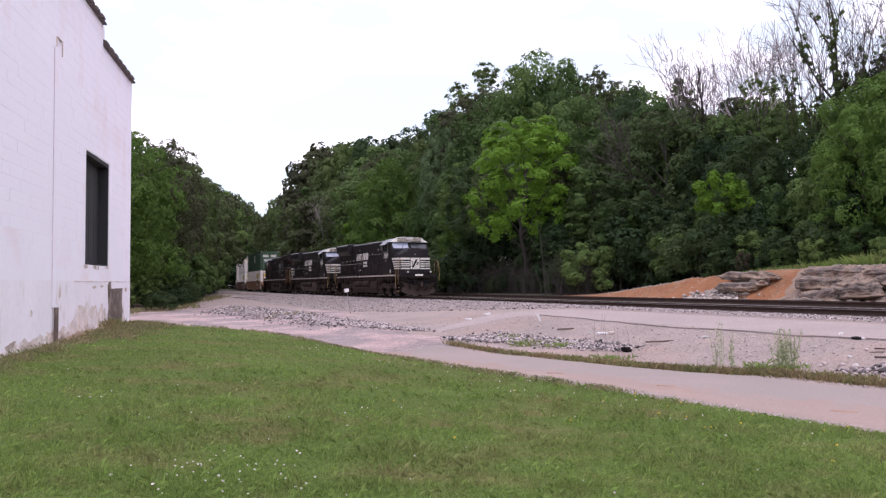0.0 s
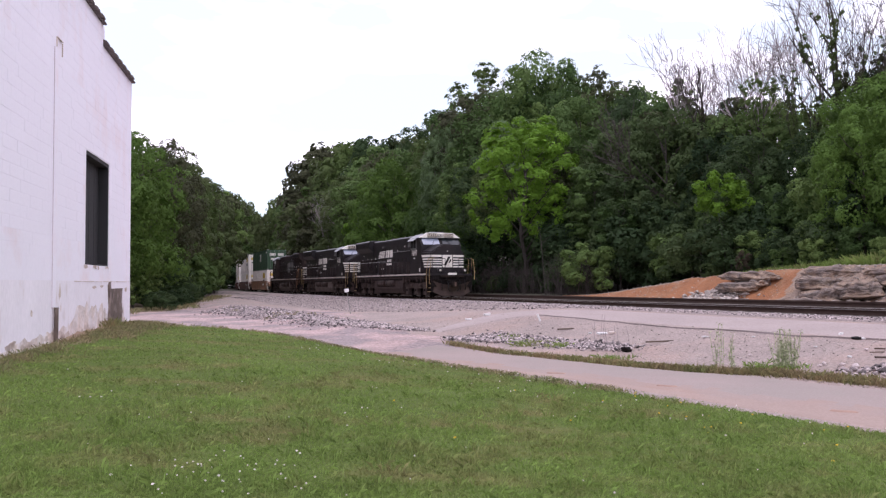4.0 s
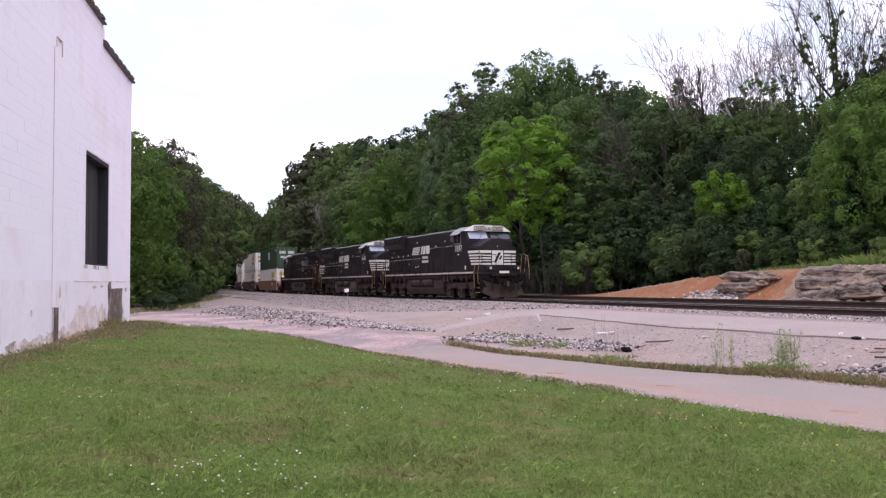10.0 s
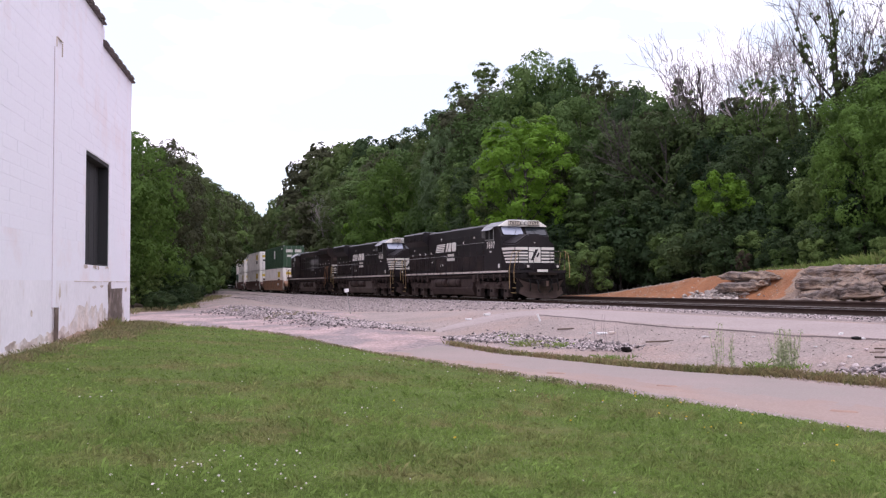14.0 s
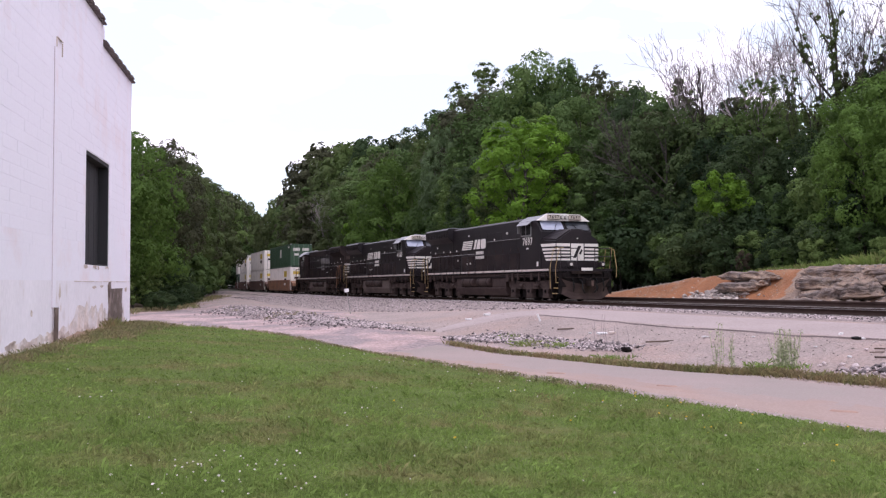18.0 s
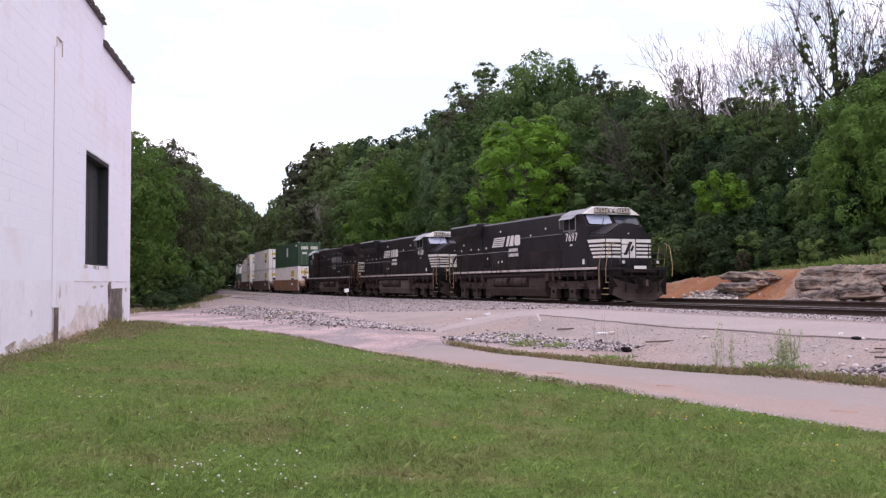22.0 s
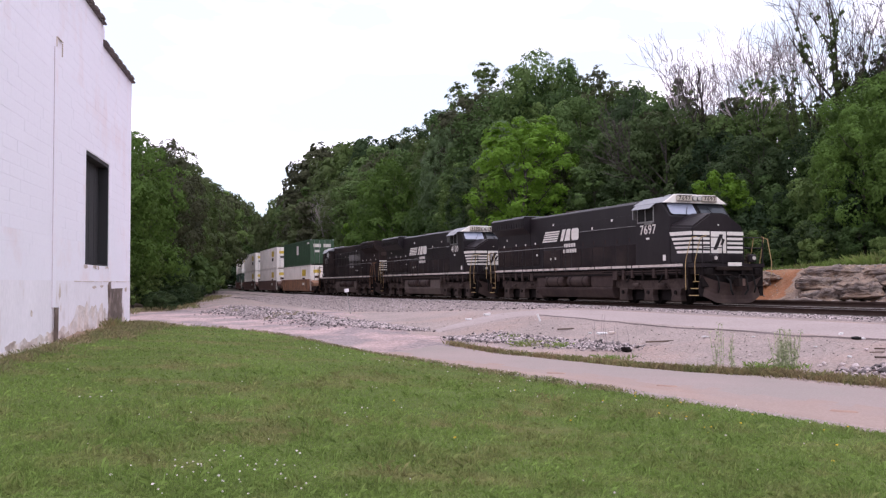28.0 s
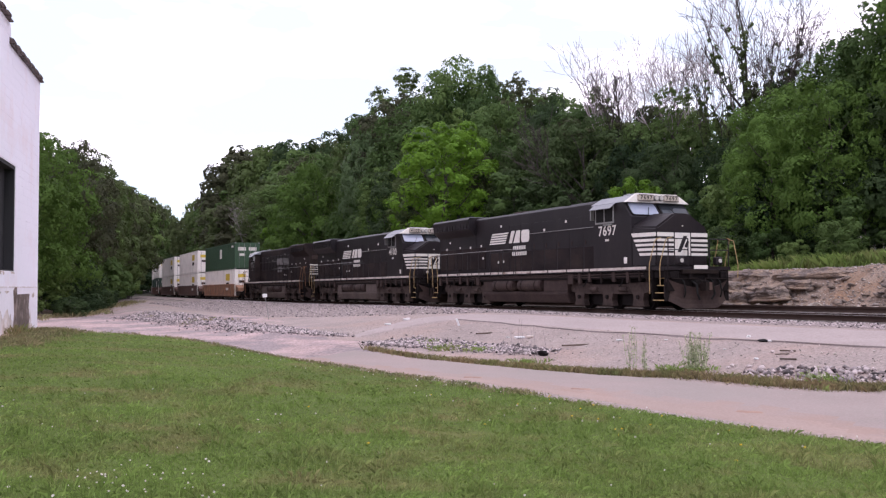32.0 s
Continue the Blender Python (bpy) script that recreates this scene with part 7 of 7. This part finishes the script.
        part("lens", rod(B(), (HALF - 3.225, sg * 0.12, 4.38), (HALF - 3.205, sg * 0.12, 4.38), 0.085, 14), M_LAMP, hl)
        # windscreen pane in its frame
        pane = []
        for cy, ck, a0 in ((0.22, 0.18, 180), (1.26, 0.18, 270), (1.26, 0.84, 0), (0.22, 0.84, 90)):
            for k in range(4):
                e = radians(a0 + 30 * k)
                pane.append((cy + 0.11 * math.cos(e), ck + 0.15 * math.sin(e)))
        pane = [(HALF - 3.08 - 0.415 * k, sg * y, 3.66 + 0.50 * k) for y, k in pane]
        shift = Vector((0.05, 0, 0.042))
        cxyz = sum((Vector(p) for p in pane), Vector()) / 16
        frm = loft(B(), [cxyz + (Vector(p) - cxyz) * 1.10 - shift for p in pane], [cxyz + (Vector(p) - cxyz) * 1.10 + shift * 0.5 for p in pane])
        fobj = part("windscreen_frame", frm, M_RUBBER, cab)
        part("pane", loft(B(), [Vector(p) for p in pane], [Vector(p) + shift * 0.62 for p in pane]), M_GLASS if sg < 0 else M_GLASSDARK, fobj, "windscreen pane with its reflection put into the colour")
        wp = Vector((HALF - 3.06, sg * 0.7, 3.66))
        part("wiper", pipe(B(), [wp + Vector((0.05, 0, 0.02)), wp + Vector((-0.2, -0.22 * sg, 0.36))], 0.012, 5), M_RUBBER, fobj)
        # side windows, with awning and mirror
        fobj = part("side_window_frame", soft_edges(ub(B(), 4.15, 5.42, sg * 1.5 - 0.02, sg * 1.5 + 0.02, 3.42, 4.12), 0.01), M_STEEL, cab)
        for w0, w1 in ((4.22, 4.75), (4.82, 5.35)):
            # black plates stand in for the unlit inside of the open windows
            part("pane", ub(B(), w0, w1, sg * 1.51 - 0.015, sg * 1.51 + 0.018, 3.49, 4.06), M_RUBBER, fobj, "black plate for the dark inside of the open cab window")
        aw = loft(B(), [(HALF - 4.0, sg * 1.52, 4.20), (HALF - 5.5, sg * 1.52, 4.20), (HALF - 5.45, sg * 1.78, 3.98), (HALF - 4.05, sg * 1.78, 3.98)],
                  [(HALF - 4.0, sg * 1.52, 4.215), (HALF - 5.5, sg * 1.52, 4.215), (HALF - 5.45, sg * 1.79, 3.995), (HALF - 4.05, sg * 1.79, 3.995)])
        part("awning", aw, M_GREYROOF, cab, "grey metal window awning")
        part("armrest", ub(B(), 4.2, 4.8, sg * 1.53 - 0.05, sg * 1.53 + 0.05, 3.34, 3.40), M_STEEL, cab)
        part("mirror", ub(B(), 5.50, 5.56, sg * 1.58 - 0.09, sg * 1.58 + 0.09, 3.6, 4.0), M_STEEL, cab)
        part("notice", ub(B(), 3.32, 3.52, sg * 1.506 - 0.005, sg * 1.506 + 0.005, 1.80, 2.04), white, cab, "small white notice")
        face = pose(HALF - 4.62, sg * 1.503, 3.12, 90, 0, 0) if sg < 0 else pose(HALF - 4.62, sg * 1.503, 3.12, 90, 0, 180)
        for k, ch in enumerate(number):
            lettering(ch, 0.55, paint_name, cab, face @ pose((k - 1.5) * 0.31, 0, 0), "road_number_digit")
        part("name_bar", ub(B(), 4.5, 4.75, sg * 1.506 - 0.004, sg * 1.506 + 0.004, 2.72, 2.80), paint_name, cab)
    part("roof_unit", soft_edges(ub(B(), 3.9, 4.9, -0.5, 0.5, 4.51, 4.63), 0.03), M_GREYROOF, cab)
    hb = B()
    for k in range(3):
        rod(hb, (HALF - 5.2, -0.14 + 0.14 * k, 4.66), (HALF - 4.95 + 0.05 * k, -0.14 + 0.14 * k, 4.66), 0.03, 8, 0.06)
    ub(hb, 5.15, 5.25, -0.2, 0.2, 4.51, 4.66)
    part("horn", hb, M_STEEL, cab)
    # nose with its hood-like top, stripes and emblem
    front = [(HALF - 1.87, y, z) for y, z in ((-1.22, 1.64), (1.22, 1.64), (1.22, 3.12), (0.36, 3.68), (-0.36, 3.68), (-1.22, 3.12))]
    back = [(HALF - 3.08, y, z) for y, z in ((-1.49, 1.64), (1.49, 1.64), (1.49, 3.22), (0.52, 3.73), (-0.52, 3.73), (-1.49, 3.22))]
    nose = part("nose", soft_edges(loft(B(), front, back), 0.07, 2), M_BLACK, t)
    for z0, z1 in ((2.79, 2.94), (2.60, 2.70), (2.43, 2.52), (2.25, 2.35), (2.07, 2.17)):
        part("nose_stripe", ub(B(), 1.855, 1.87, -1.19, -0.42, z0, z1), white, nose, "white nose stripe")
        part("nose_stripe", ub(B(), 1.855, 1.87, 0.42, 1.19, z0, z1), white, nose, "white nose stripe")
        for sg in (1, -1):
            end_u = 3.06 - (2.94 - z1) * 0.48
            pts = []
            for u, z in ((1.89, z0), (1.89, z1), (end_u, z1), (end_u - (z1 - z0) * 0.48, z0)):
                y = 1.222 + (u - 1.87) / 1.21 * 0.27
                pts.append((HALF - u, y, z))
            part("nose_stripe", loft(B(), [(x, sg * (y + 0.002), z) for x, y, z in pts], [(x, sg * (y + 0.014), z) for x, y, z in pts]), white, nose, "white nose stripe")
    em = part("emblem_panel", ub(B(), 1.852, 1.87, -0.36, 0.36, 2.07, 2.94), white, nose, "white panel with a dark slanted shape")
    for q in ([(-0.26, 2.2), (-0.10, 2.2), (0.22, 2.82), (0.04, 2.82)], [(0.08, 2.42), (0.18, 2.36), (0.30, 2.6), (0.22, 2.66)]):
        part("emblem_shape", prism(B(), q, "x", HALF - 1.852, HALF - 1.84), M_BLACK, em)
    part("nose_lamp", rod(B(), (HALF - 1.87, 0.0, 3.2), (HALF - 1.84, 0.0, 3.2), 0.035, 10), M_LAMP, nose)
    part("nose_door", soft_edges(ub(B(), 1.845, 1.872, 0.52, 1.12, 1.75, 2.04), 0.01), M_BLACK, nose)
    # fuel tank, reservoirs, trucks
    tk = B()
    prism(tk, [(-1.38, 0.60), (-1.24, 0.22), (1.24, 0.22), (1.38, 0.60), (1.38, 0.72), (-1.38, 0.72)], "x", HALF - 15.4, HALF - 7.75)
    part("fuel_tank", soft_edges(tk, 0.03), tank_paint, t, "brown-grey dusty fuel tank")
    tk = B()
    ub(tk, 14.45, 15.4, -1.36, 1.36, 0.72, 1.24)
    ub(tk, 7.75, 9.7, -1.36, 1.36, 0.72, 1.24)
    ub(tk, 9.7, 14.45, -0.95, 0.95, 0.72, 1.24)
    part("tank_upper", soft_edges(tk, 0.02), tank_paint, t)
    for sg in (1, -1):
        for u0, u1 in ((9.85, 11.85), (12.35, 14.3)):
            ar = rod(B(), (HALF - u0 - 0.08, sg * 1.27, 1.0), (HALF - u1 + 0.08, sg * 1.27, 1.0), 0.27, 18)
            rod(ar, (HALF - u0, sg * 1.27, 1.0), (HALF - u0 - 0.08, sg * 1.27, 1.0), 0.20, 18, 0.27)
            rod(ar, (HALF - u1 + 0.08, sg * 1.27, 1.0), (HALF - u1, sg * 1.27, 1.0), 0.27, 18, 0.20)
            o = part("air_reservoir", ar, M_GRIME, t, "grey-brown cylindrical air reservoir")
            for u in (u0 + 0.4, u1 - 0.4):
                part("strap", rod(B(), (HALF - u - 0.03, sg * 1.27, 1.0), (HALF - u + 0.03, sg * 1.27, 1.0), 0.285, 18), M_RUSTY, o)
        for z, y, r_ in ((1.40, 1.44, 0.022), (1.31, 1.40, 0.028), (1.25, 1.32, 0.02)):
            part("air_line", pipe(B(), [(HALF - 2.4, sg * y, z), (HALF - 6.8, sg * y, z - 0.02), (HALF - 7.4, sg * y, z + 0.03), (HALF - 15.6, sg * y, z + 0.02), (HALF - 20.2, sg * y, z)], r_, 6), M_GRIME, t)
        for k, u in enumerate((2.6, 3.3, 4.2, 5.1, 5.9, 6.6, 16.1, 16.9, 17.7, 18.5, 19.3, 20.1)):
            part("bracket", soft_edges(ub(B(), u, u + 0.10 + 0.05 * (k % 3), sg * 1.42 - 0.05, sg * 1.42 + 0.05, 1.10 - 0.06 * (k % 2), 1.48), 0.01), M_GRIME if k % 3 else M_RUSTY, t)
        for u in (3.7, 6.2, 16.4, 18.9):
            part("brake_hose", pipe(B(), [(HALF - u, sg * 1.4, 1.28), (HALF - u - 0.12, sg * 1.42, 1.02), (HALF - u - 0.34, sg * 1.36, 0.92), (HALF - u - 0.5, sg * 1.28, 0.98)], 0.022, 6), M_RUBBER, t)
        pb = pipe(B(), [(HALF - 7.3, sg * 1.3, 1.3), (HALF - 8.6, sg * 1.42, 1.36), (HALF - 15.6, sg * 1.42, 1.36)], 0.03, 6)
        part("air_pipe", pb, M_GRIME, t)
        for u, w in ((7.2, 0.4), (15.7, 0.3)):
            part("equipment_box", soft_edges(ub(B(), u, u + w, sg * 1.38 - 0.08, sg * 1.38 + 0.08, 1.02, 1.45), 0.02), M_GRIME, t)
    loco_truck(t, 4.95)
    loco_truck(t, 17.35)
    return t


CAR = 21.8
CHALF = CAR / 2


def car_truck(parent, cx):
    tr = part("truck", soft_edges(box(B(), cx - 0.25, cx + 0.25, -1.0, 1.0, 0.42, 0.72), 0.03), M_GRIME, parent)
    for sg in (1, -1):
        out = [(-1.1, 0.55), (-1.0, 0.72), (-0.4, 0.82), (0.4, 0.82), (1.0, 0.72), (1.1, 0.55), (0.85, 0.40), (0.45, 0.30), (-0.45, 0.30), (-0.85, 0.40)]
        part("side_frame", soft_edges(prism(B(), [(cx + a, b) for a, b in out], "y", *sorted((sg * 0.98, sg * 1.14))), 0.02), M_GRIME, tr)
    for dx in (-0.88, 0.88):
        wheelset(tr, cx + dx, 0.46)


def well_car(paint, label):
    t = thing("well_car", label, "freight car", "well cars of the train")
    for sg in (1, -1):
        y = sg * 1.36
        out = [(-8.6, 1.42), (8.6, 1.42), (8.6, 1.05), (7.9, 0.35), (-7.9, 0.35), (-8.6, 1.05)]
        s = part("well_side", soft_edges(prism(B(), out, "y", *sorted((y - 0.04, y + 0.04))), 0.01), paint, t)
        part("top_chord", soft_edges(box(B(), -8.6, 8.6, y - 0.08, y + 0.08, 1.40, 1.54), 0.02), paint, s)
        part("bottom_chord", soft_edges(box(B(), -7.9, 7.9, y - 0.09, y + 0.09, 0.28, 0.42), 0.02), paint, s)
        for k in range(13):
            part("rib", box(B(), -7.2 + k * 1.2 - 0.05, -7.2 + k * 1.2 + 0.05, *sorted((y + sg * 0.04, y + sg * 0.1)), 0.42, 1.40), paint, s)
        part("reporting_mark", box(B(), 4.6, 5.8, *sorted((y + sg * 0.102, y + sg * 0.108)), 0.9, 1.15), M_WHITE, s, "pale painted bar")
    part("well_floor", box(B(), -7.9, 7.9, -1.3, 1.3, 0.24, 0.30), paint, t)
    for e in (1, -1):
        bm = soft_edges(prism(B(), [(e * 8.3, 0.75), (e * 8.3, 1.42), (e * 9.9, 1.12), (e * 9.9, 0.80)], "y", -1.3, 1.3), 0.02)
        part("end_platform", bm, paint, t)
        cp = B()
        box(cp, *sorted((e * 9.8, e * 10.45)), -0.12, 0.12, 0.78, 1.0)
        part("coupler", cp, M_RUSTY, t)
        ld = B()
        for z in (0.6, 0.9, 1.2, 1.5):
            rod(ld, (e * 8.7, -1.42, z), (e * 9.1, -1.42, z), 0.02, 5)
        for dx in (8.7, 9.1):
            rod(ld, (e * dx, -1.42, 0.5), (e * dx, -1.42, 1.9), 0.02, 5)
        part("ladder", ld, M_WHITE if e > 0 else paint, t)
        car_truck(t, e * 8.75)
    return t


CONT = 16.15


def container(paint, label, tall=2.75):
    t = thing("shipping_container", label, "container", "containers on the train")
    h, w = CONT / 2, 1.28
    b = part("body", box(B(), -h + 0.04, h - 0.04, -w + 0.03, w - 0.03, 0.06, tall - 0.03), paint, t)
    white = paint is M_CONT_WHITE
    for sg in (1, -1):
        ribs = B()
        n = 44
        for k in range(n):
            x = -h + 0.25 + k * (CONT - 0.5) / n
            box(ribs, x, x + (CONT - 0.5) / n * 0.5, *sorted((sg * (w - 0.035), sg * (w - 0.004))), 0.16, tall - 0.12)
        r = part("corrugation", ribs, paint, b)
        r["kind"] = "stuff"
        part("side_rail", box(B(), -h, h, *sorted((sg * (w - 0.06), sg * w)), 0.0, 0.16), paint, t)
        part("side_rail", box(B(), -h, h, *sorted((sg * (w - 0.06), sg * w)), tall - 0.11, tall), paint, t)
        for e in (1, -1):
            x0, x1 = sorted((e * (h - 0.15), e * h))
            part("corner_post", box(B(), x0, x1, *sorted((sg * (w - 0.14), sg * w)), 0.16, tall - 0.11), paint, t)
            for z in (0.0, tall - 0.13):
                part("corner_casting", soft_edges(box(B(), x0, x1 + 0.002, *sorted((sg * (w - 0.16), sg * (w + 0.004))), z, z + 0.13), 0.01), M_STEEL if not white else paint, t)
    if white:
        for sg in (1, -1):
            y = sorted((sg * (w + 0.002), sg * (w + 0.01)))
            part("side_label", box(B(), 3.6, 5.6, *y, tall - 1.15, tall - 0.45), M_LABEL, t, "yellow painted panel")
            part("side_label", box(B(), 3.8, 5.2, *y, tall - 1.75, tall - 1.35), M_GRIME, t, "dark lettering as a plain bar")
    else:
        for sg in (1, -1):
            y = sorted((sg * (w + 0.002), sg * (w + 0.01)))
            part("side_label", box(B(), 0.4, 1.5, *y, tall - 1.5, tall - 0.5), M_WHITE, t, "white painted panel")
            part("side_label", box(B(), 6.4, 7.4, *y, tall - 0.5, tall - 0.3), M_WHITE, t, "white lettering as a plain bar")
    # forward end: doors with lock rods
    x = h
    for sg in (1, -1):
        d = part("end_door", soft_edges(box(B(), x - 0.03, x + 0.012, *sorted((sg * 0.02, sg * (w - 0.16))), 0.16, tall - 0.13), 0.008), paint, t)
        for k in (0.3, 0.85):
            part("lock_rod", rod(B(), (x + 0.04, sg * k, 0.12), (x + 0.04, sg * k, tall - 0.1), 0.022, 6), M_STEEL, d)
        part("door_label", box(B(), x + 0.012, x + 0.018, *sorted((sg * 0.15, sg * 0.95)), tall - 0.85, tall - 0.5), M_LABEL if white else M_WHITE, d, "yellow painted panel" if white else "white painted panel")
        part("door_label", box(B(), x + 0.012, x + 0.018, *sorted((sg * 0.25, sg * 0.8)), tall - 1.4, tall - 1.15), M_GRIME if white else M_WHITE, d)
    return t


train = []   # object, metres behind the train's front, half distance of its trucks, turned round, height on its support
for i, (num, rails_paint) in enumerate((("7697", M_YELLOW), ("4100", M_YELLOW), ("9090", M_RUSTRAIL))):
    tank_paint = M_GRIME if i == 0 else M_TANKPALE
    first = len(rolling)
    lo = locomotive(num, "locomotives at the head of the train", rails_paint, tank_paint, dim=i == 2)
    train.append((lo, i * LOCO + HALF, 6.2, i == 2, 0.0))
    for j in range(first, len(rolling)):
        rolling[j] = (*rolling[j], i == 2)
LOADS = [(M_CONT_GREEN, M_CONT_WHITE, M_WELL), (M_CONT_WHITE, M_CONT_WHITE, M_WELLDARK), (M_CONT_WHITE, M_CONT_WHITE, M_WELLDARK), (M_CONT_WHITE, M_CONT_DARK, M_WELLDARK), (M_CONT_WHITE, M_CONT_DARK, M_WELLDARK)]
for i, (upper, lower, paint) in enumerate(LOADS):
    first = len(rolling)
    car = well_car(paint, "faded orange-brown double-stack well car" if i == 0 else "dark oxide-brown double-stack well car")
    back = 3 * LOCO + 1.0 + i * CAR + CHALF
    train.append((car, back, 8.75, False, 0.0))
    for j in range(first, len(rolling)):
        rolling[j] = (*rolling[j], False)
    words = {M_CONT_WHITE: "white corrugated shipping container with yellow labels", M_CONT_GREEN: "dark green corrugated shipping container", M_CONT_DARK: "very dark green shipping container"}
    train.append((container(lower, words[lower] + " in a well car"), back, 8.75, False, 0.305))
    train.append((container(upper, words[upper] + " stacked on another"), back, 8.75, False, 0.305 + 2.755))

FRONT = [17.6, 21.33, 24.68, 27.79, 30.67, 33.40, 36.01, 38.55, 41.04, 43.50, 45.96, 48.38, 50.75, 53.0, 55.06, 56.81, 58.09]


def front_at(t):
    """How far the train's front has come at t seconds."""
    k = min(int(t / 2), len(FRONT) - 2)
    f = t / 2 - k
    p1, p2 = FRONT[k], FRONT[k + 1]
    p0 = FRONT[k - 1] if k else 2 * p1 - p2
    p3 = FRONT[k + 2] if k + 2 < len(FRONT) else 2 * p2 - p1 - 0.4
    return p1 + 0.5 * f * (p2 - p0 + f * (2 * p0 - 5 * p1 + 4 * p2 - p3 + f * (3 * (p1 - p2) + p3 - p0)))


def standing(s, base, turned, lift):
    a, b = on_track(s - base), on_track(s + base)
    d = b - a
    rise = -math.degrees(math.atan2(d.z, math.hypot(d.x, d.y)))
    m = Matrix.Translation((a + b) / 2 + Vector((0, 0, lift))) @ pose(0, 0, 0, 0, 0, math.degrees(math.atan2(d.y, d.x))) @ pose(0, 0, 0, 0, rise, 0)
    return m @ pose(0, 0, 0, 0, 0, 180) if turned else m


def motions():
    """The train rolls in and slows down; its wheels turn with it."""
    times = [float(t) for t in range(33)]
    for ob, back, base, turned, lift in train:
        walk(ob, [(t, standing(front_at(t) - back, base, turned, lift)) for t in times])
    for ob, x, r, turned in rolling:
        rows = []
        for k in range(81):
            t = k * 0.4
            roll = math.degrees((front_at(t) - FRONT[0]) / r) * (-1 if turned else 1)
            rows.append((t, pose(x, 0, r + 0.002, 0, roll, 0)))
        walk(ob, rows)


motions()
